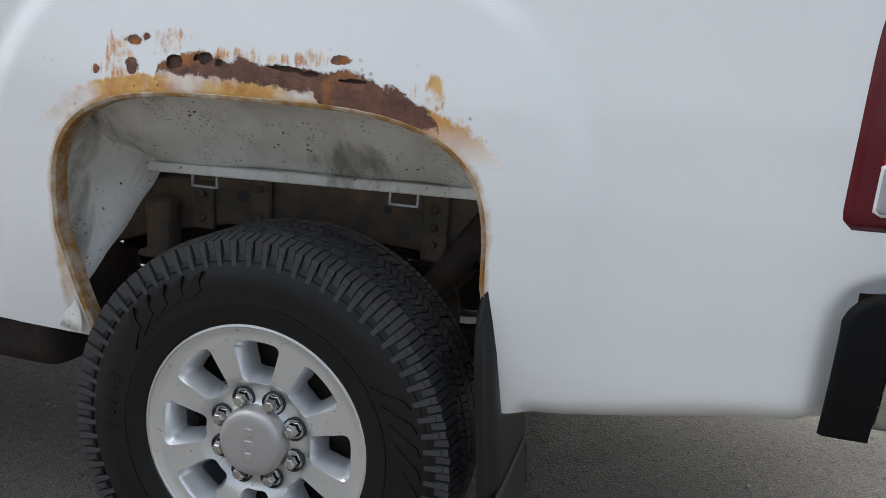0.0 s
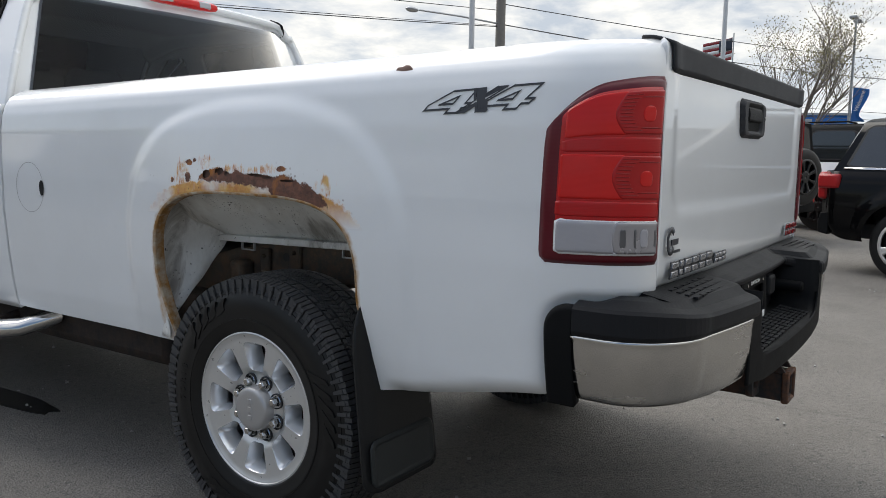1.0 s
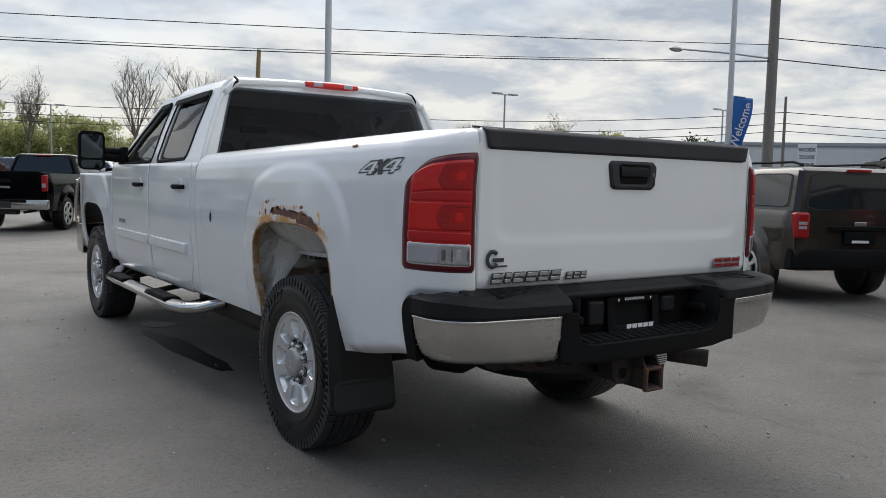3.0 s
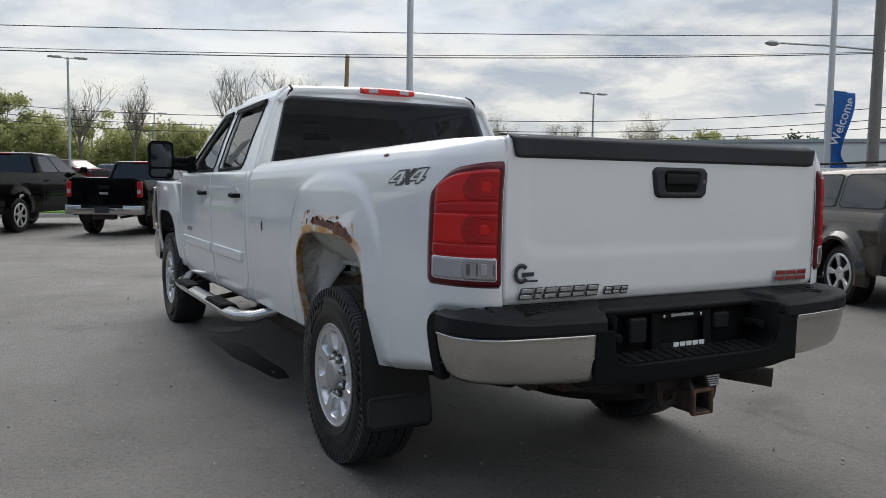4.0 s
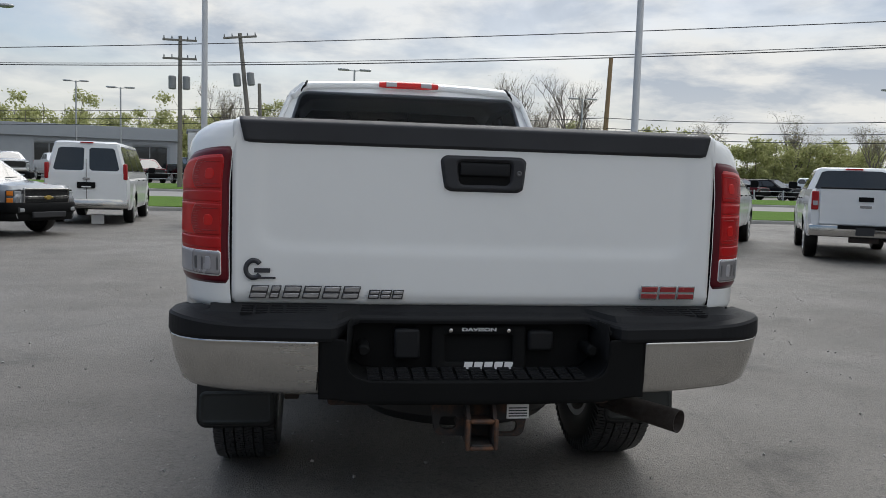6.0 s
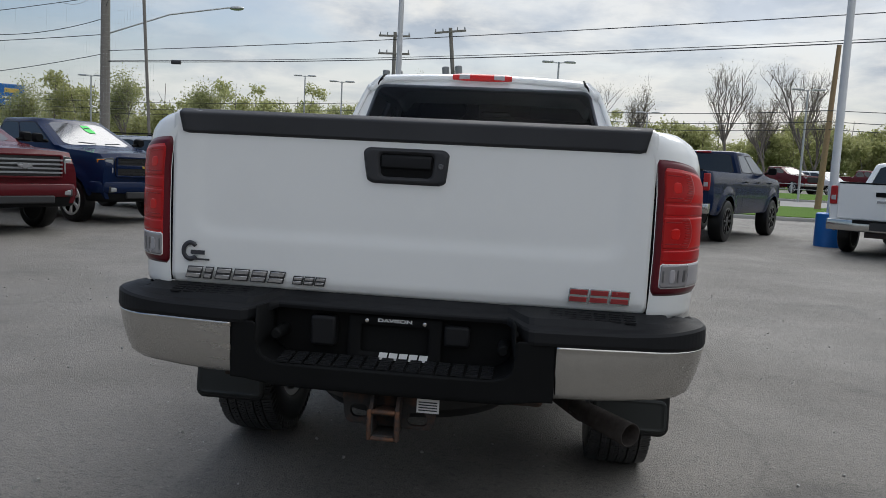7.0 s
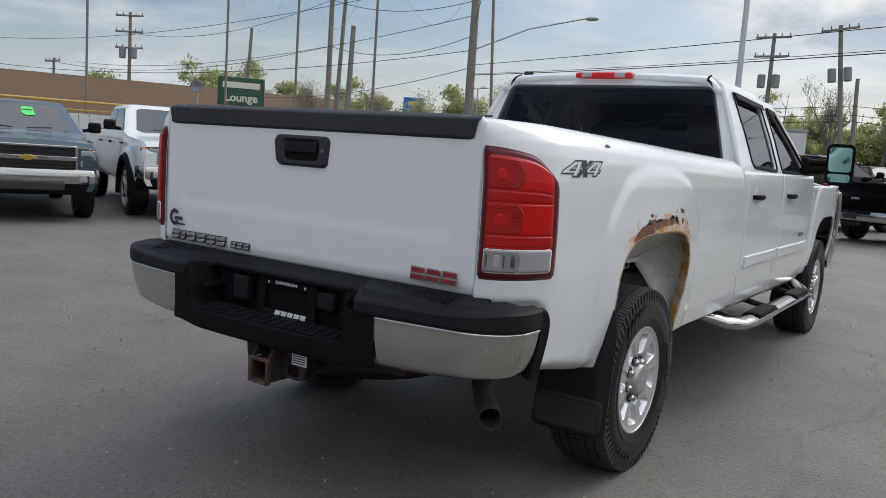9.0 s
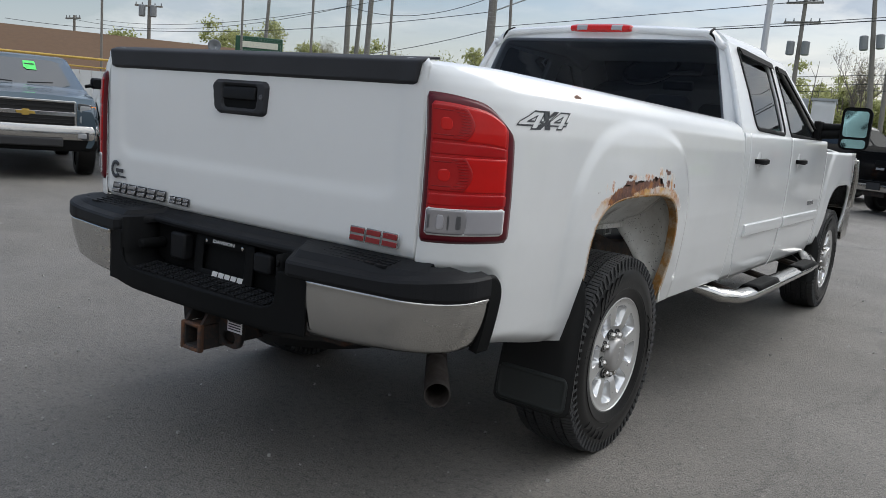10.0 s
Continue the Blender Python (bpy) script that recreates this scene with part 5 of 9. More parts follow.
    for x in (-0.388, 0.362):
        bm = lathe([(-1.24, 0.021), (-1.335, 0.019), (-1.342, 0.013), (-1.342, 0.0005)], 16, "y")
        bmesh.ops.translate(bm, vec=(x, 0, 0.765), verts=bm.verts[:])
        part("plate_lamp", bm, M_BLACKPL, bump, "small round plate lamp")
    # underside valance
    bm = bmesh.new()
    loft(bm, [[(x, -1.20, 0.655), (x, -1.14, 0.62), (x, -1.05, 0.66), (x, -1.08, 0.80)] for x in steps(-0.90, 0.90, 8)])
    part("bumper_beam", bm, M_UNDER, bump)


def build_hitch():
    h = new("tow_hitch"); h.parent = TRUCK
    tagged(h, "rusty square receiver hitch under the bumper")
    bm = bmesh.new()
    for x0, x1, z0, z1 in ((-0.053, -0.042, 0.458, 0.546), (0.028, 0.039, 0.458, 0.546), (-0.042, 0.028, 0.458, 0.470), (-0.042, 0.028, 0.534, 0.546)):
        box(bm, ((x0 + x1) / 2, -1.20, (z0 + z1) / 2), (x1 - x0, 0.37, z1 - z0))
    part("receiver", bm, M_HITCH, h, "dark rusty square tube", bevel=0.004)
    bm = bmesh.new()
    for x0, x1, z0, z1 in ((-0.060, -0.046, 0.452, 0.552), (0.032, 0.046, 0.452, 0.552), (-0.046, 0.032, 0.452, 0.464), (-0.046, 0.032, 0.540, 0.552)):
        box(bm, ((x0 + x1) / 2, -1.382, (z0 + z1) / 2), (x1 - x0, 0.022, z1 - z0))
    part("receiver_collar", bm, M_RUST, h, bevel=0.005)
    hole1, hole2 = inside(rounded(0.06, 0.045, 0.02, 4, -0.105, 0.520), 0.0), inside(rounded(0.07, 0.045, 0.02, 4, 0.090, 0.505), 0.0)
    outl = inside([(-0.172, 0.63), (-0.150, 0.478), (0.145, 0.470), (0.172, 0.63)], 0.025)
    bm = sheet(lambda x, z: (x, -1.295, z), steps(-0.18, 0.18, 60), steps(0.465, 0.635, 24), lambda x, z: min(outl(x, z), -hole1(x, z), -hole2(x, z)))
    part("chain_plate", bm, M_HITCH, h, "black steel plate with two holes", solid=0.02)
    part("cross_tube", boxed((0, -1.10, 0.585), (1.0, 0.11, 0.10)), M_HITCH, h, bevel=0.015)
    for x in (-0.050, 0.036):
        bm = bmesh.new()
        prism(bm, [(-1.38, 0.55), (-1.31, 0.655), (-1.18, 0.655), (-1.18, 0.55)], "x", x - 0.006, x + 0.006)
        part("gusset", bm, M_HITCH, h)
    part("warning_label", boxed((0.126, -1.3075, 0.556), (0.075, 0.002, 0.048)), M_WHITEBAR, h, "grey label with fine print")
    for k in range(4):
        part("print_line", boxed((0.126, -1.309, 0.568 - 0.009 * k), (0.062, 0.001, 0.004)), M_DECAL, h)
    for x, y in ((-0.42, -1.16), (-0.30, -1.18), (0.24, -1.15), (-0.62, -1.1)):
        part("bracket", boxed((x, y, 0.59), (0.05, 0.07, 0.07)), M_UNDER, h, bevel=0.006)


def build_exhaust():
    ex = new("exhaust"); ex.parent = TRUCK
    tagged(ex, "dull steel exhaust pipe with a wide tip")
    bm = bmesh.new()
    tube(bm, [(0.40, 0.9, 0.58), (0.42, -0.35, 0.60), (0.46, -0.52, 0.56), (0.56, -0.70, 0.47), (0.66, -0.84, 0.44)], 0.038, 16)
    part("pipe", bm, M_UNDER, ex)
    bm = bmesh.new()
    p0, p1 = Vector((0.635, -0.805, 0.447)), Vector((0.815, -1.04, 0.432))
    tube(bm, [p0, p0 + (p1 - p0) * 0.35, p1], 0.036, 24, 0.042, cap=False)
    part("tip", bm, rusty_metal("exhaust_tip_steel", (0.050, 0.042, 0.038), (0.032, 0.022, 0.018), 0.5), ex, "heat-stained steel tip", solid=0.004)


def build_mud_flap(sx, y0, front=False):
    f = new("mud_flap"); f.parent = TRUCK
    tagged(f, "black rubber mud flap with a lower panel")
    zt, x0, x1 = (0.84, 0.712, 1.032) if not front else (0.66, 0.73, 1.01)
    shape = inside([(x0 + 0.06, zt), (x1 - 0.05, zt), (x1, zt - 0.10), (x1, 0.268), (x0, 0.268), (x0, 0.45)], 0.035)
    lean = lambda z: y0 - 0.06 * (1 - (z - 0.268) / 0.6)
    bm = sheet(lambda x, z: (sx * x, lean(z) + 0.02 * smooth((x - x1 + 0.05) / 0.05), z), steps(x0, x1, 28), steps(0.265, zt, 48), shape)
    part("flap", bm, M_FLAP, f, solid=0.012)
    if not front:
        pan = inside([(x0 + 0.012, 0.418), (x1 - 0.012, 0.418), (x1 - 0.012, 0.282), (x0 + 0.012, 0.282)], 0.03)
        bm = sheet(lambda x, z: (sx * x, lean(z) - 0.004 - 0.004 * smooth(pan(x, z) / 0.008) + 0.003 * smooth((pan(x, z) - 0.010) / 0.006), z), steps(x0, x1, 44), steps(0.275, 0.425, 26), pan)
        part("flap_panel", bm, M_FLAPPANEL, f, "raised lower panel", solid=0.006)


def cab_panel(name, y0, y1, z0, z1, sx, mat=None, label="", keep=None, fl=None, ny=40):
    def pt(y, z):
        x = side_x(min(z, 1.41)) - 0.006 + (fl(y, z) if fl else 0.0)
        x -= 0.05 * smooth((y - 4.55) / 0.8) + 0.10 * smooth((y - 5.05) / 0.35)
        x -= 0.012 * smooth((0.60 - z) / 0.1)
        return (sx * x, y, z)
    bm = sheet(pt, steps(y0, y1, ny), steps(z0, z1, 34), keep)
    return part(name, bm, mat or M_WHITE, TRUCK, label, solid=0.02, hint=(sx, 0, 0))


GH = [(1.36, 0.963), (1.40, 0.955), (1.60, 0.885), (1.80, 0.805), (1.87, 0.772)]


def gh_x(z):
    return lerp(GH, z)


def build_cab():
    rear_y = lambda z: 1.43 + 0.26 * (z - 1.36)
    for sx in (-1, 1):
        cab_panel("cab_corner", 1.425, 1.64, 0.545, 1.375, sx, None, "", lambda y, z: 1.515 + 0.12 * smooth((0.75 - z) / 0.25) - y, None, 22)
        d = cab_panel("rear_door", 1.521, 2.478, 0.535, 1.375, sx, None, "white rear door", lambda y, z: min(y - 1.521 - 0.12 * smooth((0.75 - z) / 0.25), 2.478 - y - 0.0, 1.0))
        d2 = cab_panel("front_door", 2.486, 3.585, 0.530, 1.375, sx, None, "white front door")
        # mouldings, handles
        for door, a, b in ((d, 1.62, 2.455), (d2, 2.51, 3.52)):
            bm = bmesh.new()
            loft(bm, [[(sx * (side_x(0.82) + dx), y, z) for dx, z in ((-0.012, 0.785), (0.006, 0.790), (0.012, 0.82), (0.008, 0.855), (-0.012, 0.862))] for y in steps(a, b, 6)])
            part("side_moulding", bm, M_WHITE, door, "white rub strip", bevel=0.003)
        for door, y in ((d, 1.74), (d2, 2.72)):
            bm = bmesh.new()
            rings = []
            for i in range(11):
                t = i / 10
                o = 0.028 * math.sin(min(1, max(0, t * 1.0)) * math.pi) ** 0.5 + 0.006
                rings.append([(sx * (0.992 + o + a * 0.012), y + 0.19 * (t - 0.5) * 1.1, 1.222 + b * (0.019 - 0.005 * abs(2 * t - 1))) for a, b in ((1, 0.6), (1, -0.6), (0, -1), (-1, -0.6), (-1, 0.6), (0, 1))])
            loft(bm, rings)
            part("door_handle", bm, M_BLACKPL, door, "black pull handle")
            bm = bmesh.new()
            bmesh.ops.create_uvsphere(bm, u_segments=20, v_segments=10, radius=0.05)
            for v in bm.verts:
                v.co.x *= 0.10
                v.co = Vector((sx * 0.9915, y - 0.02, 1.225)) + v.co
            part("handle_dish", bm, M_WHITE, door)
        for k in range(5):
            part("door_mark", boxed((sx * 0.994, 3.18 + 0.035 * k, 0.925), (0.006, 0.026, 0.03)), M_BADGE, d2, bevel=0.001)
        # front wing with its arch
        fl = lambda y, z: flare(y, z, 4.262, 0.030)
        cab_panel("front_wing", 3.592, 5.32, 0.56, 1.30, sx, None, "white front wing", lambda y, z: min((arch_rho(y, z + 0.05, 4.262) - 1) * 0.4, z - 0.57, 1.0), fl, 90)
        bm = bmesh.new()
        sheet(lambda y, v: (sx * (0.96 - 0.30 * v), y, 1.02), steps(3.75, 4.78, 6), steps(0, 1, 3), None, bm)
        sheet(lambda z, v: (sx * (0.96 - 0.30 * v), 3.78, z), steps(0.5, 1.02, 4), steps(0, 1, 3), None, bm)
        sheet(lambda z, v: (sx * 0.66, v, z), steps(0.4, 1.02, 4), steps(3.78, 4.78, 3), None, bm)
        part("front_liner", bm, M_INTERIOR, TRUCK, "black inner wing", solid=0.004)
        # upper side frame with two windows
        wr = inside([(1.735, 1.415), (2.375, 1.40), (2.375, 1.815), (1.715, 1.845)], 0.04)
        wf = inside([(2.53, 1.40), (3.38, 1.385), (3.20, 1.50), (2.74, 1.80), (2.53, 1.81)], 0.03)
        outl = inside([(1.43, 1.37), (3.52, 1.36), (2.80, 1.872), (1.56, 1.872)], 0.0)
        bm = sheet(lambda y, z: (sx * gh_x(z), y, z), steps(1.42, 3.54, 150), steps(1.358, 1.874, 44), lambda y, z: min(outl(y, z), -wr(y, z), -wf(y, z)))
        fr = part("side_frame", bm, M_WHITE, TRUCK, solid=0.03, hint=(sx, 0, 0))
        for w, nm in ((wr, "rear_window"), (wf, "front_window")):
            bm = sheet(lambda y, z: (sx * (gh_x(z) - 0.012), y, z), steps(1.69, 3.42, 90), steps(1.37, 1.86, 30), lambda y, z: w(y, z) + 0.012)
            g = part("door_glass", bm, M_GLASS2, fr, "side window glass")
            bm = sheet(lambda y, z: (sx * (gh_x(z) + 0.002), y, z), steps(1.69, 3.42, 130), steps(1.37, 1.86, 40), lambda y, z: min(w(y, z) + 0.022, -(w(y, z) - 0.001)))
            part("window_seal", bm, M_BLACKPL, fr, "black window seal", solid=0.006)
        # smoked visors over the windows
        for pts in ([(1.70, 1.858), (2.40, 1.834), (2.40, 1.795), (1.735, 1.818)], [(2.52, 1.828), (2.73, 1.816), (3.29, 1.45), (3.23, 1.455), (2.70, 1.780), (2.52, 1.788)]):
            bm = bmesh.new()
            lo = [(sx * (gh_x(z) + 0.012), y, z) for y, z in pts]
            hi = [(sx * (gh_x(z) + 0.019), y, z) for y, z in pts]
            loft(bm, [lo, hi])
            part("window_visor", bm, M_BLACKPL, fr, "smoked black wind deflector", bevel=0.003)
        # towing mirror
        mir = new("mirror"); mir.parent = TRUCK
        tagged(mir, "tall black towing mirror")
        bm = bmesh.new()
        tube(bm, [(sx * 0.95, 3.36, 1.42), (sx * 1.13, 3.40, 1.44)], 0.036, 10)
        tube(bm, [(sx * 0.95, 3.36, 1.48), (sx * 1.13, 3.40, 1.48)], 0.028, 10)
        box(bm, (sx * 0.955, 3.34, 1.44), (0.05, 0.13, 0.15))
        part("mirror_arm", bm, M_BLACKPL, mir, bevel=0.01)
        bm = bmesh.new()
        rings = []
        for y, k in ((3.355, 0.97), (3.35, 1.0), (3.40, 0.98), (3.47, 0.80), (3.50, 0.5)):
            rings.append([(sx * (1.195 + q[0] * k), y, 1.478 + q[1] * k) for q in rounded(0.198, 0.305, 0.045)])
        loft(bm, rings)
        part("mirror_shell", bm, M_BLACKPL, mir)
        # the tint carries the reflection: dark on the left, bright teal on the right
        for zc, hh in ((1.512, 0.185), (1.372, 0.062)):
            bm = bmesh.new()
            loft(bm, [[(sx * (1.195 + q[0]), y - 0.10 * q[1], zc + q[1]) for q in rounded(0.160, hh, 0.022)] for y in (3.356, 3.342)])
            part("mirror_glass", bm, plain("mirror_glass", (0.10, 0.115, 0.12) if sx < 0 else (0.36, 0.60, 0.62), 0.03, 1.0, vary=0.0), mir, "mirror glass with its reflection put into the tint")
    # back of the cab with its window
    win = inside([(-0.845, 1.36), (0.845, 1.36), (0.70, 1.862), (-0.70, 1.862)], 0.035)
    outl = inside([(-0.958, 1.20), (0.958, 1.20), (0.958, 1.39), (0.772, 1.872), (0.70, 1.935), (-0.70, 1.935), (-0.772, 1.872), (-0.958, 1.39)], 0.0)
    back = lambda x, z: (x, rear_y(z) + 0.046 * (abs(x) / 0.9) ** 2 - 0.012, z)
    bm = sheet(back, steps(-0.96, 0.96, 110), steps(0.80, 1.94, 66), lambda x, z: min(outl(x, z) if z > 1.21 else 0.955 - abs(x), -win(x, z)))
    bk = part("cab_back", bm, M_WHITE, TRUCK, "white back wall of the cab", solid=0.03, hint=(0, -1, 0))
    bm = sheet(lambda x, z: (x, back(x, z)[1] - 0.004, z), steps(-0.86, 0.86, 60), steps(1.34, 1.88, 30), lambda x, z: win(x, z) + 0.014)
    part("rear_window", bm, M_GLASS, bk, "dark tinted rear window")
    # roof
    def roof(x, y):
        e = min(1.0, abs(x) / 0.772)
        z = 1.966 - 0.03 * e ** 2 - 0.070 * smooth((e - 0.84) / 0.16) ** 1.6
        z -= 0.030 * smooth((1.64 - y) / 0.11) ** 2 + 0.09 * smooth((y - 2.5) / 0.5)
        return (x, y, z)
    bm = sheet(roof, steps(-0.772, 0.772, 50), steps(1.545, 2.86, 50))
    rf = part("roof", bm, M_WHITE, TRUCK, "white cab roof", solid=0.03, hint=(0, 0, 1))
    for sx in (-1, 1):
        bm = bmesh.new()
        tube(bm, [(sx * 0.712, 1.562, 1.858), (sx * 0.694, 1.552, 1.895), (sx * 0.676, 1.541, roof(0.676, 1.546)[2] - 0.004), (sx * 0.672, 1.560, roof(0.672, 1.56)[2] + 0.003), (sx * 0.668, 1.62, roof(0.668, 1.62)[2] + 0.002)], 0.008, 6)
        part("roof_ditch_strip", bm, M_BLACKPL, rf, "black drip strip")
    # high stop lamp
    bm = bmesh.new()
    loft(bm, [[(x, 1.515 + dy, 1.936 + dz * (1 - 0.25 * (abs(x) / 0.2) ** 4)) for dy, dz in ((0.05, -0.022), (0.012, -0.024), (-0.004, -0.012), (0.0, 0.012), (0.02, 0.024), (0.07, 0.020))] for x in steps(-0.196, 0.196, 24)])
    st = part("stop_lamp", bm, M_REDLENS, TRUCK, "red high stop lamp with clear cargo lenses", bevel=0.004)
    for x in (-0.115, 0.115):
        bm = bmesh.new()
        loft(bm, [[(x + q, 1.515 + dy, 1.936 + dz) for dy, dz in ((0.010, -0.020), (-0.0065, -0.011), (-0.003, 0.011), (0.012, 0.020))] for q in (-0.035, 0.035)])
        part("cargo_lens", bm, M_CLEAR, st, "clear cargo lens", bevel=0.002)
    # windscreen, bonnet, front end
    bm = sheet(lambda x, v: (x * (1 + 0.22 * (1 - v)), 3.50 - 0.66 * v - 0.10 * (x / 0.78) ** 2, 1.36 + 0.52 * v), steps(-0.755, 0.755, 24), steps(0, 1, 12))
    part("windscreen", bm, M_GLASS2, TRUCK, "clear windscreen")
    bm = sheet(lambda x, y: (x, y, 1.385 - 0.075 * smooth((y - 3.5) / 2.0) - 0.06 * (abs(x) / 0.95) ** 4 + 0.015 * smooth((0.5 - abs(x)) / 0.1) - 0.10 * smooth((y - 5.15) / 0.25)), steps(-0.95, 0.95, 40), steps(3.45, 5.36, 40))
    part("bonnet", bm, M_WHITE, TRUCK, "white bonnet", solid=0.02, hint=(0, 0, 1))
    bm = bmesh.new()
    loft(bm, [[(x, 5.40 - 0.12 * (abs(x) / 0.95) ** 3 + dy, z) for dy, z in ((-0.2, 0.80), (0, 0.80), (0.02, 1.0), (0, 1.20), (-0.2, 1.20))] for x in steps(-0.93, 0.93, 20)])
    part("grille", bm, M_CHROME, TRUCK, "chrome grille", bevel=0.01)
    bm = bmesh.new()
    loft(bm, [[(x, 5.48 - 0.20 * (abs(x) / 1.0) ** 3 + dy, z) for dy, z in ((-0.25, 0.50), (0, 0.52), (0.05, 0.64), (0.02, 0.80), (-0.25, 0.80))] for x in steps(-0.94, 0.94, 24)])
    part("front_bumper", bm, M_CHROME, TRUCK, "chrome front bumper", bevel=0.01)
    for sx in (-1, 1):
        bm = bmesh.new()
        tube(bm, [(sx * 0.86, 5.27, 1.235), (sx * 0.945, 5.25, 1.225), (sx * 0.955, 5.27, 1.05), (sx * 0.93, 5.36, 0.80)], 0.022, 8)
        part("brush_guard", bm, M_CHROME, TRUCK, "bright tubular corner guard")
    # cabin inside: floor, dash, seats
    part("cab_floor", boxed((0, 2.5, 0.62), (1.84, 2.1, 0.10)), M_INTERIOR, TRUCK)
    part("dashboard", boxed((0, 3.30, 1.16), (1.75, 0.40, 0.36)), M_INTERIOR, TRUCK, bevel=0.05)
    for y in (1.75, 2.72):
        for x in (-0.45, 0.45):
            bm = bmesh.new()
            rings = []
            for z, w, d in ((0.75, 0.52, 0.16), (1.0, 0.54, 0.15), (1.25, 0.48, 0.12), (1.36, 0.40, 0.09)):
                rings.append([(x + q[0], y - 0.05 - 0.12 * (z - 0.75) + q[1], z) for q in rounded(w, d, 0.04)])
            loft(bm, rings)
            rings = []
            for z, w, d in ((1.39, 0.20, 0.08), (1.43, 0.27, 0.11), (1.52, 0.27, 0.11), (1.56, 0.22, 0.08)):
                rings.append([(x + q[0], y - 0.14 + q[1], z) for q in rounded(w, d, 0.035)])
            loft(bm, rings)
            box(bm, (x, y + 0.22, 0.78), (0.52, 0.50, 0.18))
            tube(bm, [(x - 0.06, y - 0.14, 1.34), (x - 0.06, y - 0.14, 1.42)], 0.008, 6)
            tube(bm, [(x + 0.06, y - 0.14, 1.34), (x + 0.06, y - 0.14, 1.42)], 0.008, 6)
            part("seat", bm, plain("seat_cloth", (0.06, 0.06, 0.062), 0.9), TRUCK, "dark grey seat with a headrest", bevel=0.01)
    bm = bmesh.new()
    rings = [[(-0.45 + 0.19 * math.cos(a) + 0.013 * math.cos(b) * math.cos(a), 3.02 + 0.08 * math.sin(a) + 0.013 * math.sin(b), 1.16 + 0.17 * math.sin(a) + 0.013 * math.cos(b) * math.sin(a)) for b in [k * math.pi / 3 for k in range(6)]] for a in [k * math.pi / 12 for k in range(24)]]
    loft(bm, rings, close_path=True)
    part("steering_wheel", bm, M_INTERIOR, TRUCK)
    part("inner_mirror", boxed((0.0, 2.96, 1.70), (0.24, 0.03, 0.07)), M_INTERIOR, TRUCK, bevel=0.015)


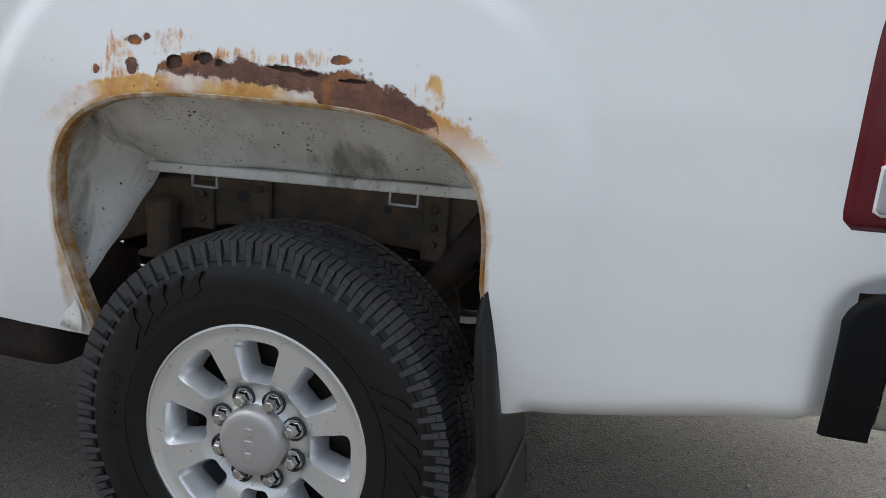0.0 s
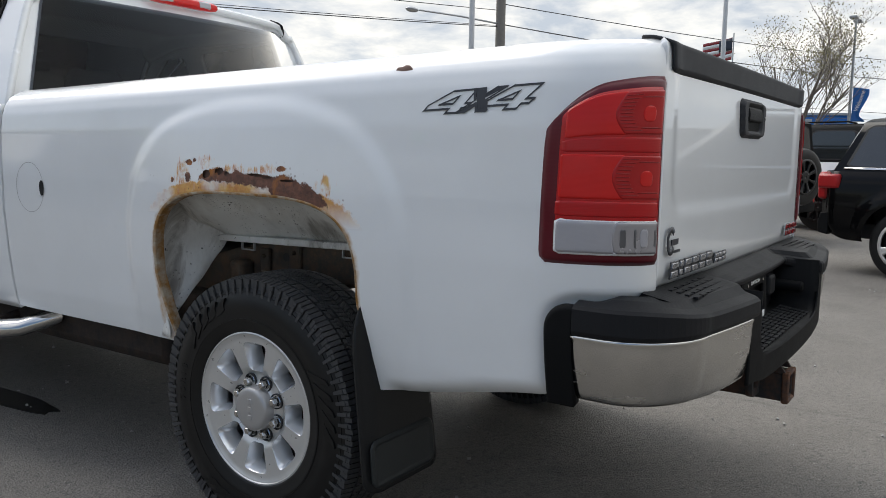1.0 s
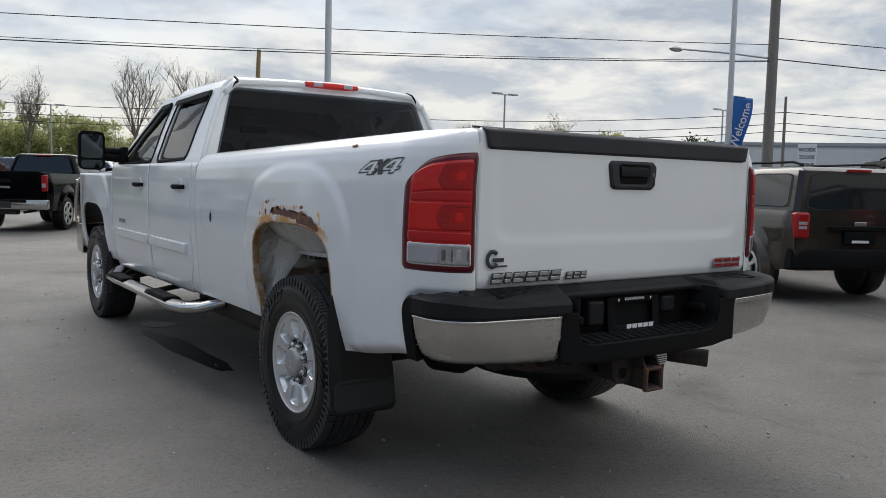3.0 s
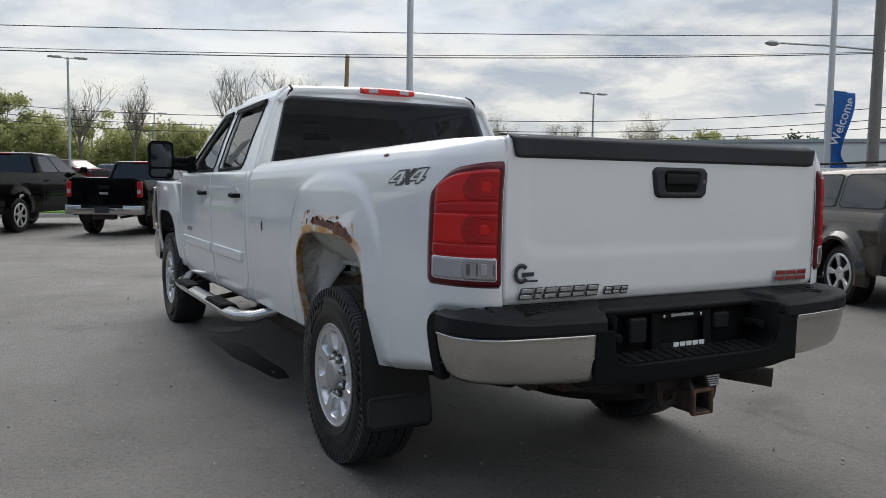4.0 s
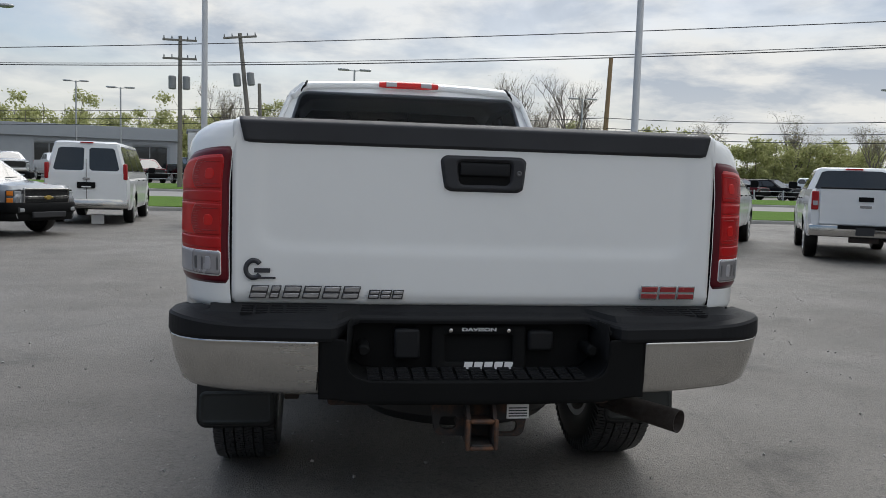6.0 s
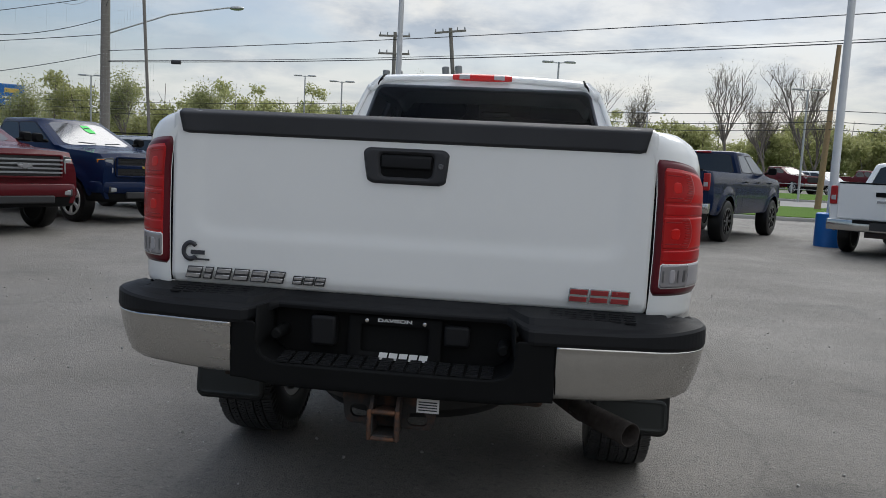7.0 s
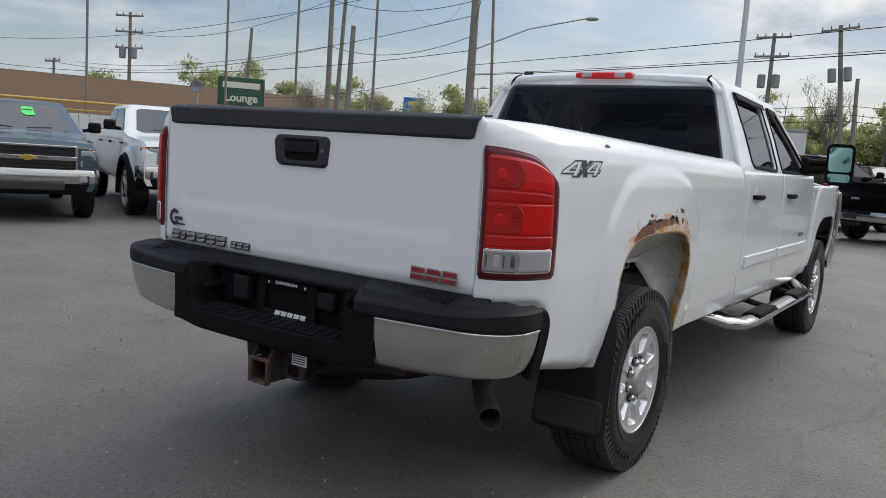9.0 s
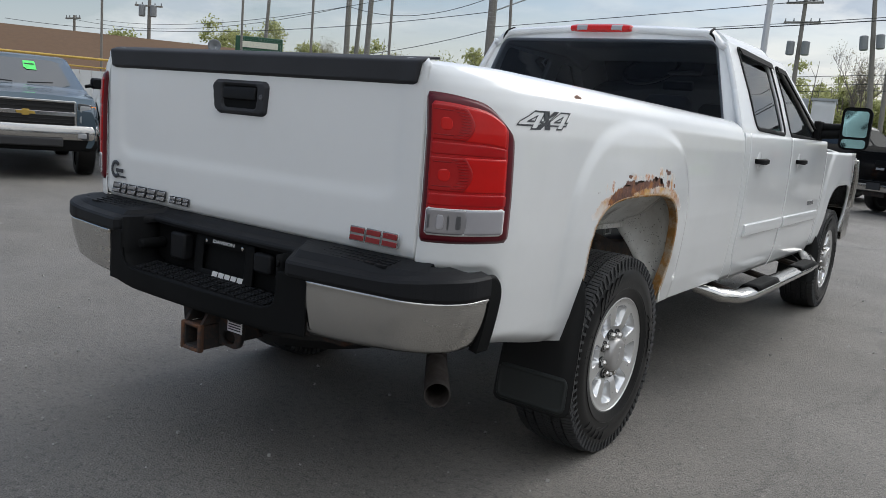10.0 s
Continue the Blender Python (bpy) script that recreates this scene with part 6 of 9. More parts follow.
def build_bed_and_chassis():
    part("bed_floor", boxed((0, 0.12, 0.955), (1.42, 2.55, 0.03)), M_WHITE, TRUCK, "white cargo bed floor", bevel=0.01)
    for sx in (-1, 1):
        part("bed_inner_wall", boxed((sx * 0.845, 0.12, 1.25), (0.02, 2.55, 0.34)), M_WHITE, TRUCK, bevel=0.006)
    part("bed_front_wall", boxed((0, 1.39, 1.15), (1.72, 0.02, 0.50)), M_WHITE, TRUCK, bevel=0.006)
    chassis = new("chassis"); chassis.parent = TRUCK
    tagged(chassis, "dirty underbody with tank and cross members")
    for sx in (-1, 1):
        part("side_member", boxed((sx * 0.45, 3.2, 0.58), (0.10, 3.8, 0.17)), M_UNDER, chassis, bevel=0.02)
    for y in (0.7, 1.5, 2.4, 3.3):
        part("cross_member", boxed((0, y, 0.60), (0.79, 0.10, 0.10)), M_UNDER, chassis, bevel=0.02)
    part("fuel_tank", boxed((-0.68, 1.2, 0.53), (0.34, 1.25, 0.26)), M_UNDER, chassis, "dark fuel tank", bevel=0.05)
    part("silencer", boxed((0.22, 1.95, 0.50), (0.3, 0.8, 0.18)), M_UNDER, chassis, "dull exhaust silencer", bevel=0.06)
    bm = bmesh.new()
    tube(bm, [(-0.75, 0, 0.405), (0.75, 0, 0.405)], 0.055, 14)
    rings = [[(x, r * math.cos(a), 0.405 + r * math.sin(a)) for a in [k * math.pi / 8 for k in range(16)]] for x, r in ((-0.22, 0.06), (-0.16, 0.13), (0, 0.17), (0.16, 0.13), (0.22, 0.06))]
    loft(bm, rings)
    part("axle", bm, M_UNDER, TRUCK, "rear axle with its differential")
    bm = bmesh.new()
    tube(bm, [(-0.75, 4.262, 0.405), (0.75, 4.262, 0.405)], 0.05, 12)
    part("front_axle", bm, M_UNDER, TRUCK)
    bm = lathe([(0.42, 0.06), (0.42, 0.36), (0.46, 0.40), (0.60, 0.40), (0.64, 0.36), (0.64, 0.06)], 40, "z")
    bmesh.ops.translate(bm, vec=(0, -0.72, 0.02), verts=bm.verts[:])
    part("spare_tyre", bm, M_RUBBER, TRUCK, "spare tyre slung under the bed")
    for sx in (-1, 1):
        rb = new("running_board"); rb.parent = TRUCK
        tagged(rb, "oval chrome running board with black step pads")
        bm = bmesh.new()
        pts = [(sx * 0.86, 3.55, 0.53), (sx * 0.97, 3.47, 0.49), (sx * 1.04, 3.32, 0.465), (sx * 1.045, 3.1, 0.46), (sx * 1.045, 2.4, 0.46), (sx * 1.045, 1.65, 0.46), (sx * 1.03, 1.48, 0.465), (sx * 0.97, 1.36, 0.48), (sx * 0.84, 1.30, 0.52)]
        rings = []
        for i, p in enumerate(pts):
            d = (Vector(pts[min(i + 1, 8)]) - Vector(pts[max(i - 1, 0)])).normalized()
            sd = d.cross(Vector((0, 0, 1))).normalized()
            rings.append([Vector(p) + sd * 0.062 * math.cos(a) + Vector((0, 0, 0.038 * math.sin(a))) for a in [k * math.pi / 8 for k in range(16)]])
        loft(bm, rings)
        part("tube", bm, M_CHROME, rb, "polished oval tube")
        for y in (3.05, 1.95):
            bm = bmesh.new()
            loft(bm, [[(sx * 1.045 + q, yy, 0.46 + h) for q, h in ((-0.058, 0.018), (-0.04, 0.040), (0.04, 0.040), (0.058, 0.018))] for yy in steps(y - 0.24, y + 0.24, 6)], closed=False)
            part("step_pad", bm, M_BLACKPL, rb, "black step pad", solid=0.006)
        for y in (3.2, 2.35, 1.62):
            bm = bmesh.new()
            tube(bm, [(sx * 1.02, y, 0.455), (sx * 0.75, y, 0.50), (sx * 0.50, y, 0.58)], 0.02, 8)
            part("bracket", bm, M_UNDER, rb)
        build_mud_flap(sx, -0.455)
        build_mud_flap(sx, 3.78, True)


def build_fuel_door():
    bm = bmesh.new()
    cy, cz = 1.205, 1.055
    rings = []
    for r in (0.0965, 0.0945):
        rings.append([bed_point(1.40 - (cy + r * math.cos(a)), cz + r * math.sin(a), -1, 0.0012) for a in [k * math.pi / 20 for k in range(40)]])
    loft(bm, rings, cap=False)
    part("fuel_door_gap", bm, M_SEAM, TRUCK)
    bm = bmesh.new()
    rings = [[bed_point(1.40 - (cy - 0.083 + 0.016 * k * math.cos(a)), cz + 0.03 * k * math.sin(a), -1, 0.002) for a in [q * math.pi / 10 for q in range(20)]] for k in (1.0, 0.02)]
    loft(bm, rings)
    part("fuel_door_notch", bm, M_INTERIOR, TRUCK, "black finger notch of the fuel door")


def build_decal(sx):
    """The slanted block figures on the bed side, drawn as outlines."""
    four = [(0.34, 1.0), (0.86, 1.0), (0.86, 0.40), (1.0, 0.40), (1.0, 0.20), (0.86, 0.20), (0.86, 0.0), (0.58, 0.0), (0.58, 0.20), (0.0, 0.20), (0.0, 0.42)]
    hole = [(0.58, 0.42), (0.58, 0.74), (0.27, 0.42)]
    cross = [(0.0, 1.0), (0.32, 1.0), (0.50, 0.72), (0.68, 1.0), (1.0, 1.0), (0.68, 0.5), (1.0, 0.0), (0.68, 0.0), (0.50, 0.28), (0.32, 0.0), (0.0, 0.0), (0.32, 0.5)]
    s0, z0, w, h = 1.40 + 0.655, 1.301, 0.295, 0.050
    bm = bmesh.new()
    def at(x, y, out):
        q = x * w + 0.055 * (y - 0.2) * (1 if sx < 0 else 1)
        s = s0 + q if sx < 0 else s0 + w + 0.035 - q
        return bed_point(s, z0 + y * h + 0.014 * x * 0.6, sx, out)
    def stroke(poly, x0, x1, wd=0.0024):
        pts = [(x0 + p[0] * (x1 - x0), p[1]) for p in poly]
        n = len(pts)
        for i in range(n):
            a, b = Vector(pts[i]), Vector(pts[(i + 1) % n])
            d = Vector(((b.x - a.x) * w, (b.y - a.y) * h)).normalized()
            ox, oy = -d.y * wd / w, d.x * wd / h
            ex, ey = d.x * wd / w, d.y * wd / h
            m = 4
            for k in range(m):
                p = a.lerp(b, k / m) - (Vector((ex, ey)) if k == 0 else Vector((0, 0)))
                q = a.lerp(b, (k + 1) / m) + (Vector((ex, ey)) if k == m - 1 else Vector((0, 0)))
                bm.faces.new([bm.verts.new(at(u, v, 0.0016 + 0.0002 * (i % 3))) for u, v in ((p.x - ox, p.y - oy), (q.x - ox, q.y - oy), (q.x + ox, q.y + oy), (p.x + ox, p.y + oy))])
    stroke(four, 0.0, 0.44)
    stroke(hole, 0.0, 0.44)
    stroke(four, 0.58, 1.0)
    stroke(hole, 0.58, 1.0)
    stroke(cross, 0.36, 0.66)
    fill = [[at(0.36 + 0.30 * u, v, 0.0012) for u, v in poly] for poly in ([(0.04, 0.97), (0.30, 0.97), (0.96, 0.03), (0.70, 0.03)], [(0.70, 0.97), (0.96, 0.97), (0.56, 0.55), (0.42, 0.65)], [(0.04, 0.03), (0.30, 0.03), (0.58, 0.35), (0.44, 0.45)])]
    for poly in fill:
        bm.faces.new([bm.verts.new(p) for p in poly])
    part("figure_decal", bm, M_DECAL, TRUCK, "grey outline figures reading 4x4", flat=True, solid=0.0006)


for side in (-1, 1):
    build_bed_side(side)
    build_wheel_well(side)
    build_tail_light(side)
    build_decal(side)
build_tailgate()
build_bumper()
build_hitch()
build_exhaust()
build_cab()
build_bed_and_chassis()
build_fuel_door()
build_wheels()

# ---- the other vehicles on the lot ----
WHEEL_MESH = {}


def small_wheel(parent, R, W, m, style):
    """A wheel with its outer face towards -x; its meshes are shared by all vehicles."""
    w = new("wheel"); w.parent = parent
    w.matrix_basis = m
    key = (R, W, style)
    if key not in WHEEL_MESH:
        ro = R * (0.68 if style != "black" else 0.62)
        t = part("tyre", lathe([(W * 0.45, ro), (W * 0.5, R * 0.86), (W * 0.42, R * 0.97), (W * 0.25, R), (-W * 0.25, R), (-W * 0.42, R * 0.97), (-W * 0.5, R * 0.86), (-W * 0.46, ro)], 40, "x", False), M_RUBBER, w)
        n = {"five": 5, "six": 6, "black": 8}[style]
        def win(a, r):
            q = math.pi / n
            ang = (a + q) % (2 * q) - q
            dx, dr = r * q * 0.70 - abs(ang) * r, min(r - ro * 0.34, ro * 0.90 - r)
            return -min(dx, dr)
        dep = lambda r: -W * (0.40 + 0.05 * (r / ro) ** 2)
        bm = sheet(lambda a, r: (dep(r), r * math.sin(a), r * math.cos(a)), steps(0, 2 * math.pi, 60), steps(0.004, ro * 1.02, 9), win)
        bmesh.ops.remove_doubles(bm, verts=bm.verts[:], dist=0.0004)
        rim = part("rim", bm, M_DARKRIM if style == "black" else M_ALLOY, w, solid=0.03)
        d = part("brake_disc", lathe([(-W * 0.1, 0.01), (-W * 0.1, ro * 0.97), (W * 0.4, ro * 0.97)], 24, "x", True), M_INTERIOR, w)
        WHEEL_MESH[key] = (t, rim, d)
    else:
        for ob, nm in zip(WHEEL_MESH[key], ("tyre", "rim", "brake_disc")):
            o = same_mesh(ob, nm, w, Matrix.Identity(4))
            if nm == "rim":
                mod = o.modifiers.new("thickness", "SOLIDIFY")
                mod.thickness, mod.offset = 0.03, 0.0
    return w


M_DARKRIM = plain("black_alloy", (0.02, 0.02, 0.02), 0.3, 0.5)
M_GRILLE = plain("grille_black", (0.010, 0.010, 0.011), 0.45)
M_HEADLAMP = lens_material("headlamp_lens", (0.34, 0.35, 0.36), 60, 0.08)
M_GOLDMARK = plain("gold_mark", (0.50, 0.34, 0.08), 0.3, 0.6)
M_GREENTAG = plain("green_paper", (0.12, 0.75, 0.16), 0.7, vary=0.03)
M_AMBER = lens_material("amber_lens", (0.75, 0.22, 0.02), 60)
M_CARGLASS = plain("car_window_glass", (0.016, 0.019, 0.020), 0.03, 0.0, coat=0.5, vary=0.2, spec=0.5)


def quad_on(face, u0, u1, v0, v1, off, r=0.12, n=14):
    """A rounded pane on a four-cornered face (corners: low left, low right, high right, high left), standing off it."""
    a, b, c, d = [Vector(p) for p in face]
    nrm = (b - a).cross(d - a).normalized()
    def f(u, v):
        p = a.lerp(b, u).lerp(d.lerp(c, u), v)
        return p + nrm * off
    return sheet(f, steps(u0, u1, n), steps(v0, v1, n), inside([(u0, v0), (u1, v0), (u1, v1), (u0, v1)], min(u1 - u0, v1 - v0) * r))


def vehicle(name, label, category, paint, m, kind="pickup", WB=3.7, RO=1.15, FO=0.95, W=0.98, belt=1.38, roof=1.90, R=0.40, wheel="six", lift=0.0, trim=None, bumper=None, cab=None, hood=1.32, sticker=False, flares=False, detail=1, group="parked vehicles", top=None, spare=False, glass=None, face="band"):
    v = thing(name, label, category, m, group)
    trim = trim or M_BLACKPL
    bumper = bumper or M_CHROME
    glass = glass or M_CARGLASS
    z0 = 0.46 + lift if kind == "pickup" else 0.36 + lift
    y0, y1 = -RO, WB + FO
    if cab is None:
        cab = {"pickup": (WB * 0.27, WB * 0.30, WB * 0.62, WB * 0.86), "suv": (-RO + 0.10, -RO + 0.32, WB * 0.62, WB * 0.92), "van": (-RO + 0.03, -RO + 0.14, WB * 0.78, WB * 1.05), "boxy": (-RO + 0.02, -RO + 0.06, WB * 0.66, WB * 0.78)}[kind]
    belt, roof, hood = belt + lift, roof + lift, hood + lift
    def ztop(y):
        if y < cab[0] and kind == "pickup":
            return belt + 0.02
        if y < cab[3]:
            return belt
        t = (y - cab[3]) / (y1 - cab[3])
        return belt + (hood - belt) * smooth(t * 4) - 0.10 * max(0.0, t - 0.2) ** 1.5 - 0.16 * smooth((t - 0.9) / 0.1)
    def wid(y):
        e = min(y - y0, y1 - y)
        k = 0.055 if kind in ("pickup", "boxy", "van") else 0.11
        f = 0.30 if y > WB else 0.18
        return W - k * (1 - smooth(e / f)) - 0.03 * smooth((y - WB) / FO)
    prof = [(0.0, 0.93), (0.12, 0.975), (0.45, 1.0), (0.72, 0.99), (0.90, 0.965), (1.0, 0.93)]
    RA = R * 1.20
    def arch(y, z):
        return min(math.hypot((y - yc), (z - R) * (1.0 if z > R else 0.25)) - RA for yc in (0.0, WB))
    def f(y, t):
        zb, zt, w = z0 + 0.10 * smooth((y0 + 0.35 - y) / 0.35), ztop(y), wid(y)
        if t <= 1 or t >= 2:
            q = t if t <= 1 else 3 - t
            z = zb + (zt - zb) * q
            fl = 0.030 * smooth((RA * 1.35 - min(math.hypot(y, z - R), math.hypot(y - WB, z - R))) / (RA * 0.2)) if z < zt - 0.05 else 0.0
            x = w * lerp(prof, q) + fl
            return (-x if t <= 1 else x, y, z)
        q = t - 1.5
        return (2 * q * w * 0.93, y, zt + 0.035 * (1 - (2 * q) ** 2))
    ny = 84 if detail else 40
    ys = steps(y0, y1, ny)
    ts = steps(0, 1, 16 if detail else 8) + steps(1, 2, 6)[1:] + steps(2, 3, 16 if detail else 8)[1:]
    def keep(y, t):
        if 1 <= t <= 2:
            return 1.0
        p = f(y, t)
        return arch(p[1], p[2])
    bm = sheet(f, ys, ts, keep)
    for y in (y0, y1):
        ring = [f(y, t) for t in ts]
        bm.faces.new([bm.verts.new(p) for p in ring])
    bmesh.ops.remove_doubles(bm, verts=bm.verts[:], dist=0.0005)
    body = part("body", bm, paint, v)
    # floor and inner arches
    bm = boxed((0, (y0 + y1) / 2, z0 + 0.10), (2 * W * 0.78, y1 - y0 - 0.3, 0.16))
    box(bm, (0, 0, z0 + 0.25), (2 * W * 0.68, RA * 2.2, 0.5))
    box(bm, (0, WB, z0 + 0.25), (2 * W * 0.68, RA * 2.2, 0.5))
    part("underbody", bm, M_INTERIOR, v)
    # greenhouse
    c0, c1, c2, c3 = cab
    wb, wt = W * 0.925, W * (0.74 if kind != "boxy" else 0.84)
    def ringat(t):
        ya, yb = c0 + (c1 - c0) * t, c3 + (c2 - c3) * t
        w = wb + (wt - wb) * t
        z = belt + (roof - 0.06 - belt) * t
        pts = [(-w, ya + 0.05), (-w + 0.06, ya), (w - 0.06, ya), (w, ya + 0.05), (w, yb - 0.08), (w - 0.10, yb), (-w + 0.10, yb), (-w, yb - 0.08)]
        return [(x, y, z) for x, y in pts]
    bm = bmesh.new()
    rings = [ringat(t) for t in steps(0, 1, 4)]
    last = rings[-1]
    cy = (c1 + c2) / 2
    for k, dz in ((0.96, 0.030), (0.86, 0.050), (0.45, 0.062)):
        rings.append([(x * k, cy + (y - cy) * k, roof - 0.06 + dz) for x, y, z in last])
    loft(bm, rings)
    gh = part("cabin", bm, top or paint, v)
    lo, hi = ringat(0.0), ringat(1.0)
    rear = (lo[1], lo[2], hi[2], hi[1])
    fore = (lo[5], lo[6], hi[6], hi[5])
    left = (lo[7], lo[0], hi[0], hi[7])
    right = (lo[3], lo[4], hi[4], hi[3])
    off = 0.006
    nn = 12 if detail else 4
    if kind == "van":
        for a, b in ((0.05, 0.46), (0.54, 0.95)):
            part("rear_window", quad_on(rear, a, b, 0.08, 0.84, off, 0.1, nn), glass, gh)
    else:
        part("rear_window", quad_on(rear, 0.06, 0.94, 0.06, 0.93, off, 0.12, nn), glass, gh)
        if detail:
            part("window_seal", quad_on(rear, 0.045, 0.955, 0.035, 0.955, off * 0.5, 0.12, nn), M_INTERIOR, gh)
    part("windscreen", quad_on(fore, 0.05, 0.95, 0.04, 0.95, off, 0.08, nn), glass, gh)
    cuts = {"pickup": [(0.05, 0.46), (0.50, 0.95)], "suv": [(0.04, 0.27), (0.30, 0.60), (0.63, 0.96)], "van": [(0.04, 0.32), (0.35, 0.66), (0.69, 0.96)], "boxy": [(0.04, 0.34), (0.38, 0.66), (0.70, 0.97)]}[kind]
    for a, b in cuts:
        part("side_window", quad_on(right, a, b, 0.10, 0.90, off, 0.15, nn), glass, gh)
        part("side_window", quad_on(left, 1 - b, 1 - a, 0.10, 0.90, off, 0.15, nn), glass, gh)
        if detail:
            part("window_seal", quad_on(right, a - 0.012, b + 0.012, 0.07, 0.93, off * 0.5, 0.15, nn), M_INTERIOR, gh)
            part("window_seal", quad_on(left, 1 - b - 0.012, 1 - a + 0.012, 0.07, 0.93, off * 0.5, 0.15, nn), M_INTERIOR, gh)
    if detail and kind == "suv":
        for pane, a, b in ((right, 0.03, 0.97), (left, 0.03, 0.97)):
            part("window_trim", quad_on(pane, a, b, 0.035, 0.075, 0.012, 0.3, nn), M_CHROME, gh, "bright strip below the side windows", solid=0.008)
    # doors as gaps and handles
    if detail:
        for sx in (-1, 1):
            for yy in ([c0 + 0.08, (c0 + c3) / 2, c3 - 0.05] if kind == "pickup" else [WB * 0.22, WB * 0.56, WB * 0.90]):
                bm = bmesh.new()
                loft(bm, [[(sx * (W * lerp(prof, q) + 0.002), yy + dy, z0 + (belt - z0) * q) for dy in (-0.005, 0.005)] for q in steps(0.12, 0.96, 6)], closed=False)
                part("door_gap", bm, M_INTERIOR, body)
                part("door_handle", boxed((sx * (W + 0.008), yy + 0.16, belt - 0.17), (0.03, 0.16, 0.03)), M_CHROME if trim == M_CHROME else trim, body, bevel=0.008)
            bm = bmesh.new()
            rings = [[(sx * (W + 0.13 + q[0]), c3 - 0.28 + dy, belt + 0.12 + q[1]) for q in rounded(0.20 * k, 0.17 * k, 0.04, 3)] for dy, k in ((-0.03, 0.95), (0.0, 1.0), (0.08, 0.7))]
            loft(bm, rings)
            tube(bm, [(sx * (W - 0.05), c3 - 0.25, belt + 0.06), (sx * (W + 0.10), c3 - 0.26, belt + 0.09)], 0.03, 6)
            part("mirror", bm, trim, v)
            if flares:
                for yc in (0.0, WB):
                    bm = bmesh.new()
                    loft(bm, [[(sx * (W + dx), yc + (RA + dr) * math.cos(a), R + (RA + dr) * math.sin(a)) for dx, dr in ((-0.05, -0.02), (0.07, -0.01), (0.07, 0.03), (0.0, 0.10), (-0.05, 0.10))] for a in [math.pi * k / 16 for k in range(-1, 18)]])
                    part("wheel_flare", bm, paint if kind == "boxy" and not spare else trim, v)
    # rear end
    yr = y0
    zb = z0 + 0.06
    if kind == "pickup":
        part("tailgate", boxed((0, yr - 0.012, (belt + z0 + 0.22) / 2 + 0.04), (2 * W * 0.80, 0.03, belt - z0 - 0.24)), paint, v, bevel=0.012)
        part("tailgate_handle", boxed((0, yr - 0.032, belt - 0.16), (0.26, 0.02, 0.09)), trim, v, bevel=0.008)
        part("maker_mark", boxed((0, yr - 0.032, belt - 0.30), (0.20, 0.012, 0.05)), M_BADGE, v, bevel=0.005)
        for sx in (-1, 1):
            part("tail_light", boxed((sx * W * 0.885, yr + 0.02, belt - 0.20), (W * 0.13, 0.10, 0.36)), M_REDVEH, v, bevel=0.02)
            if detail:
                part("reversing_lens", boxed((sx * W * 0.88, yr - 0.032, belt - 0.25), (W * 0.085, 0.008, 0.09)), M_CLEAR, v, bevel=0.002)
        bm = bmesh.new()
        loft(bm, [[(x, yr - 0.16 + 0.10 * (abs(x) / W) ** 3 + dy, zb + dz) for dy, dz in ((0.14, 0.0), (0.02, -0.02), (0, 0.08), (0.02, 0.19), (0.15, 0.20))] for x in steps(-W * 0.97, W * 0.97, 14)])
        part("rear_bumper", bm, bumper, v, bevel=0.01)
        part("plate", boxed((0, yr - 0.165, zb + 0.09), (0.32, 0.02, 0.15)), M_INTERIOR, v)
        if detail:
            part("bumper_step", boxed((0, yr - 0.11, zb + 0.165), (0.95, 0.115, 0.07)), M_BLACKPL, v, bevel=0.01)
            part("stop_lamp", boxed((0, c1 + 0.0, roof - 0.045), (0.34, 0.05, 0.035)), M_REDVEH, gh, bevel=0.006)
            part("bed_cap", boxed((0, yr - 0.008, belt + 0.045), (2 * W * 0.80, 0.05, 0.03)), trim, v, bevel=0.008)
        bm = bmesh.new()
        tube(bm, [(0.4, yr - 0.05, z0 - 0.02), (0.4, yr + 0.6, z0)], 0.03, 8)
        box(bm, (0, yr, z0 - 0.02), (0.5, 0.2, 0.10))
        part("tow_bar", bm, M_UNDER, v)
    else:
        for sx in (-1, 1):
            part("tail_light", boxed((sx * W * (0.84 if kind != "van" else 0.90), yr + (0.03 if kind != "van" else 0.045), belt - 0.16 if kind != "van" else belt + 0.04), (W * (0.20 if kind != "van" else 0.10), 0.12, 0.30 if kind != "van" else 0.40)), M_REDVEH, v, bevel=0.03)
        bm = bmesh.new()
        loft(bm, [[(x, yr - 0.07 + 0.10 * (abs(x) / W) ** 3 + dy, zb + dz) for dy, dz in ((0.12, -0.02), (0.0, 0.0), (-0.01, 0.12), (0.02, 0.22), (0.12, 0.23))] for x in steps(-W * 0.96, W * 0.96, 14)])
        part("rear_bumper", bm, trim if kind != "van" else bumper, v, bevel=0.01)
        part("plate", boxed((0, yr - 0.025, belt - 0.30), (0.42, 0.03, 0.15)), trim, v, bevel=0.01)
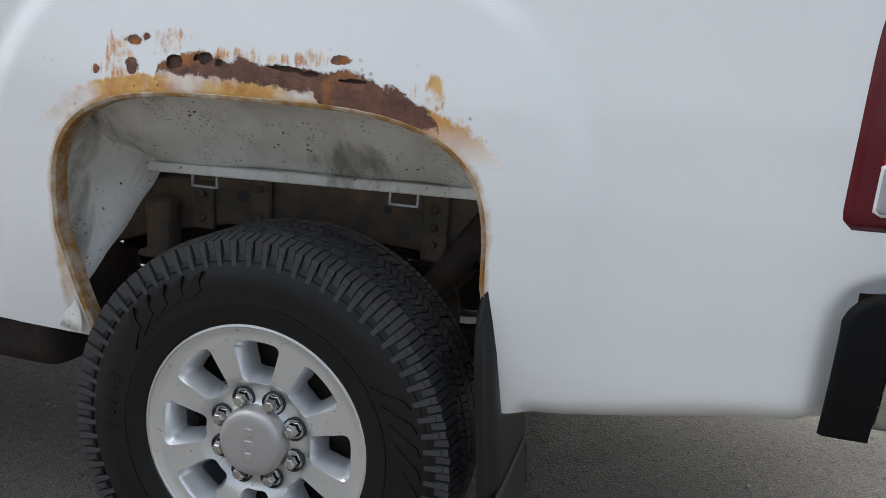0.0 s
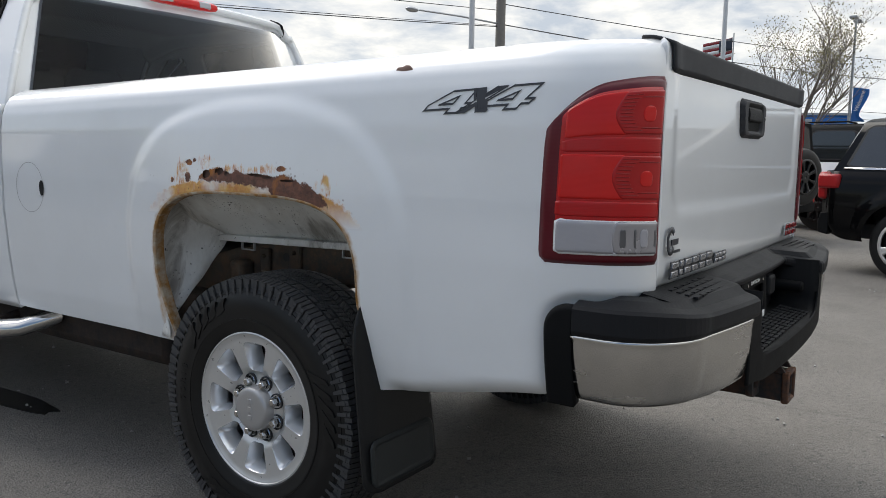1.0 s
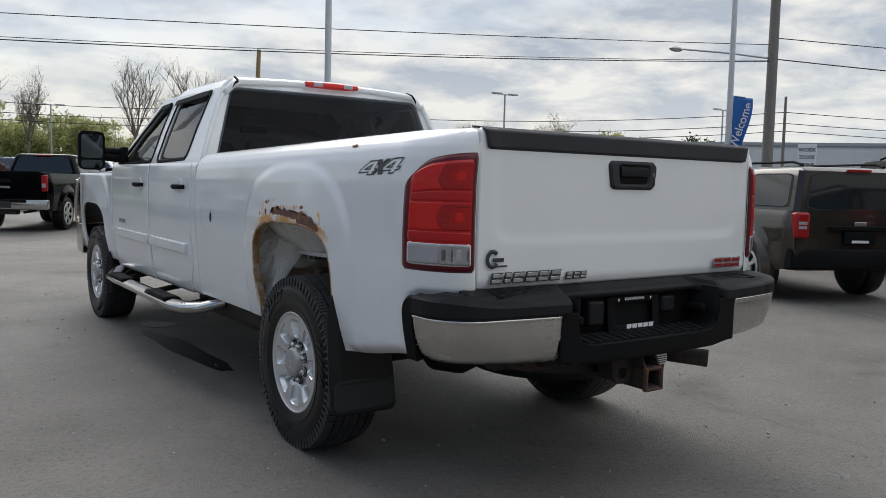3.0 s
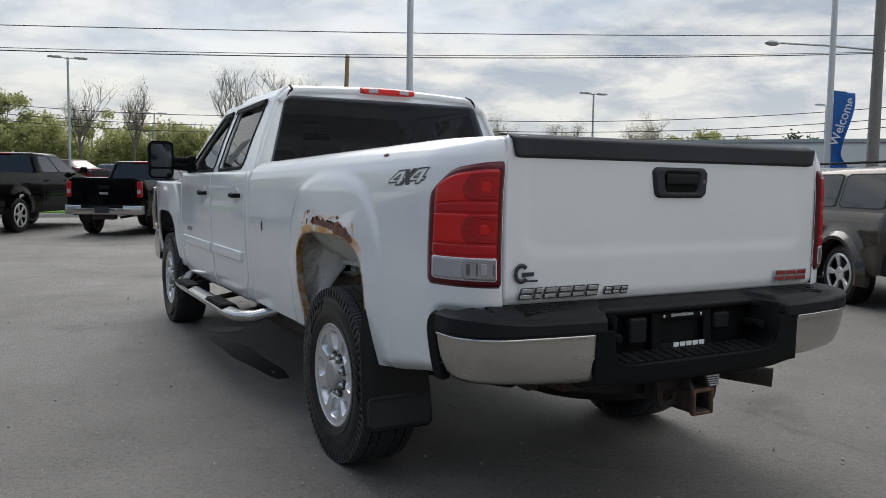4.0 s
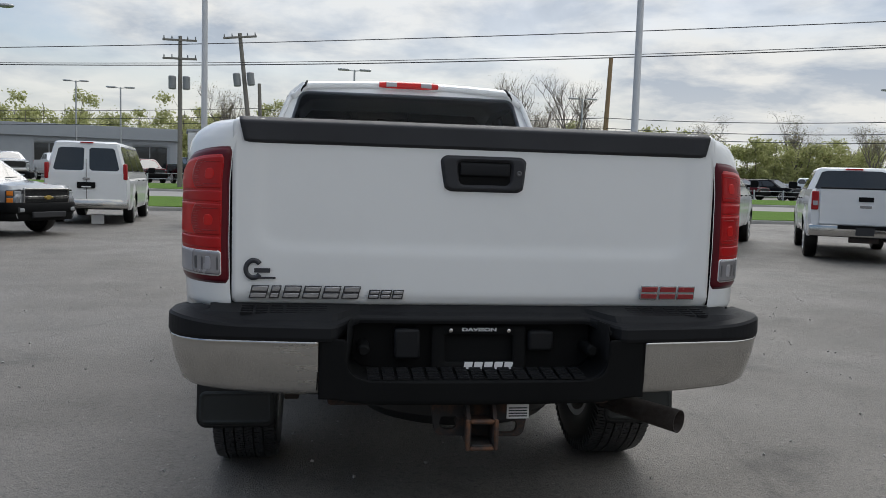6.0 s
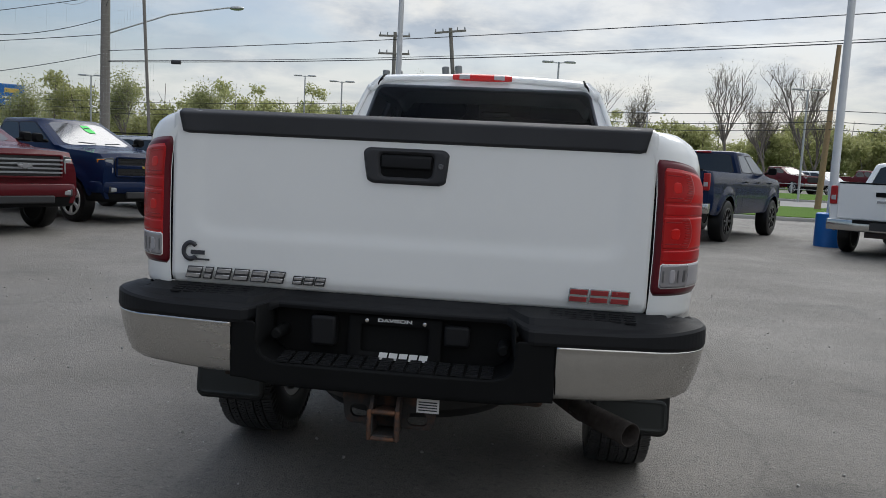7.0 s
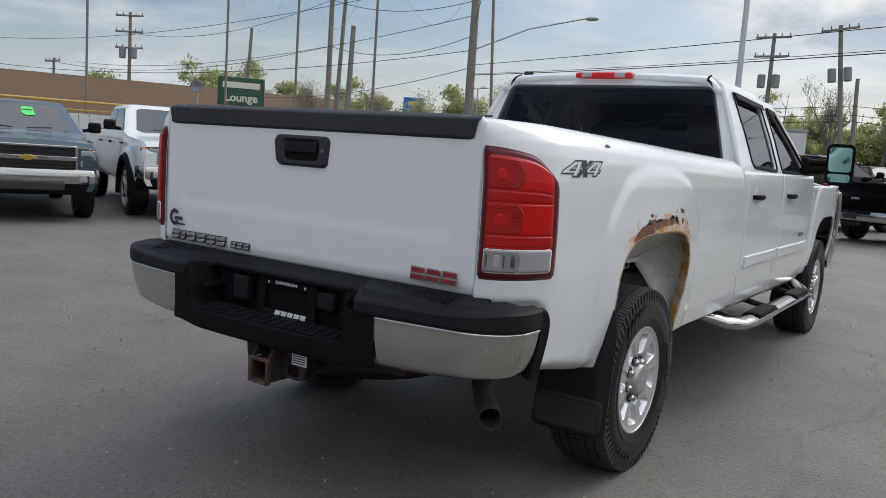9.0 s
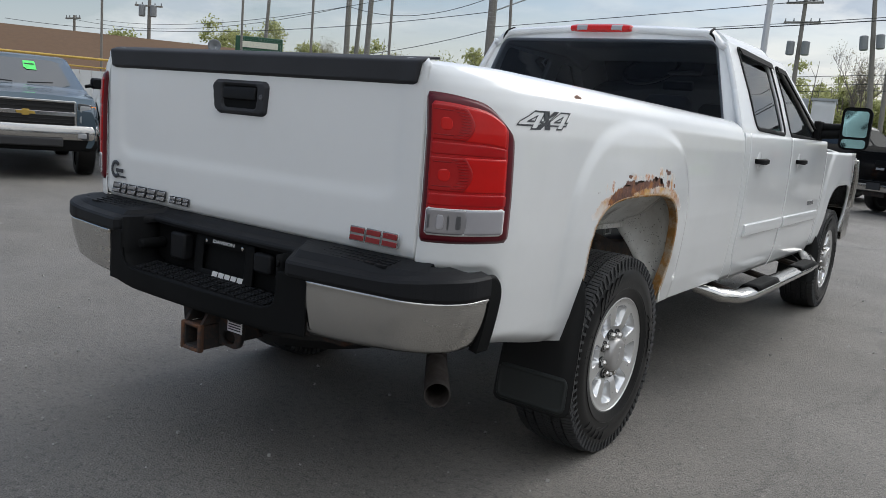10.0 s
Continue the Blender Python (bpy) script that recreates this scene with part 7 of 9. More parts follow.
        if detail:
            part("plate_bar", boxed((0, yr - 0.043, belt - 0.34), (0.22, 0.006, 0.03)), M_WHITEBAR, v)
            part("stop_lamp", boxed((0, c1 - 0.01, roof - 0.05), (0.30, 0.05, 0.03)), M_REDVEH, gh, bevel=0.006)
            if kind != "van":
                part("handle_bar", boxed((0, yr - 0.03, belt - 0.19), (0.80, 0.03, 0.06)), trim, v, bevel=0.012)
                for sx in (-1, 1):
                    for dz in ((-0.185, -0.135) if kind == "boxy" else (-0.12, -0.20)):
                        part("reversing_lens", boxed((sx * W * 0.85, yr - 0.033, belt + dz), (W * 0.12, 0.008, 0.034)), M_CLEAR, v, "clear strip in the tail light", bevel=0.002)
                    if kind == "suv":
                        part("side_light", boxed((sx * W * 0.965, yr + 0.13, belt - 0.11), (0.075, 0.26, 0.16)), M_REDVEH, v, "red light wrapping the rear corner", bevel=0.03)
        part("maker_mark", boxed((0.0, yr - 0.03, belt - 0.14), (0.16, 0.012, 0.05)), M_BADGE, v, bevel=0.005)
        if kind == "van":
            part("door_gap", boxed((0, yr - 0.004, 1.05), (0.012, 0.02, 1.15)), M_INTERIOR, v)
        if kind in ("suv", "boxy"):
            for sx in (-1, 1):
                bm = bmesh.new()
                tube(bm, [(sx * W * 0.62, c1 + 0.25, roof + 0.01), (sx * W * 0.64, c1 + 0.4, roof + 0.045), (sx * W * 0.64, c2 - 0.4, roof + 0.045), (sx * W * 0.62, c2 - 0.25, roof + 0.01)], 0.016, 6)
                part("roof_rail", bm, trim, v)
            bm = bmesh.new()
            tube(bm, [(0.02, c0 + 0.05, belt + 0.06), (0.30, c0 + 0.06, belt + 0.09), (0.36, c0 + 0.07, belt + 0.09)], 0.010, 5)
            part("wiper", bm, trim, v)
        if spare:
            sp = small_wheel(v, R, 0.26, pose(0.05, yr - 0.20, belt - 0.22, 0, 0, 90), "black")
            tagged(sp, "spare wheel on the tailgate")
    # front end: grille in its frame, bars, badge, lamps
    yf = y1
    zl = hood - 0.28
    front = lambda x: yf + 0.030 - 0.045 * (x / W) ** 2 - 0.30 * max(0.0, (abs(x) - 0.58 * W) / W) ** 1.6
    bright = bumper if face != "slats" else M_CHROME
    gw, gh2 = W * (0.66 if face != "slats" else 0.56), 0.185
    shape = inside([(-gw, zl - gh2), (gw, zl - gh2), (gw * 0.98, zl + gh2), (-gw * 0.98, zl + gh2)], 0.04)
    ng = 30 if detail else 10
    part("grille", sheet(lambda x, z: (x, front(x), z), steps(-gw, gw, ng), steps(zl - gh2, zl + gh2, 8), shape), M_GRILLE, v, solid=0.03, hint=(0, 1, 0))
    if detail:
        rim_keep = lambda x, z: min(shape(x, z), 0.030 - shape(x, z))
        part("grille_frame", sheet(lambda x, z: (x, front(x) + 0.028, z), steps(-gw, gw, 70), steps(zl - gh2, zl + gh2, 34), rim_keep), bright, v, solid=0.035, hint=(0, 1, 0))
        rows = [(0.0, 0.034)] if face == "band" else [(-0.10, 0.016), (-0.035, 0.016), (0.03, 0.016), (0.095, 0.016)]
        for dz, th in rows:
            bm = bmesh.new()
            loft(bm, [[(x, front(x) + 0.012 + dy, zl + dz + tz * th) for dy, tz in ((-0.02, -1), (0.022, -0.8), (0.022, 0.8), (-0.02, 1))] for x in steps(-gw * 0.97, gw * 0.97, 14)])
            part("grille_bar", bm, bright if face == "band" else M_GREYBOX, v, bevel=0.003, seg=1)
        for dz in ((-0.13, -0.08, 0.08, 0.13) if face == "band" else ()):
            bm = bmesh.new()
            loft(bm, [[(x, front(x) + 0.006 + dy, zl + dz + tz) for dy, tz in ((-0.02, -0.006), (0.012, -0.005), (0.012, 0.005), (-0.02, 0.006))] for x in steps(-gw * 0.95, gw * 0.95, 10)])
            part("grille_slat", bm, M_DARKRIM, v)
        bm = bmesh.new()
        prism(bm, [(-0.125, zl - 0.020), (-0.105, zl + 0.020), (-0.045, zl + 0.020), (-0.045, zl + 0.042), (0.045, zl + 0.042), (0.045, zl + 0.020), (0.125, zl + 0.020), (0.105, zl - 0.020), (0.045, zl - 0.020), (0.045, zl - 0.042), (-0.045, zl - 0.042), (-0.045, zl - 0.020)], "y", yf + 0.045, yf + 0.075)
        part("front_badge", bm, M_GOLDMARK if face == "band" else M_BADGERED if face == "slats" else M_BADGE, v, bevel=0.004, seg=1)
        for sx in (-1, 1):
            bm = bmesh.new()
            tube(bm, [(sx * 0.10, c3 + 0.02, belt + 0.055), (sx * 0.45, c3 - 0.02, belt + 0.075)], 0.010, 5)
            part("wiper", bm, M_INTERIOR, v)
    for sx in (-1, 1):
        x0, x1 = gw + 0.015, W * 0.935
        lamp = inside([(x0, zl - 0.15), (x1, zl - 0.13), (x1, zl + 0.14), (x0, zl + 0.165)], 0.03)
        wrap = lambda x: front(x) - 0.06 - 1.1 * max(0.0, x - W * 0.84)
        nl = 18 if detail else 6
        part("headlamp", sheet(lambda x, z: (sx * x, wrap(x) + 0.055, z), steps(x0, x1, nl), steps(zl - 0.155, zl + 0.17, nl), lamp), M_BEZEL, v, "chrome-edged head lamp", solid=0.05, hint=(0, 1, 0))
        if detail:
            split = ((zl - 0.115, zl - 0.015), (zl + 0.035, zl + 0.125)) if face == "band" else ((zl - 0.115, zl + 0.125),)
            for za, zb2 in split:
                xa, xb = x0 + 0.02, W * 0.845
                part("lamp_lens", sheet(lambda x, z: (sx * x, wrap(x) + 0.066, z), steps(xa, xb, 8), steps(za, zb2, 6), inside([(xa, za), (xb, za), (xb, zb2), (xa, zb2)], 0.02)), M_HEADLAMP, v, "clear head lamp lens", solid=0.008, hint=(0, 1, 0))
                xa, xb = W * 0.855, W * 0.925
                part("marker_lens", sheet(lambda x, z: (sx * x, wrap(x) + 0.066, z), steps(xa, xb, 6), steps(za, zb2, 6)), M_AMBER, v, "amber corner lens", solid=0.008, hint=(0, 1, 0))
            part("fog_lamp", boxed((sx * W * 0.72, front(W * 0.72) + 0.045, z0 + 0.17), (0.13, 0.05, 0.085)), M_HEADLAMP, v, bevel=0.02)
            part("fog_surround", boxed((sx * W * 0.72, front(W * 0.72) + 0.034, z0 + 0.17), (0.19, 0.05, 0.12)), M_INTERIOR, v, bevel=0.02)
    bm = bmesh.new()
    plan = [(-W * 0.985, yf - 0.34), (-W * 0.985, yf - 0.16), (-W * 0.95, yf - 0.06), (-W * 0.86, yf + 0.015)] + [(x, yf + 0.075 - 0.06 * (x / W) ** 2) for x in steps(-W * 0.74, W * 0.74, 10)] + [(W * 0.86, yf + 0.015), (W * 0.95, yf - 0.06), (W * 0.985, yf - 0.16), (W * 0.985, yf - 0.34)]
    loft(bm, [[(x * k, y + dy, z0 + dz) for k, dy, dz in ((0.90, -0.10, 0.09), (0.985, -0.01, 0.10), (1.0, 0.01, 0.13), (1.0, 0.015, 0.19), (1.0, 0.012, 0.26), (0.985, -0.01, 0.31), (0.90, -0.10, 0.32))] for x, y in plan])
    part("front_bumper", bm, bumper if kind == "pickup" else trim, v, bevel=0.012)
    bm = bmesh.new()
    loft(bm, [[(x * k, y + dy, z0 + dz) for k, dy, dz in ((0.86, -0.14, -0.06), (0.95, -0.06, -0.05), (0.975, -0.03, 0.0), (0.975, -0.02, 0.105), (0.86, -0.10, 0.11))] for x, y in plan])
    part("valance", bm, M_BLACKPL, v, "black plastic below the bumper", bevel=0.01)
    if detail:
        part("air_intake", boxed((0, yf + 0.075, z0 + 0.07), (W * 0.95, 0.06, 0.12)), M_INTERIOR, v, bevel=0.02)
    if sticker:
        part("price_sticker", quad_on(fore, 0.55, 0.68, 0.55, 0.86, 0.014, 0.02, 4), M_GREENTAG, gh, "bright green paper price sticker")
        part("sticker_bar", quad_on(fore, 0.565, 0.665, 0.72, 0.76, 0.018, 0.02, 2), M_INTERIOR, gh)
    for x, y in ((-1, 0), (1, 0), (-1, WB), (1, WB)):
        small_wheel(v, R, 0.26 if R < 0.43 else 0.32, pose(x * (W - 0.14), y, R, 0, 0, 180 if x > 0 else 0) @ pose(0, 0, 0, 23 * (y + x + 2)), wheel)
    return v


def parked(x, y, heading, z=0.0):
    """The pose of a vehicle by its rear axle and the way it faces, in degrees from +x."""
    return pose(x, y, ground_z(x, y) + z, 0, 0, heading - 90)


def by_front(x, y, heading, wb):
    a = radians(heading)
    return parked(x - wb * math.cos(a), y - wb * math.sin(a), heading)


P_BLACK = car_paint("black_paint", (0.0025, 0.0025, 0.0028), 0.12, 0.0, 0.10, 0.10)
P_NAVY = car_paint("navy_metallic_paint", (0.0045, 0.013, 0.046), 0.2, 0.0, 0.14, 0.12)
P_RED = car_paint("ruby_metallic_paint", (0.085, 0.006, 0.010), 0.2, 0.0, 0.2, 0.15)
P_SLATE = car_paint("slate_metallic_paint", (0.075, 0.105, 0.13), 0.25, 0.4)
P_BROWN = car_paint("bronze_metallic_paint", (0.044, 0.036, 0.028), 0.25, 0.35, 0.6, 0.4)
P_SCARLET = car_paint("scarlet_paint", (0.42, 0.028, 0.020), 0.2)
P_SILVER = car_paint("silver_paint", (0.38, 0.39, 0.40), 0.25, 0.6)
P_WHITE2 = car_paint("clean_white_paint", (0.74, 0.75, 0.75), 0.2)

# row facing the road
vehicle("pickup_truck", "black compact crew-cab pickup with chrome rear bumper", "pickup truck", P_BLACK, parked(0.25, 17.3, 60), WB=3.26, RO=1.12, W=0.92, belt=1.28, roof=1.78, R=0.385)
vehicle("pickup_truck", "black full-size crew-cab pickup with chrome bumper", "pickup truck", P_BLACK, parked(-2.85, 18.6, 61), WB=3.9, RO=1.25, W=1.0, belt=1.42, roof=1.96, R=0.42)
vehicle("pickup_truck", "lifted navy blue pickup on black off-road wheels", "pickup truck", P_NAVY, parked(3.55, 14.9, 61), WB=3.7, RO=1.2, W=1.0, belt=1.36, roof=1.90, R=0.46, wheel="black", lift=0.14)
vehicle("pickup_truck", "white full-size pickup with chrome rear bumper", "pickup truck", P_WHITE2, parked(7.5, 13.4, 56), WB=3.7, RO=1.2, W=1.0)
vehicle("pickup_truck", "white pickup with a tall canopy", "pickup truck", P_WHITE2, parked(10.2, 11.3, 61), WB=3.7, RO=1.2, W=1.0)
vehicle("pickup_truck", "dark red pickup parked by the lot's edge", "pickup truck", P_RED, parked(13.5, 10.3, 61), WB=3.7, RO=1.2, W=1.0)
vehicle("passenger_van", "white full-size van with barn doors at the back", "van", P_WHITE2, parked(-6.62, 18.3, 97), kind="van", WB=3.43, RO=1.25, FO=0.85, W=1.0, belt=1.28, roof=2.08, R=0.38, hood=1.2)
# row facing the truck
vehicle("pickup_truck", "slate blue pickup with a broad chrome grille and green price sticker", "pickup truck", P_SLATE, by_front(-9.75, 2.9, -24, 3.65), WB=3.65, belt=1.26, roof=1.76, hood=1.20, sticker=True)
vehicle("pickup_truck", "lifted white pickup with black wheel flares", "pickup truck", P_WHITE2, by_front(-9.15, 5.4, -24, 3.9), WB=3.9, belt=1.26, roof=1.78, hood=1.20, lift=0.08, R=0.43, flares=True, sticker=True, face="slats")
vehicle("pickup_truck", "ruby red pickup with a dark slatted grille", "pickup truck", P_RED, by_front(-8.25, 7.8, -24, 3.7), WB=3.7, wheel="five", sticker=True, bumper=P_RED, face="bars")
vehicle("pickup_truck", "navy blue pickup with silver wheels and green price sticker", "pickup truck", P_NAVY, by_front(-7.72, 10.7, -24, 3.65), WB=3.65, FO=0.82, sticker=True, bumper=P_NAVY)
vehicle("sport_utility", "silver grey sport utility with roof rails", "car", P_SILVER, by_front(-7.0, 13.7, -24, 2.8), kind="suv", WB=2.8, RO=0.95, FO=0.9, W=0.93, belt=1.08, roof=1.70, R=0.35, hood=1.05, wheel="five")
# cars beside the truck's other flank
vehicle("sport_utility", "bronze boxy compact sport utility with black bumper", "car", P_BROWN, parked(6.95, 2.05, 67), kind="boxy", WB=2.64, RO=0.85, FO=0.85, W=0.88, belt=1.07, roof=1.59, R=0.345, hood=1.06, wheel="five", flares=True)
vehicle("off_roader", "red off-roader with black hard top and spare wheel", "car", P_SCARLET, parked(10.5, 1.35, 66), kind="boxy", WB=2.95, RO=0.72, FO=0.65, W=0.86, belt=1.18, roof=1.82, R=0.42, hood=1.14, wheel="black", flares=True, spare=True, top=M_BLACKPL)
vehicle("off_roader", "white off-roader with black hard top and spare wheel", "car", P_WHITE2, parked(13.1, 0.2, 66), kind="boxy", WB=2.95, RO=0.72, FO=0.65, W=0.86, belt=1.18, roof=1.82, R=0.42, hood=1.14, wheel="black", flares=True, spare=True, top=M_BLACKPL)
vehicle("sport_utility", "black sport utility with silver five-spoke wheels", "car", P_BLACK, parked(7.5, -1.55, 245), kind="suv", WB=2.86, RO=0.98, FO=0.92, W=0.92, belt=1.10, roof=1.69, R=0.36, hood=1.08, wheel="five")
# far lot across the road
rng = random.Random(7)
FAR = [(P_WHITE2, "white"), (P_SILVER, "silver"), (P_BLACK, "black"), (P_RED, "dark red"), (P_SLATE, "slate blue")]
for k in range(34):
    s = -42 + 3.05 * k + rng.uniform(-0.3, 0.3)
    if rng.random() < 0.06:
        continue
    p = lot(s, 57.5)
    mat, word = rng.choice(FAR)
    if rng.random() < 0.55:
        vehicle("pickup_truck", word + " pickup in the far lot", "pickup truck", mat, parked(p.x, p.y, 300), WB=3.7, detail=0, group="cars in the far lot")
    else:
        vehicle("sport_utility", word + " sport utility in the far lot", "car", mat, parked(p.x, p.y, 300), kind="suv", WB=2.8, RO=0.95, FO=0.9, W=0.93, belt=1.08, roof=1.70, R=0.35, hood=1.05, wheel="five", detail=0, group="cars in the far lot")

# ---- poles, wires, signs ----


def rise_before(x, y):
    return 0.013 * max(0.0, 0.4226 * x + 0.9063 * y - 30.0)


def light_pole(x, y, h=11.5, base=True):
    """A tapered lot light on a painted concrete foot, with two flat heads."""
    z = ground_z(x, y)
    h += rise_before(x, y) - z
    p = thing("light_pole", "tall white lot light on a blue concrete foot" if base else "grey street light with two flat heads", "lamp post", pose(x, y, z), "lot lights")
    bm = bmesh.new()
    tube(bm, [(0, 0, 0.0), (0, 0, h / 2), (0, 0, h)], 0.095 if base else 0.075, 12, 0.065 if base else 0.05)
    part("pole", bm, M_POLEWHITE if base else M_STEEL, p)
    if base:
        part("concrete_foot", lathe([(0.0, 0.30), (0.72, 0.30), (0.75, 0.26), (0.75, 0.001)], 24, "z"), M_BLUE, p, "blue painted round foot", bevel=0.0)
    for sx in (-1, 1):
        bm = bmesh.new()
        tube(bm, [(0, 0, h - 0.06), (sx * 0.35, 0, h - 0.02)], 0.03, 6)
        rings = [[(sx * xx, q[0], h + q[1]) for q in rounded(0.34 * k, 0.10 * k, 0.03, 2)] for xx, k in ((0.30, 0.9), (0.34, 1.0), (0.86, 1.0), (0.92, 0.8))]
        loft(bm, rings)
        part("lamp_head", bm, M_STEEL, p)
    return p


def utility_pole(x, y, h, r=0.15, arms=0, mat=None, tilt=(0, 0), drum=0, turn=0.0, lamp=False, label="weathered wooden utility pole", arm_dir=0.0, lamp_z=6.0, rise=0.4, reach=3.4):
    z = ground_z(x, y)
    h, lamp_z = h + rise_before(x, y) - z, lamp_z + rise_before(x, y) - z
    p = thing("utility_pole", label, "utility pole", pose(x, y, z, tilt[0], tilt[1], turn), "utility poles")
    bm = bmesh.new()
    tube(bm, [(0, 0, -0.2), (0, 0, h * 0.5), (0, 0, h)], r, 12, r * 0.68)
    part("pole", bm, mat or M_WOOD, p)
    for k in range(arms):
        zz = h - 0.25 - 1.1 * k
        part("crossarm", boxed((0, -r * 0.8, zz), (2.0, 0.10, 0.12)), mat or M_WOOD, p, bevel=0.01)
        ins = None
        for xx in (-0.92, -0.46, 0.46, 0.92):
            m = pose(xx, -r * 0.8, zz + 0.06)
            if ins is None:
                ins = part("insulator", lathe([(0.0, 0.03), (0.08, 0.045), (0.10, 0.03), (0.17, 0.035), (0.18, 0.001)], 10, "z"), M_GREYBOX, p)
                ins.matrix_basis = m
            else:
                same_mesh(ins, "insulator", p, m)
    for k in range(drum):
        bm = lathe([(0.0, 0.17), (0.05, 0.225), (0.75, 0.225), (0.8, 0.17), (0.82, 0.001)], 18, "z")
        bmesh.ops.translate(bm, vec=((-0.41, 0.41)[k % 2], -0.25, h - 3.2), verts=bm.verts[:])
        part("transformer", bm, M_GREYBOX, p, "grey transformer drum")
    if lamp:
        a = arm_dir
        d = Vector((math.cos(a), math.sin(a), 0))
        zl = lamp_z
        bm = bmesh.new()
        tube(bm, [Vector((0, 0, zl)), d * reach * 0.5 + Vector((0, 0, zl + rise * 0.65)), d * reach + Vector((0, 0, zl + rise))], 0.032, 6)
        part("lamp_arm", bm, M_STEEL, p)
        bm = bmesh.new()
        e = d * (reach + 0.25) + Vector((0, 0, zl + rise))
        bmesh.ops.create_uvsphere(bm, u_segments=12, v_segments=8, radius=0.16)
        for v in bm.verts:
            v.co = e + Vector((v.co.x * 1.9 if abs(d.x) > 0.7 else v.co.x, v.co.y * 1.9 if abs(d.y) > 0.7 else v.co.y, v.co.z * 0.55))
        part("lamp_head", bm, M_STEEL, p)
    return p


def wire(a, b, sag, r=0.012, label="thin black cable strung overhead between poles"):
    bm = bmesh.new()
    a, b = Vector(a), Vector(b)
    tube(bm, [a.lerp(b, t) - Vector((0, 0, sag * 4 * t * (1 - t))) for t in steps(0, 1, 22)], r, 4)
    return tagged(part("overhead_cable", bm, M_WIRE), label, "cable", "overhead cables")


light_pole(-4.1, 20.0)
light_pole(6.75, 14.95)
light_pole(17.68, 11.01)
light_pole(26.12, 6.09)
light_pole(37.1, 3.5, 7.3, False)
for x, y, h in ((27.9, 33.8, 6.45), (0.7, 42.0, 7.3), (-15.0, 55.0, 7.0), (-20.0, 62.0, 8.0), (-33.0, 52.0, 6.6), (44.0, 30.4, 6.4), (8.0, 62.0, 6.0), (40.82, 14.91, 5.3), (15.2, 46.0, 6.6)):
    light_pole(x, y, h, False)
# near pole with a street lamp, right of the road end; poles beyond the road
utility_pole(22.4, 12.8, 11.5, 0.20, lamp=True, arm_dir=radians(148), lamp_z=5.75, rise=0.22, reach=3.1)
utility_pole(-16.2, 24.9, 11.5, 0.20, lamp=True, arm_dir=radians(29), lamp_z=5.6, rise=1.5, reach=4.5)
utility_pole(12.9, 35.2, 7.6, 0.15, mat=M_WOODNEW, tilt=(0, 2), label="tan wooden post leaning a little")
utility_pole(-5.15, 47.4, 9.9, 0.17, arms=1, drum=2, tilt=(0, -6))
utility_pole(-4.75, 47.6, 6.9, 0.15, tilt=(0, -2))
utility_pole(-9.65, 47.3, 9.5, 0.16, arms=2, drum=2)
utility_pole(31.24, 17.8, 5.55, 0.085)
utility_pole(35.44, -1.15, 9.5, 0.15)
light_pole(36.2, -1.6, 5.2, False)
utility_pole(-49.2, 31.5, 9.6, 0.15, arms=3, drum=2, turn=30)
utility_pole(-26.45, 27.45, 9.4, 0.17); utility_pole(-27.55, 29.15, 9.6, 0.14, tilt=(0, 3)); utility_pole(-24.45, 26.6, 7.1, 0.17, tilt=(0, 2))
utility_pole(-58.0, 31.0, 6.5, 0.13, arms=1); utility_pole(-31.7, 26.5, 7.2, 0.12, tilt=(0, 4))
# spans over the lot, along the road and off the corner pole
A, B = Vector((-16.2, 24.9, 0)), Vector((22.4, 12.8, 0))
up = lambda z: Vector((0, 0, z))
wire(A + up(5.0), B + up(6.22), 0.22, 0.012); wire(A + up(4.60), B + up(5.66), 0.42, 0.014); wire(A + up(4.64), B + up(5.70), 0.39, 0.009)
wire(B + up(6.45), (75, -5, 8.4), 0.6, 0.016); wire(B + up(5.75), (75, -5, 7.4), 0.8, 0.02); wire(B + up(9.0), (-20, 34, 13.0), 0.6, 0.012)
wire(A + up(8.2), (30, 16, 12.5), 0.5, 0.014)
for z0, p, sg in ((8.6, (-70, 30, 8.4), 1.2), (7.0, (-60, 34, 6.6), 1.0), (6.2, (-26.45, 27.45, 6.3), 0.6), (5.6, (-50, 22, 5.0), 0.8), (7.6, (-26.45, 27.45, 8.6), 0.5), (4.9, (-40, 33, 4.2), 0.6), (6.6, (-10.9, 18.0, 9.5), 0.3)):
    wire(A + up(z0), p, sg, 0.014)
wire((-26.45, 27.45, 8.6), (-49.2, 31.5, 8.2), 0.9, 0.014); wire((-26.45, 27.45, 6.3), (-58, 31.0, 6.2), 0.9, 0.014)
for z in (3.9, 4.25, 4.75):
    wire((-70, 62, z + 1.4), (-5.2, 47.4, z + 0.75), 0.9, 0.016)
    wire((-5.2, 47.4, z + 0.75), (12.9, 35.2, z + 0.0), 0.4, 0.016)
    wire((12.9, 35.2, z), (31.24, 17.8, z + 0.1), 0.5, 0.016)
    wire((31.24, 17.8, z + 0.1), (95, -12, z + 0.9), 0.8, 0.016)
bm = bmesh.new()
rings = [[(-12.9 + x, 23.85 + y * 0.9, 4.55 + z) for y, z in rounded(0.12, 0.15, 0.05, 2)] for x in (-0.17, 0.17)]
loft(bm, rings)
tagged(part("splice_box", bm, M_WIRE), "black splice box hung on a cable", "cable box")


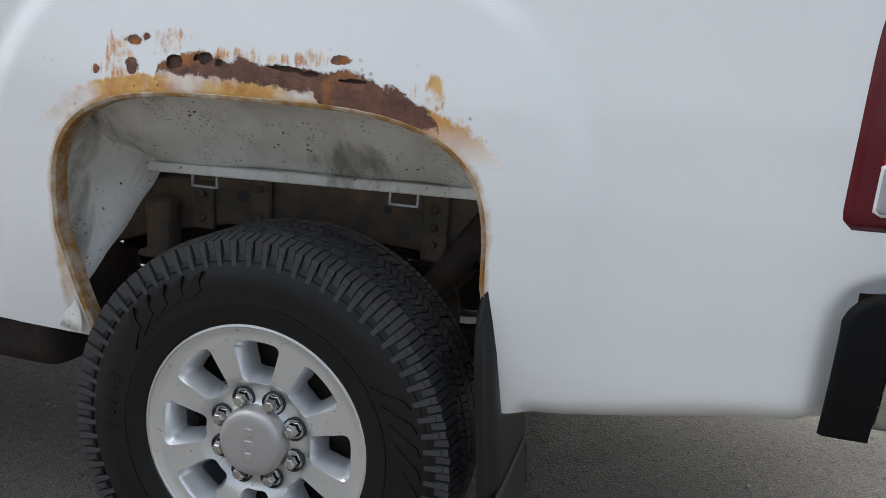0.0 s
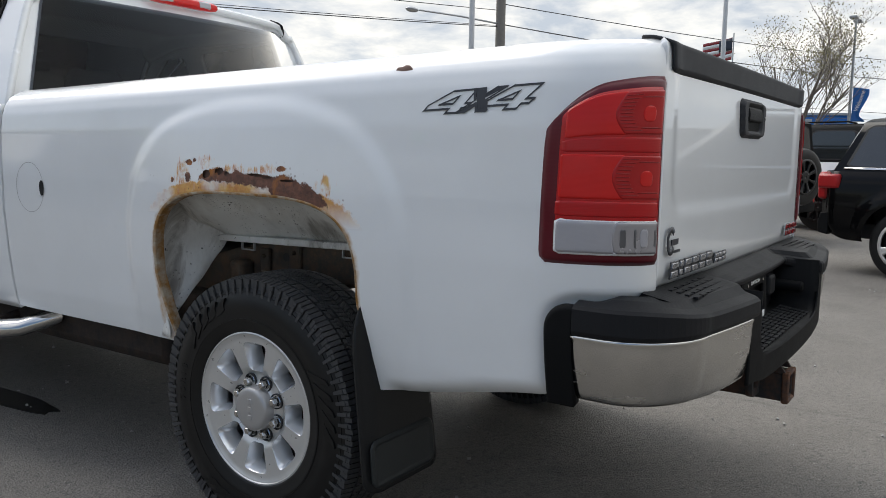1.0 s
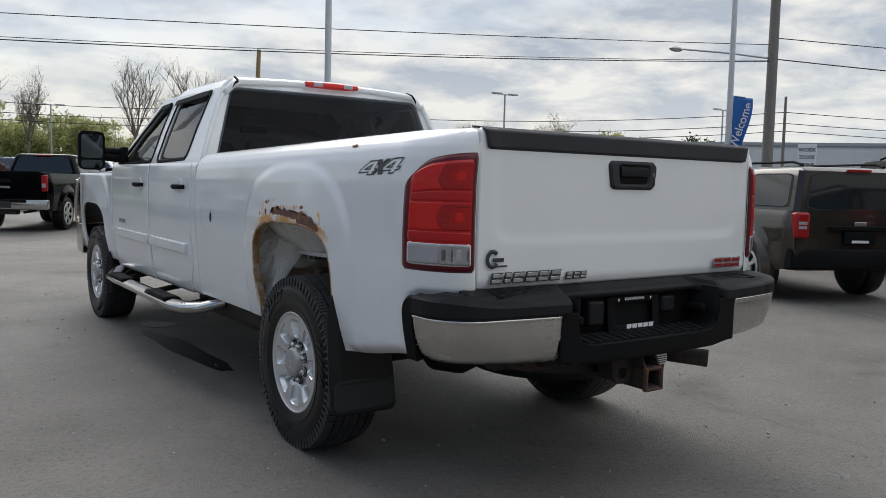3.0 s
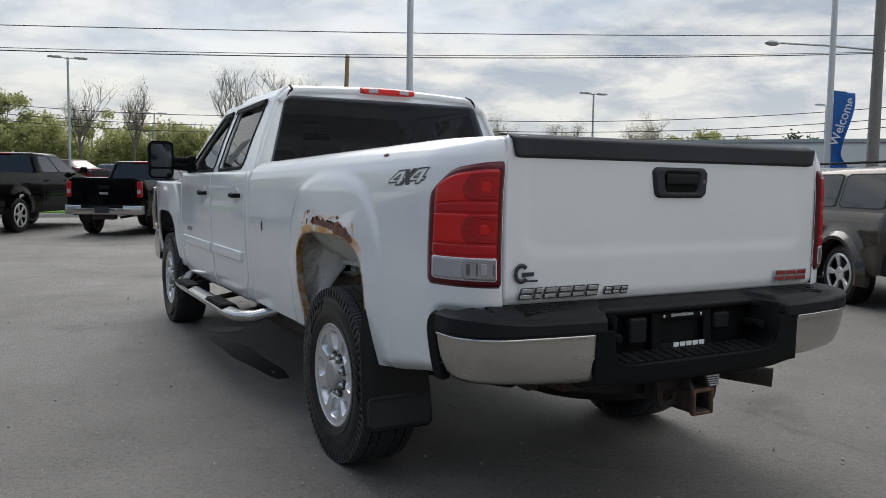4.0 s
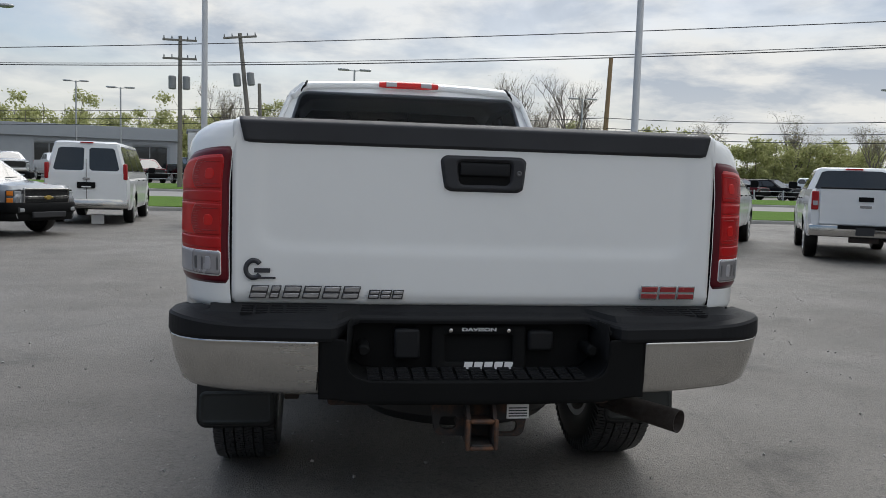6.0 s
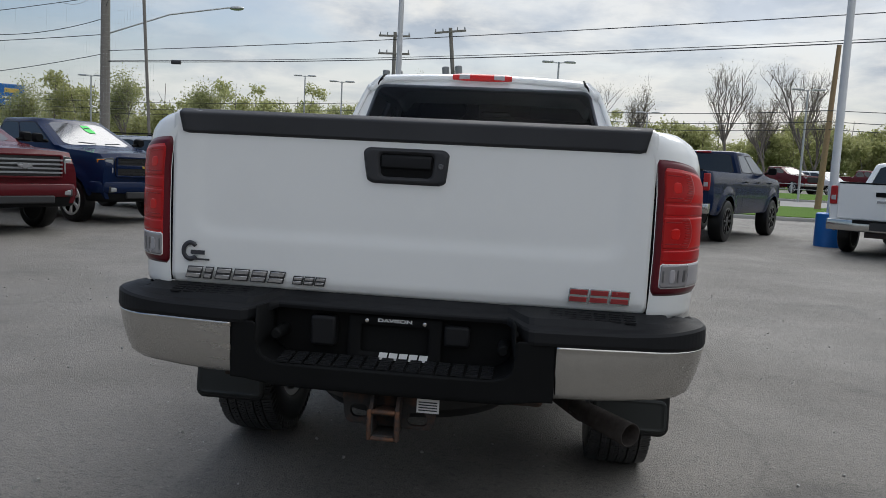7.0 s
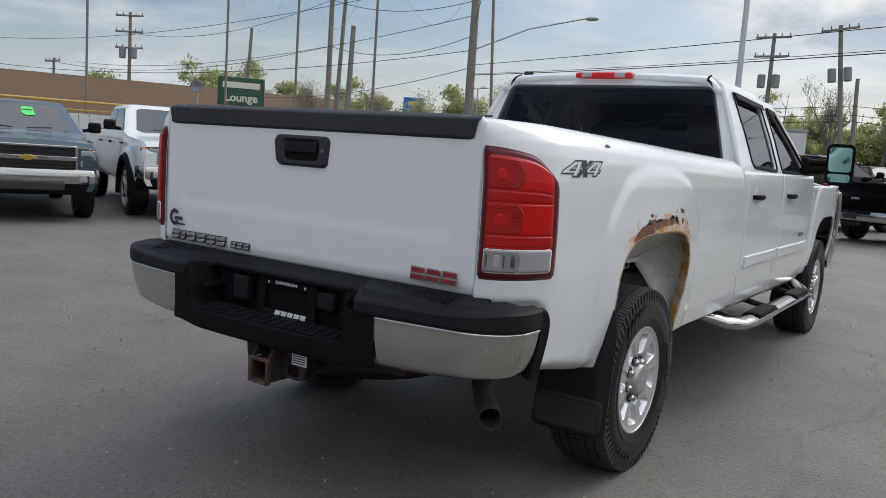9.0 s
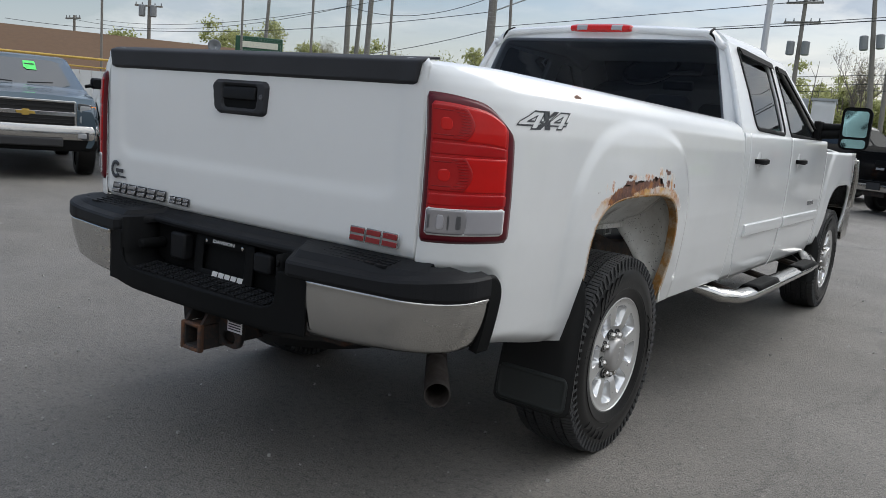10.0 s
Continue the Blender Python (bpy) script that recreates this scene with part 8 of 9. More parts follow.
def box_sign(x, y, z0, w, h, face, az, label, bars, legs=2, depth=0.35, leg_mat=None):
    """A cabinet sign on posts that faces the compass way az, with plain bars for its lettering."""
    s = thing("pylon_sign", label, "sign", pose(x, y, ground_z(x, y), 0, 0, az))
    part("cabinet", boxed((0, 0, z0 + h / 2), (w, depth, h)), face, s, bevel=0.04)
    for k in range(legs):
        xx = 0.0 if legs == 1 else -w * 0.3 + w * 0.6 * k / (legs - 1)
        bm = bmesh.new()
        tube(bm, [(xx, 0, 0), (xx, 0, z0)], 0.14, 10)
        part("post", bm, leg_mat or M_STEEL, s)
    for bx, bz, bw, bh, mat in bars:
        part("sign_bar", boxed((bx, -depth / 2 - 0.02, z0 + bz), (bw, 0.03, bh)), mat, s, bevel=0.01)
    return s


M_GOLD = plain("gold_emblem", (0.62, 0.42, 0.10), 0.3, 0.3)
M_GREENSIGN = plain("dark_green_sign", (0.012, 0.07, 0.035), 0.5)
M_CREAM = plain("cream_letters", (0.68, 0.66, 0.55), 0.6)
M_NAVYSIGN = plain("navy_sign", (0.02, 0.03, 0.05), 0.5)
bar = M_WHITEBAR
box_sign(44.2, 17.0, 5.25, 1.55, 2.0, M_BLUE, -67, "tall blue dealership sign with a gold emblem", [(0, 1.42, 0.34, 0.26, M_GOLD), (0, 1.42, 0.92, 0.15, M_GOLD), (0, 0.80, 1.2, 0.20, bar), (0, 0.17, 1.5, 0.32, M_NAVYSIGN), (0, 0.17, 1.2, 0.16, bar)])
box_sign(-37.5, 49.5, 3.2, 1.6, 1.8, M_BLUE, 35, "blue dealership sign over the far lot", [(0, 1.35, 0.9, 0.3, M_GOLD), (0, 0.85, 1.15, 0.13, bar), (0, 0.6, 0.9, 0.10, bar), (0, 0.17, 1.5, 0.28, M_NAVYSIGN), (0, 0.17, 1.2, 0.14, bar)])
lounge_sign = box_sign(-30.2, 25.05, 3.02, 2.32, 1.42, M_GREENSIGN, 49, "dark green lounge sign with cream lettering", [(0.0, 1.02, 1.85, 0.30, M_CREAM)])
part("letters", text_mesh("Lounge", 0.56, 0.01, pose(0.0, -0.20, 3.40, 90), 0, 0.014), M_CREAM, lounge_sign, "cream word on the sign", flat=True)
# road work sign, readable
wz = thing("road_sign", "white sign reading work zone begins", "sign", pose(22.3, 11.3, 0, 0, 0, -59))
bm = bmesh.new(); tube(bm, [(0, 0.03, 0), (0, 0.03, 2.82)], 0.03, 6); part("post", bm, M_STEEL, wz)
part("plate", boxed((0, 0, 2.44), (0.56, 0.015, 0.78)), M_WHITEBAR, wz, bevel=0.01)
for k, word in enumerate(("WORK", "ZONE", "BEGINS")):
    part("letters", text_mesh(word, 0.17 if k < 2 else 0.135, 0.002, pose(0, -0.010, 2.64 - 0.24 * k, 90), 0, 0.004), M_DECAL, wz, flat=True)


def banner(x, y, z0, h, w, az, label="blue feather banner hung on a light pole"):
    """Cloth fixed to its pole above and below, blown to a narrow waist."""
    b = thing("banner", label, "banner", pose(x, y, 0, 0, 0, az))
    wide = lambda v: w * (0.42 + 0.58 * smooth((v - 0.22) / 0.72) + 0.42 * smooth((0.20 - v) / 0.20))
    cloth = lambda u, v: Vector((0.09 + u * wide(v) + 0.05 * math.sin(math.pi * v) * u, 0.14 * math.sin(3.2 * u + 1.2 * v) * u - 0.10 * math.sin(math.pi * v) * u, z0 + v * h - 0.10 * u * v))
    part("cloth", sheet(cloth, steps(0, 1, 12), steps(0, 1, 24)), M_BLUE, b, solid=0.006)
    for v in (0.0, 1.0):
        bm = bmesh.new()
        tube(bm, [(0, 0, z0 + v * h + 0.01), (w * 0.8, 0.02, z0 + v * h - 0.06 * v + 0.01)], 0.011, 6)
        part("banner_arm", bm, M_STEEL, b)
    part("letters", text_mesh("Welcome", h * 0.155, 0.002, pose(0.10 + w * 0.44, -0.115, z0 + h * 0.60, 90, 0, 0) @ pose(0, 0, 0, 0, 0, 74), 0, 0.004), M_WHITEBAR, b, "white word on the cloth", flat=True)


banner(17.68, 11.01, 1.85, 2.15, 0.52, -55)
banner(37.1, 3.5, 2.9, 1.5, 0.62, -82)
fl = thing("flag_pole", "flag on a slim pole beside the dealership", "flag", pose(38.0, 8.9, 0, 0, 0, -75))
bm = bmesh.new(); tube(bm, [(0, 0, 0), (0, 0, 7.2)], 0.05, 8, 0.03); part("pole", bm, M_STEEL, fl)
for k in range(7):
    bm = sheet(lambda u, v: (-0.05 - 1.35 * u, 0.10 * math.sin(5 * u), 5.95 + 0.15 * (k + v) - 0.30 * u), steps(0, 1, 10), steps(0, 1, 2))
    part("stripe", bm, M_BADGERED if k % 2 == 0 else M_WHITEBAR, fl, solid=0.004)
bm = sheet(lambda u, v: (-0.05 - 0.60 * u, 0.10 * math.sin(2.2 * u) - 0.012, 6.42 + 0.56 * v - 0.13 * u), steps(0, 1, 6), steps(0, 1, 4))
part("canton", bm, M_NAVYSIGN, fl, solid=0.01)

# ---- buildings ----
M_WALLWHITE = plain("white_render_wall", (0.62, 0.63, 0.63), 0.8, vary=0.08, scale=1.2)
M_WALLGREY = plain("grey_metal_wall", (0.34, 0.36, 0.38), 0.6, vary=0.08, scale=1.2)
M_ROOFBROWN = plain("brown_shingle_roof", (0.115, 0.066, 0.034), 0.9, vary=0.2, scale=3.0, fine=0.5, fine_scale=25)
M_YELLOW = plain("yellow_paint", (0.55, 0.36, 0.07), 0.5)


def building(name, label, x, y, az, w, d, h, wall, windows, fascia=None, roofmat=None, pitched=0.0):
    """A block with its front towards -y of its own frame."""
    b = thing(name, label, "building", pose(x, y, ground_z(x, y), 0, 0, az))
    holes = [inside([(a, z0), (c, z0), (c, z1), (a, z1)], 0.0) for a, c, z0, z1 in windows]
    xs = sorted(set(steps(-w / 2, w / 2, 60) + [q for a, c, _, _ in windows for q in (a, c)]))
    zs = sorted(set(steps(0, h, 8) + [q for _, _, a, c in windows for q in (a, c)]))
    bm = sheet(lambda u, v: (u, 0, v), xs, zs, (lambda u, v: min([1.0] + [-q(u, v) for q in holes])) if holes else None)
    part("front_wall", bm, wall, b, solid=0.25, hint=(0, -1, 0))
    bm = boxed((-w / 2 + 0.1, d / 2 + 0.13, h / 2), (0.2, d - 0.26, h))
    part("side_wall", bm, wall, b)
    part("side_wall", boxed((w / 2 - 0.1, d / 2 + 0.13, h / 2), (0.2, d - 0.26, h)), wall, b)
    part("back_wall", boxed((0, d - 0.1, h / 2), (w - 0.42, 0.2, h)), wall, b)
    bm = bmesh.new()
    if pitched:
        prism(bm, [(-0.5, h - 0.1), (d / 2, h + pitched), (d + 0.5, h - 0.1), (d / 2, h - 0.05)], "x", -w / 2 - 0.4, w / 2 + 0.4)
    else:
        box(bm, (0, d / 2, h + 0.03), (w + 0.2, d + 0.2, 0.18))
    part("roof", bm, roofmat or M_WALLGREY, b)
    for a, c, z0, z1 in windows:
        win = new("window"); win.parent = b
        part("pane", boxed(((a + c) / 2, 0.12, (z0 + z1) / 2), (c - a, 0.02, z1 - z0)), M_CARGLASS, win)
        n = max(1, round((c - a) / 1.2))
        for k in range(n + 1):
            part("mullion", boxed((a + (c - a) * k / n, 0.08, (z0 + z1) / 2), (0.06, 0.08, z1 - z0)), M_STEEL, win)
    if fascia:
        for a, c, z0, z1, mat in fascia:
            part("fascia", boxed(((a + c) / 2, -0.14, (z0 + z1) / 2), (c - a, 0.24, z1 - z0)), mat, b, bevel=0.02)
    return b


# dealership: white shed with windows, showroom with a grey-blue band, blue bay
building("workshop", "long white workshop with small windows", 39.4, 24.4, -50, 23, 14, 3.95, M_WALLWHITE, [(-7.0, -5.8, 1.9, 2.7), (-5.4, -4.2, 1.9, 2.7), (-3.8, -2.6, 1.9, 2.7), (2, 3.2, 1.0, 2.2)])
building("showroom", "low showroom with a blue-grey band and blue bars for letters", 54.0, 22.5, -62, 30, 16, 4.0, M_WALLGREY, [(-13, -2, 0.4, 2.4), (0, 12, 0.4, 2.4)], [(-14.8, 14.8, 2.75, 3.9, M_WALLGREY)] + [(-13.6 + 0.85 * k, -13.0 + 0.85 * k, 3.05, 3.6, M_BLUE) for k in range(8)])
building("showroom", "blue fronted showroom beside the tall sign", 62.0, 15.5, -72, 18, 16, 4.6, M_BLUE, [(-8, 7, 0.4, 2.6)], [(-3.0 + 0.9 * k, -2.4 + 0.9 * k, 3.3, 4.0, M_WHITEBAR) for k in range(9)])
# across the road: grey flat-roofed office with an open porch
building("office", "low grey office with a flat roof and dark porch", -24.2, 71.3, 13, 20, 14, 4.6, M_WALLGREY, [(-2, 4, 0.5, 3.0), (6, 9, 0.3, 3.0)], [(-10.1, 10.1, 3.6, 4.7, M_WALLGREY)])
building("office", "small white block behind the utility poles", -11.2, 64.0, 10, 1.6, 5, 4.2, M_WALLWHITE, [])
# lounge with its broad brown roof, white fence and yellow rail
building("lounge", "long lounge building under a brown shingle roof", -44.0, 22.5, 60, 40, 14, 2.1, M_WALLWHITE, [], None, M_ROOFBROWN, 2.7)
fc = thing("fence", "white board fence behind the parked trucks", "fence", pose(-19.5, 12.2, 0, 0, 0, 64))
board = None
for k in range(70):
    m = pose(-10.4 + 0.30 * k, 0, 0.92)
    if board is None:
        board = part("board", boxed((0, 0, 0), (0.285, 0.03, 1.72)), M_WALLWHITE, fc)
        board.matrix_basis = m
    else:
        same_mesh(board, "board", fc, m)
for z in (0.35, 1.5):
    part("rail", boxed((0, 0.045, z), (21, 0.05, 0.09)), M_WALLWHITE, fc)
yr_ = thing("guard_rail", "yellow painted steel rail above the fence", "rail", pose(-25.0, 15.0, 0, 0, 0, 64))
bm = bmesh.new()
tube(bm, [(-5, 0, 0), (-5, 0, 2.3), (6, 0, 2.3), (6, 0, 0)], 0.045, 8)
tube(bm, [(-5, 0, 2.0), (6, 0, 2.0)], 0.03, 6)
part("rail", bm, M_YELLOW, yr_)
ds = thing("satellite_dish", "grey satellite dish on a mast", "dish", pose(-34.75, 25.95, 0, 0, 0, 20))
bm = bmesh.new()
tube(bm, [(0, 0, 0), (0, 0, 4.0)], 0.05, 6)
part("mast", bm, M_STEEL, ds)
bm = bmesh.new()
loft(bm, [[(0.42 * k * math.cos(a), -0.10 - 0.16 * k * k + 0.1, 4.05 + 0.34 * k * math.sin(a)) for a in [q * math.pi / 10 for q in range(20)]] for k in (0.02, 0.35, 0.7, 1.0)], cap=False)
part("bowl", bm, M_GREYBOX, ds, solid=0.02)

# low cable fence before the far lot
cf = thing("cable_fence", "low grey post and cable fence along the far lot", "fence", None)
post = None
for k in range(48):
    p = lot(-46 + 2.4 * k, 51.2)
    m = pose(p.x, p.y, ground_z(p.x, p.y) - 0.02)
    if post is None:
        post = part("post", lathe([(0.0, 0.055), (0.86, 0.055), (0.90, 0.04), (0.90, 0.001)], 8, "z"), M_STEEL, cf)
        post.matrix_basis = m
    else:
        same_mesh(post, "post", cf, m)
for z in (0.42, 0.78):
    bm = bmesh.new()
    tube(bm, [lot(s, 51.2, z + ground_z(*lot(s, 51.2).xy)) for s in steps(-46, 66.8, 30)], 0.022, 5)
    part("cable", bm, M_STEEL, cf)

# tall netting on thin poles
M_NET = plain("grey_net_cord", (0.45, 0.46, 0.47), 0.9)
NET = [(-26.1, 14.0), (-23.1, 18.0), (-19.2, 17.9), (-15.8, 18.2), (-10.75, 18.0)]
nets = thing("safety_net", "high net strung between thin dark poles", "net", pose(0, 0, 0))
for k, (x, y) in enumerate(NET):
    bm = bmesh.new()
    tube(bm, [(x, y, 0), (x + (-0.75 if k == 4 else 0.0), y, 13.5)], 0.045, 8)
    part("pole", bm, M_WOOD, nets)
for (xa, ya), (xb, yb) in zip(NET[1:], NET[2:]):
    bm = bmesh.new()
    span = math.hypot(xb - xa, yb - ya)
    hz = lambda t: 9.0 - 3.6 * 4 * t * (1 - t)
    at_net = lambda t, z: Vector((xa + (xb - xa) * t, ya + (yb - ya) * t, z))
    for t in steps(0, 1, int(span / 0.09)):
        tube(bm, [at_net(t, 2.0), at_net(t, hz(t))], 0.0011, 3, cap=False)
    for z in steps(2.0, 9.0, 58):
        run = [t for t in steps(0, 1, 40) if hz(t) >= z]
        for half in ([t for t in run if t <= 0.5], [t for t in run if t >= 0.5]):
            if len(half) > 1:
                tube(bm, [at_net(t, z) for t in (half[0], half[-1])], 0.0011, 3, cap=False)
    tube(bm, [at_net(t, hz(t)) for t in steps(0, 1, 24)], 0.007, 4, cap=False)
    tagged(part("netting", bm, M_NET, nets, flat=True), "", "", "", "stuff")

# ---- trees ----


def tree_limbs(bm, rnd, p, d, length, r, level, tips, spread=0.55):
    n = 4
    pts, q, dd = [p.copy()], p.copy(), d.copy()
    for i in range(n):
        dd = (dd + Vector((rnd.gauss(0, 0.10), rnd.gauss(0, 0.10), rnd.gauss(0.02, 0.07)))).normalized()
        q = q + dd * length / n
        pts.append(q.copy())
    tube(bm, pts, r, 6 if level < 2 else 3, r * 0.55, cap=False)
    if level >= 5:
        tips.append((q, dd))
        return
    for k in range(rnd.choice((2, 3, 3, 4)) if level else rnd.choice((5, 6))):
        t = rnd.uniform(0.35, 1.0) if level else rnd.uniform(0.55, 1.0)
        b = pts[min(n, int(t * n))]
        a = rnd.uniform(0, 2 * math.pi)
        side = Vector((math.cos(a), math.sin(a), rnd.uniform(-0.1, 0.5)))
        nd = (dd * (1 - spread) + side * spread + Vector((0, 0, 0.34))).normalized()
        tree_limbs(bm, rnd, b, nd, length * (rnd.uniform(0.55, 0.78) if level or spread < 0.5 else rnd.uniform(0.95, 1.2)), r * 0.55, level + 1, tips, spread)
    tips.append((q, dd))


class Cards:
    """Loose leaf cards gathered as raw points and faces, which is quick."""

    def __init__(self):
        self.v, self.f = [], []

    def add(self, rnd, centres, spread, size, count):
        for c in centres:
            for _ in range(count):
                p = c + Vector((rnd.gauss(0, spread), rnd.gauss(0, spread), rnd.gauss(0, spread * 0.8)))
                a = Vector((rnd.gauss(0, 1), rnd.gauss(0, 1), rnd.gauss(0, 1))).normalized() * size * rnd.uniform(0.6, 1.3)
                b = Vector((rnd.gauss(0, 1), rnd.gauss(0, 1), rnd.gauss(0, 1))).normalized() * size * rnd.uniform(0.5, 1.0)
                n = len(self.v)
                self.v += [p - a, p + b, p + a, p - b]
                self.f.append((n, n + 1, n + 2, n + 3))

    def part(self, name, mat, parent):
        me = bpy.data.meshes.new(name)
        me.from_pydata(self.v, [], self.f)
        me.materials.append(mat)
        ob = new(name, me)
        ob.parent = parent
        return ob


def tree(x, y, h, seed, mat, count=2, size=0.07, spread=0.25, label="bare spring tree with fine twigs", lean=0.0, fork=0.46):
    rnd = random.Random(seed)
    t = thing("tree", label, "tree", pose(x, y, ground_z(x, y)))
    bm, tips = bmesh.new(), []
    tree_limbs(bm, rnd, Vector((0, 0, -0.1)), Vector((lean, 0, 1)).normalized(), h * (0.34 if fork < 0.5 else 0.28), h * 0.0095, 0, tips, fork)
    part("trunk", bm, M_BARK, t)
    if count:
        cards = Cards()
        cards.add(rnd, [p for p, _ in tips], spread, size, count)
        cards.part("crown", mat, t)
    return t


WIDE = "budding tree with a wide twiggy crown"
tree(36.6, 5.2, 12.6, 3, M_LEAFDULL, 5, 0.045, 0.24, WIDE, 0.0, 0.62)
tree(26.0, 80.0, 19.0, 5, M_LEAFDULL, 2, 0.044, 0.3)
tree(22.0, 84.0, 15.0, 8, M_LEAFDULL, 2, 0.044, 0.3)
tree(14.5, 62.0, 15.0, 11, M_LEAFDULL, 2, 0.039, 0.25)
tree(18.5, 66.0, 13.0, 12, M_LEAFDULL, 2, 0.044, 0.3)
tree(21.5, 64.0, 11.0, 42, M_LEAFDULL, 2, 0.044, 0.3)
tree(55.9, 60.0, 12.0, 3, M_LEAFDULL, 6, 0.05, 0.35, WIDE, 0.0, 0.60)
tree(52.0, 82.0, 13.5, 14, M_LEAFDULL, 4, 0.055, 0.35, WIDE)
tree(9.0, 80.0, 14.0, 15, M_LEAFDULL, 2, 0.050, 0.35)
tree(4.5, 82.0, 15.0, 16, M_LEAFDULL, 2, 0.044, 0.3)
tree(-9.0, 70.0, 12.5, 17, M_LEAFDULL, 2, 0.050, 0.3)
tree(-6.5, 74.0, 12.0, 43, M_LEAFDULL, 2, 0.050, 0.3)
YOUNG = "young tree in pale spring leaf"
tree(-15.0, 92.0, 11.5, 18, M_LEAFPALE, 10, 0.081, 0.4, YOUNG)
tree(-24.0, 90.0, 10.5, 44, M_LEAFPALE, 10, 0.081, 0.4, YOUNG)
tree(-27.0, 60.0, 9.5, 19, M_LEAFPALE, 10, 0.081, 0.45, YOUNG)
tree(-33.0, 57.0, 9.5, 20, M_LEAFPALE, 10, 0.081, 0.45, YOUNG)
tree(-44.0, 52.0, 9.0, 21, M_LEAFDULL, 6, 0.050, 0.4, WIDE)
tree(-40.0, 40.0, 8.5, 22, M_LEAFDULL, 4, 0.044, 0.35)
tree(-33.0, 44.0, 7.0, 24, M_LEAFPALE, 10, 0.068, 0.4, YOUNG)
tree(48.0, 62.0, 11.0, 25, M_LEAFDULL, 4, 0.044, 0.35)
tree(36.0, 70.0, 11.0, 26, M_LEAFDULL, 4, 0.044, 0.35)


def woods(name, label, centre_line, h, depth, seed, mat, step=0.55, card=0.33, per=1200):
    """A belt of far growth: many small leaf cards over uneven clumps, with thin stems."""
    rnd = random.Random(seed)
    cards, st = Cards(), bmesh.new()
    for (xa, ya), (xb, yb) in zip(centre_line, centre_line[1:]):
        n = max(1, int(math.hypot(xb - xa, yb - ya) / step))
        for k in range(n):
            t = (k + rnd.random()) / n
            x, y = xa + (xb - xa) * t, ya + (yb - ya) * t
            x, y = x + rnd.uniform(-depth, depth) * 0.42, y + rnd.uniform(-depth, depth) * 0.9
            hh = h * (0.62 + 0.38 * noise.noise(Vector((x * 0.11, y * 0.11, seed))) + rnd.uniform(-0.12, 0.22))
            z = ground_z(x, y)
            top = Vector((x, y, z + hh))
            tube(st, [Vector((x, y, z)), Vector((x + rnd.gauss(0, 0.3), y, z + hh * 0.55)), top + Vector((rnd.gauss(0, 0.4), 0, 0.3))], 0.09, 4, 0.02, cap=False)
            for j in range(5):
                a = rnd.uniform(0, 6.28)
                b = Vector((x, y, z + hh * rnd.uniform(0.3, 0.85)))
                tube(st, [b, b + Vector((math.cos(a) * 1.1, math.sin(a) * 1.1, rnd.uniform(0.5, 1.5)))], 0.035, 3, 0.008, cap=False)
            cs = [Vector((x + rnd.gauss(0, 0.55 + 0.1 * hh * f), y + rnd.gauss(0, 0.6), z + hh * (0.12 + 0.88 * f))) for f in [rnd.random() ** 0.8 for _ in range(8)]]
            cards.add(rnd, cs, 0.40, card * 0.5, per // 8)
    w = thing(name, label, "woods", None, "", "stuff")
    tagged(cards.part("foliage", mat, w), "", "", "", "stuff")
    tagged(part("stems", st, M_BARK, w), "", "", "", "stuff")


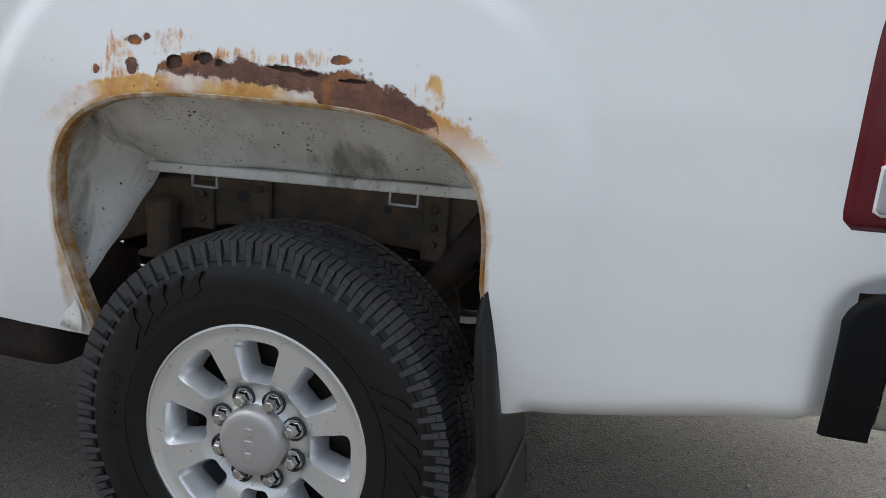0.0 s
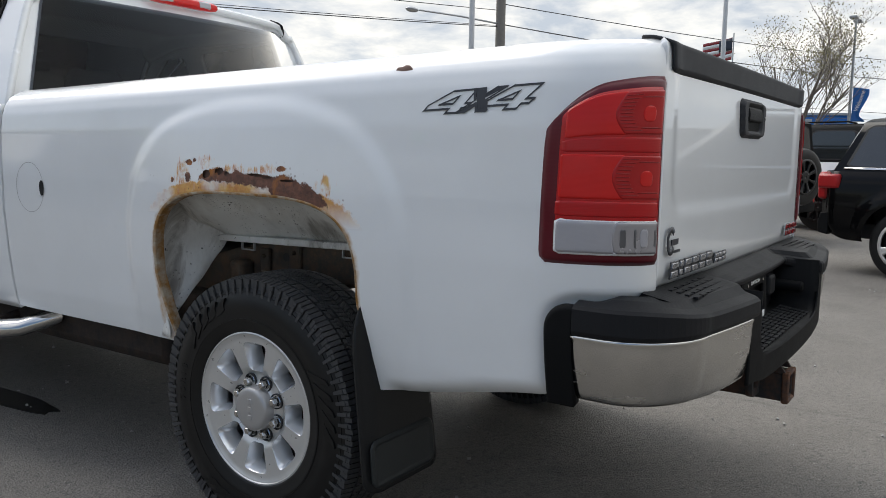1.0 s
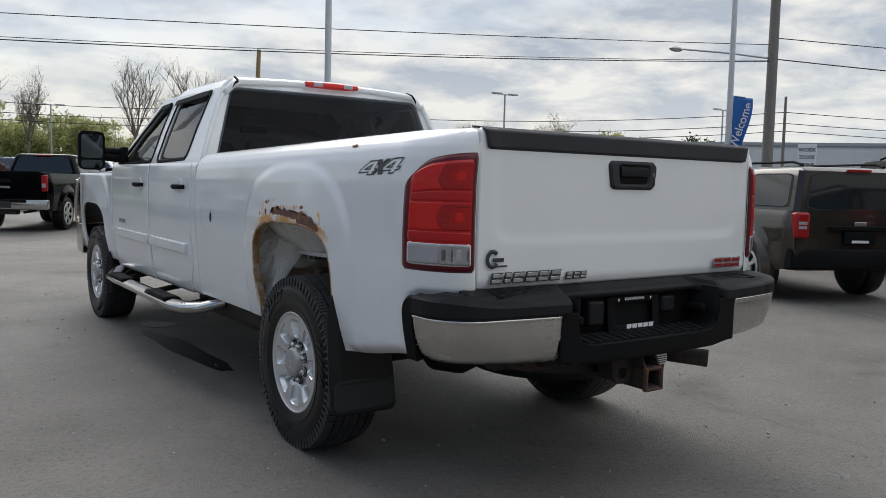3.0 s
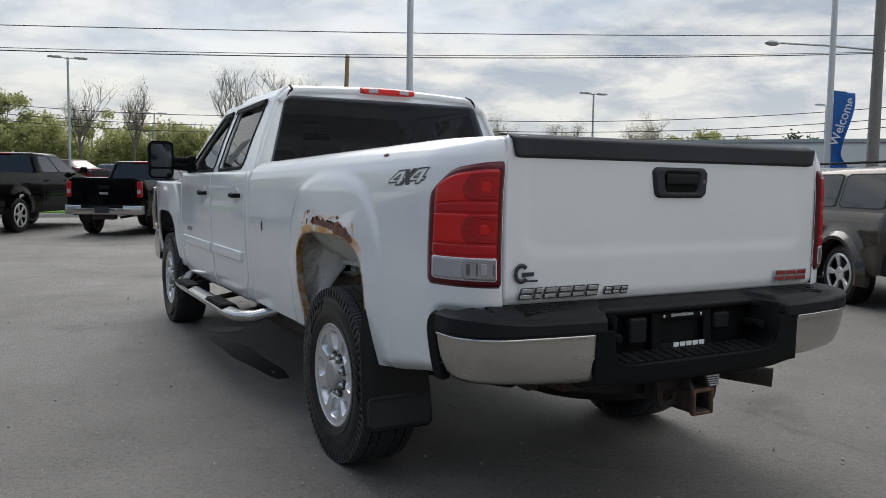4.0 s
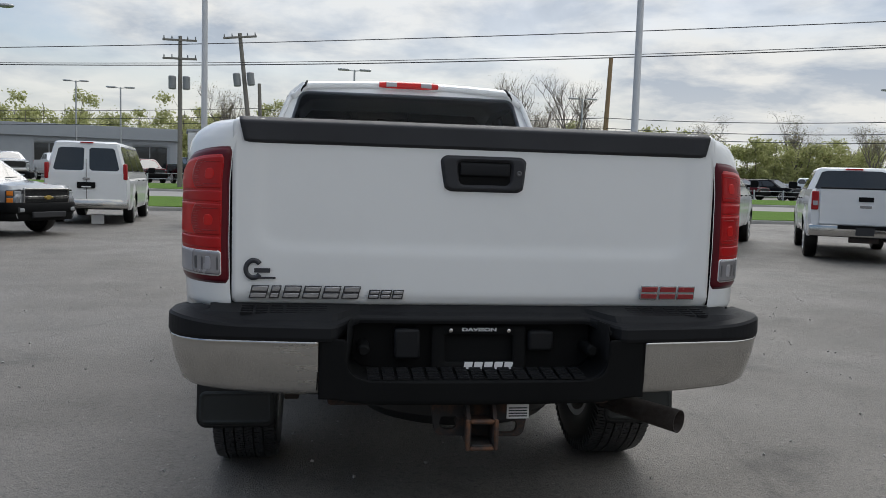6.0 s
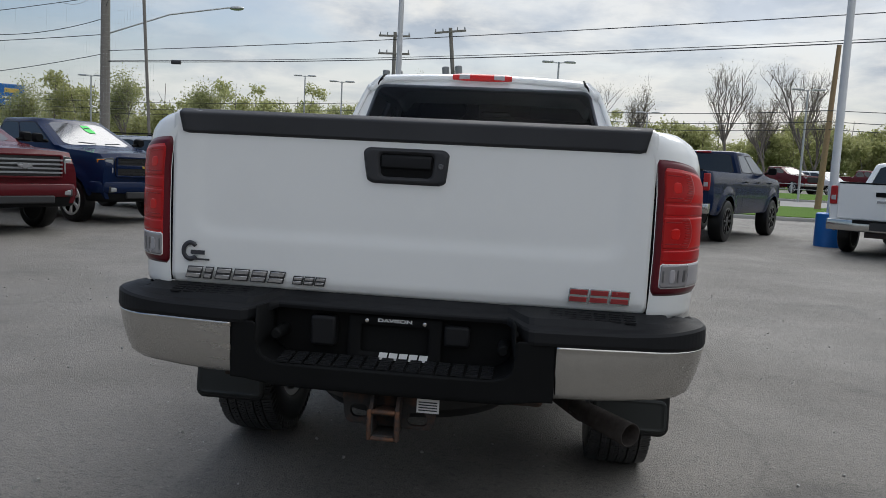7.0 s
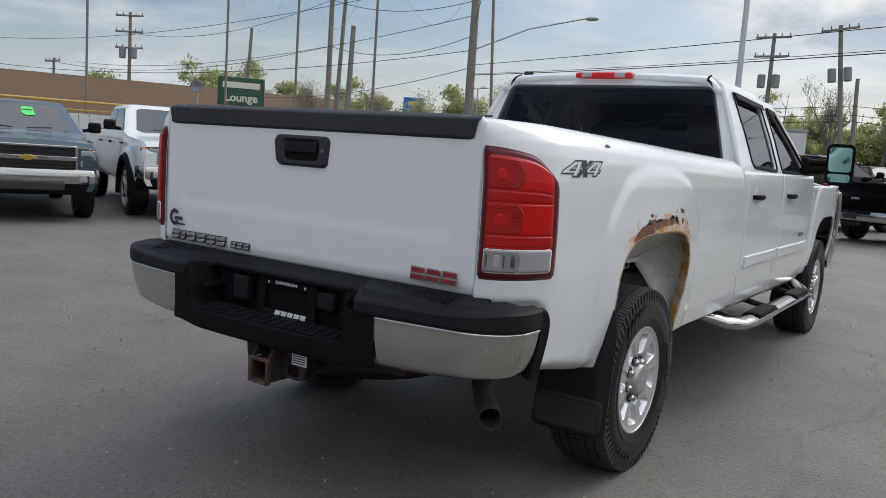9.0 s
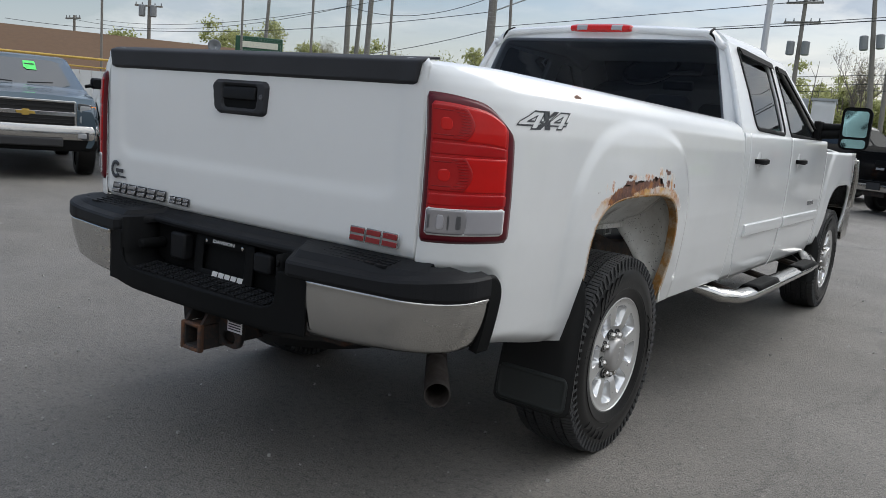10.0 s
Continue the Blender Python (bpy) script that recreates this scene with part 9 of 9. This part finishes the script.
woods("woods", "belt of pale green spring growth beyond the road", [(-24, 88), (0, 92), (22, 92), (34, 88)], 9.4, 9, 31, M_LEAF, 0.42)
woods("woods", "belt of dull budding growth beyond the road", [(30, 90), (55, 82), (84, 70)], 8.0, 8, 33, M_LEAF)
woods("woods", "far hedge of young green trees", [(-75, 50), (-50, 66), (-26, 84)], 8.0, 8, 35, M_LEAF, 0.7)
woods("woods", "dark conifers behind the showroom roof", [(66, 52), (80, 44), (96, 30)], 6.0, 6, 37, M_LEAFDARK, 1.0)

# ---- small things on the asphalt ----
rnd = random.Random(5)
bm = bmesh.new()
for k in range(900):
    x, y = rnd.uniform(-5.5, 6.5), rnd.uniform(-4.5, 6.0)
    r = rnd.choice((0.004, 0.005, 0.006, 0.009))
    v = bmesh.ops.create_icosphere(bm, subdivisions=1, radius=r)["verts"] if k % 3 == 0 else box(bm, (0, 0, 0), (r * 1.6, r * 1.2, r))
    bmesh.ops.transform(bm, matrix=pose(x, y, r * 0.4, rnd.uniform(0, 90), rnd.uniform(0, 90), rnd.uniform(0, 360)), verts=v)
tagged(part("gravel", bm, M_CONCRETE, flat=True), "loose pale grit scattered on the asphalt", "gravel", "", "stuff")
M_DARKPATCH = Nodes("dark_asphalt_patch").set(Base_Color=(0.010, 0.010, 0.010), Roughness=0.45, Specular_IOR_Level=0.25)
def blot(cx, cy, rx, ry, seed, turn=0.0):
    out = []
    for i in range(40):
        a = 2 * math.pi * i / 40
        k = 1 + 0.35 * noise.noise(Vector((math.cos(a) * 1.6, math.sin(a) * 1.6, seed)))
        out.append((rx * k * math.cos(a), ry * k * math.sin(a)))
    return [(cx + x * math.cos(turn) - y * math.sin(turn), cy + x * math.sin(turn) + y * math.cos(turn)) for x, y in out]
# two thin near-black blots laid on the asphalt below the truck's left side
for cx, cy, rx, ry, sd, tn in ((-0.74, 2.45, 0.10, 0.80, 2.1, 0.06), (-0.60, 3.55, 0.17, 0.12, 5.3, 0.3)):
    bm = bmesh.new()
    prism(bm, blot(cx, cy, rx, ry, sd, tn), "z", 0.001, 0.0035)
    tagged(part("puddle", bm, M_DARKPATCH, flat=True), "dark patch on the asphalt under the running board", "puddle", "", "structure")
bm = bmesh.new()
box(bm, (0, 0, 0.12), (0.30, 0.22, 0.24))
bx = part("carton", bm, M_WHITEBAR, flat=True, bevel=0.01)
bx.matrix_basis = pose(-6.35, 17.6, 0, 0, 0, 15)
tagged(bx, "small white carton on the asphalt by the van", "carton")
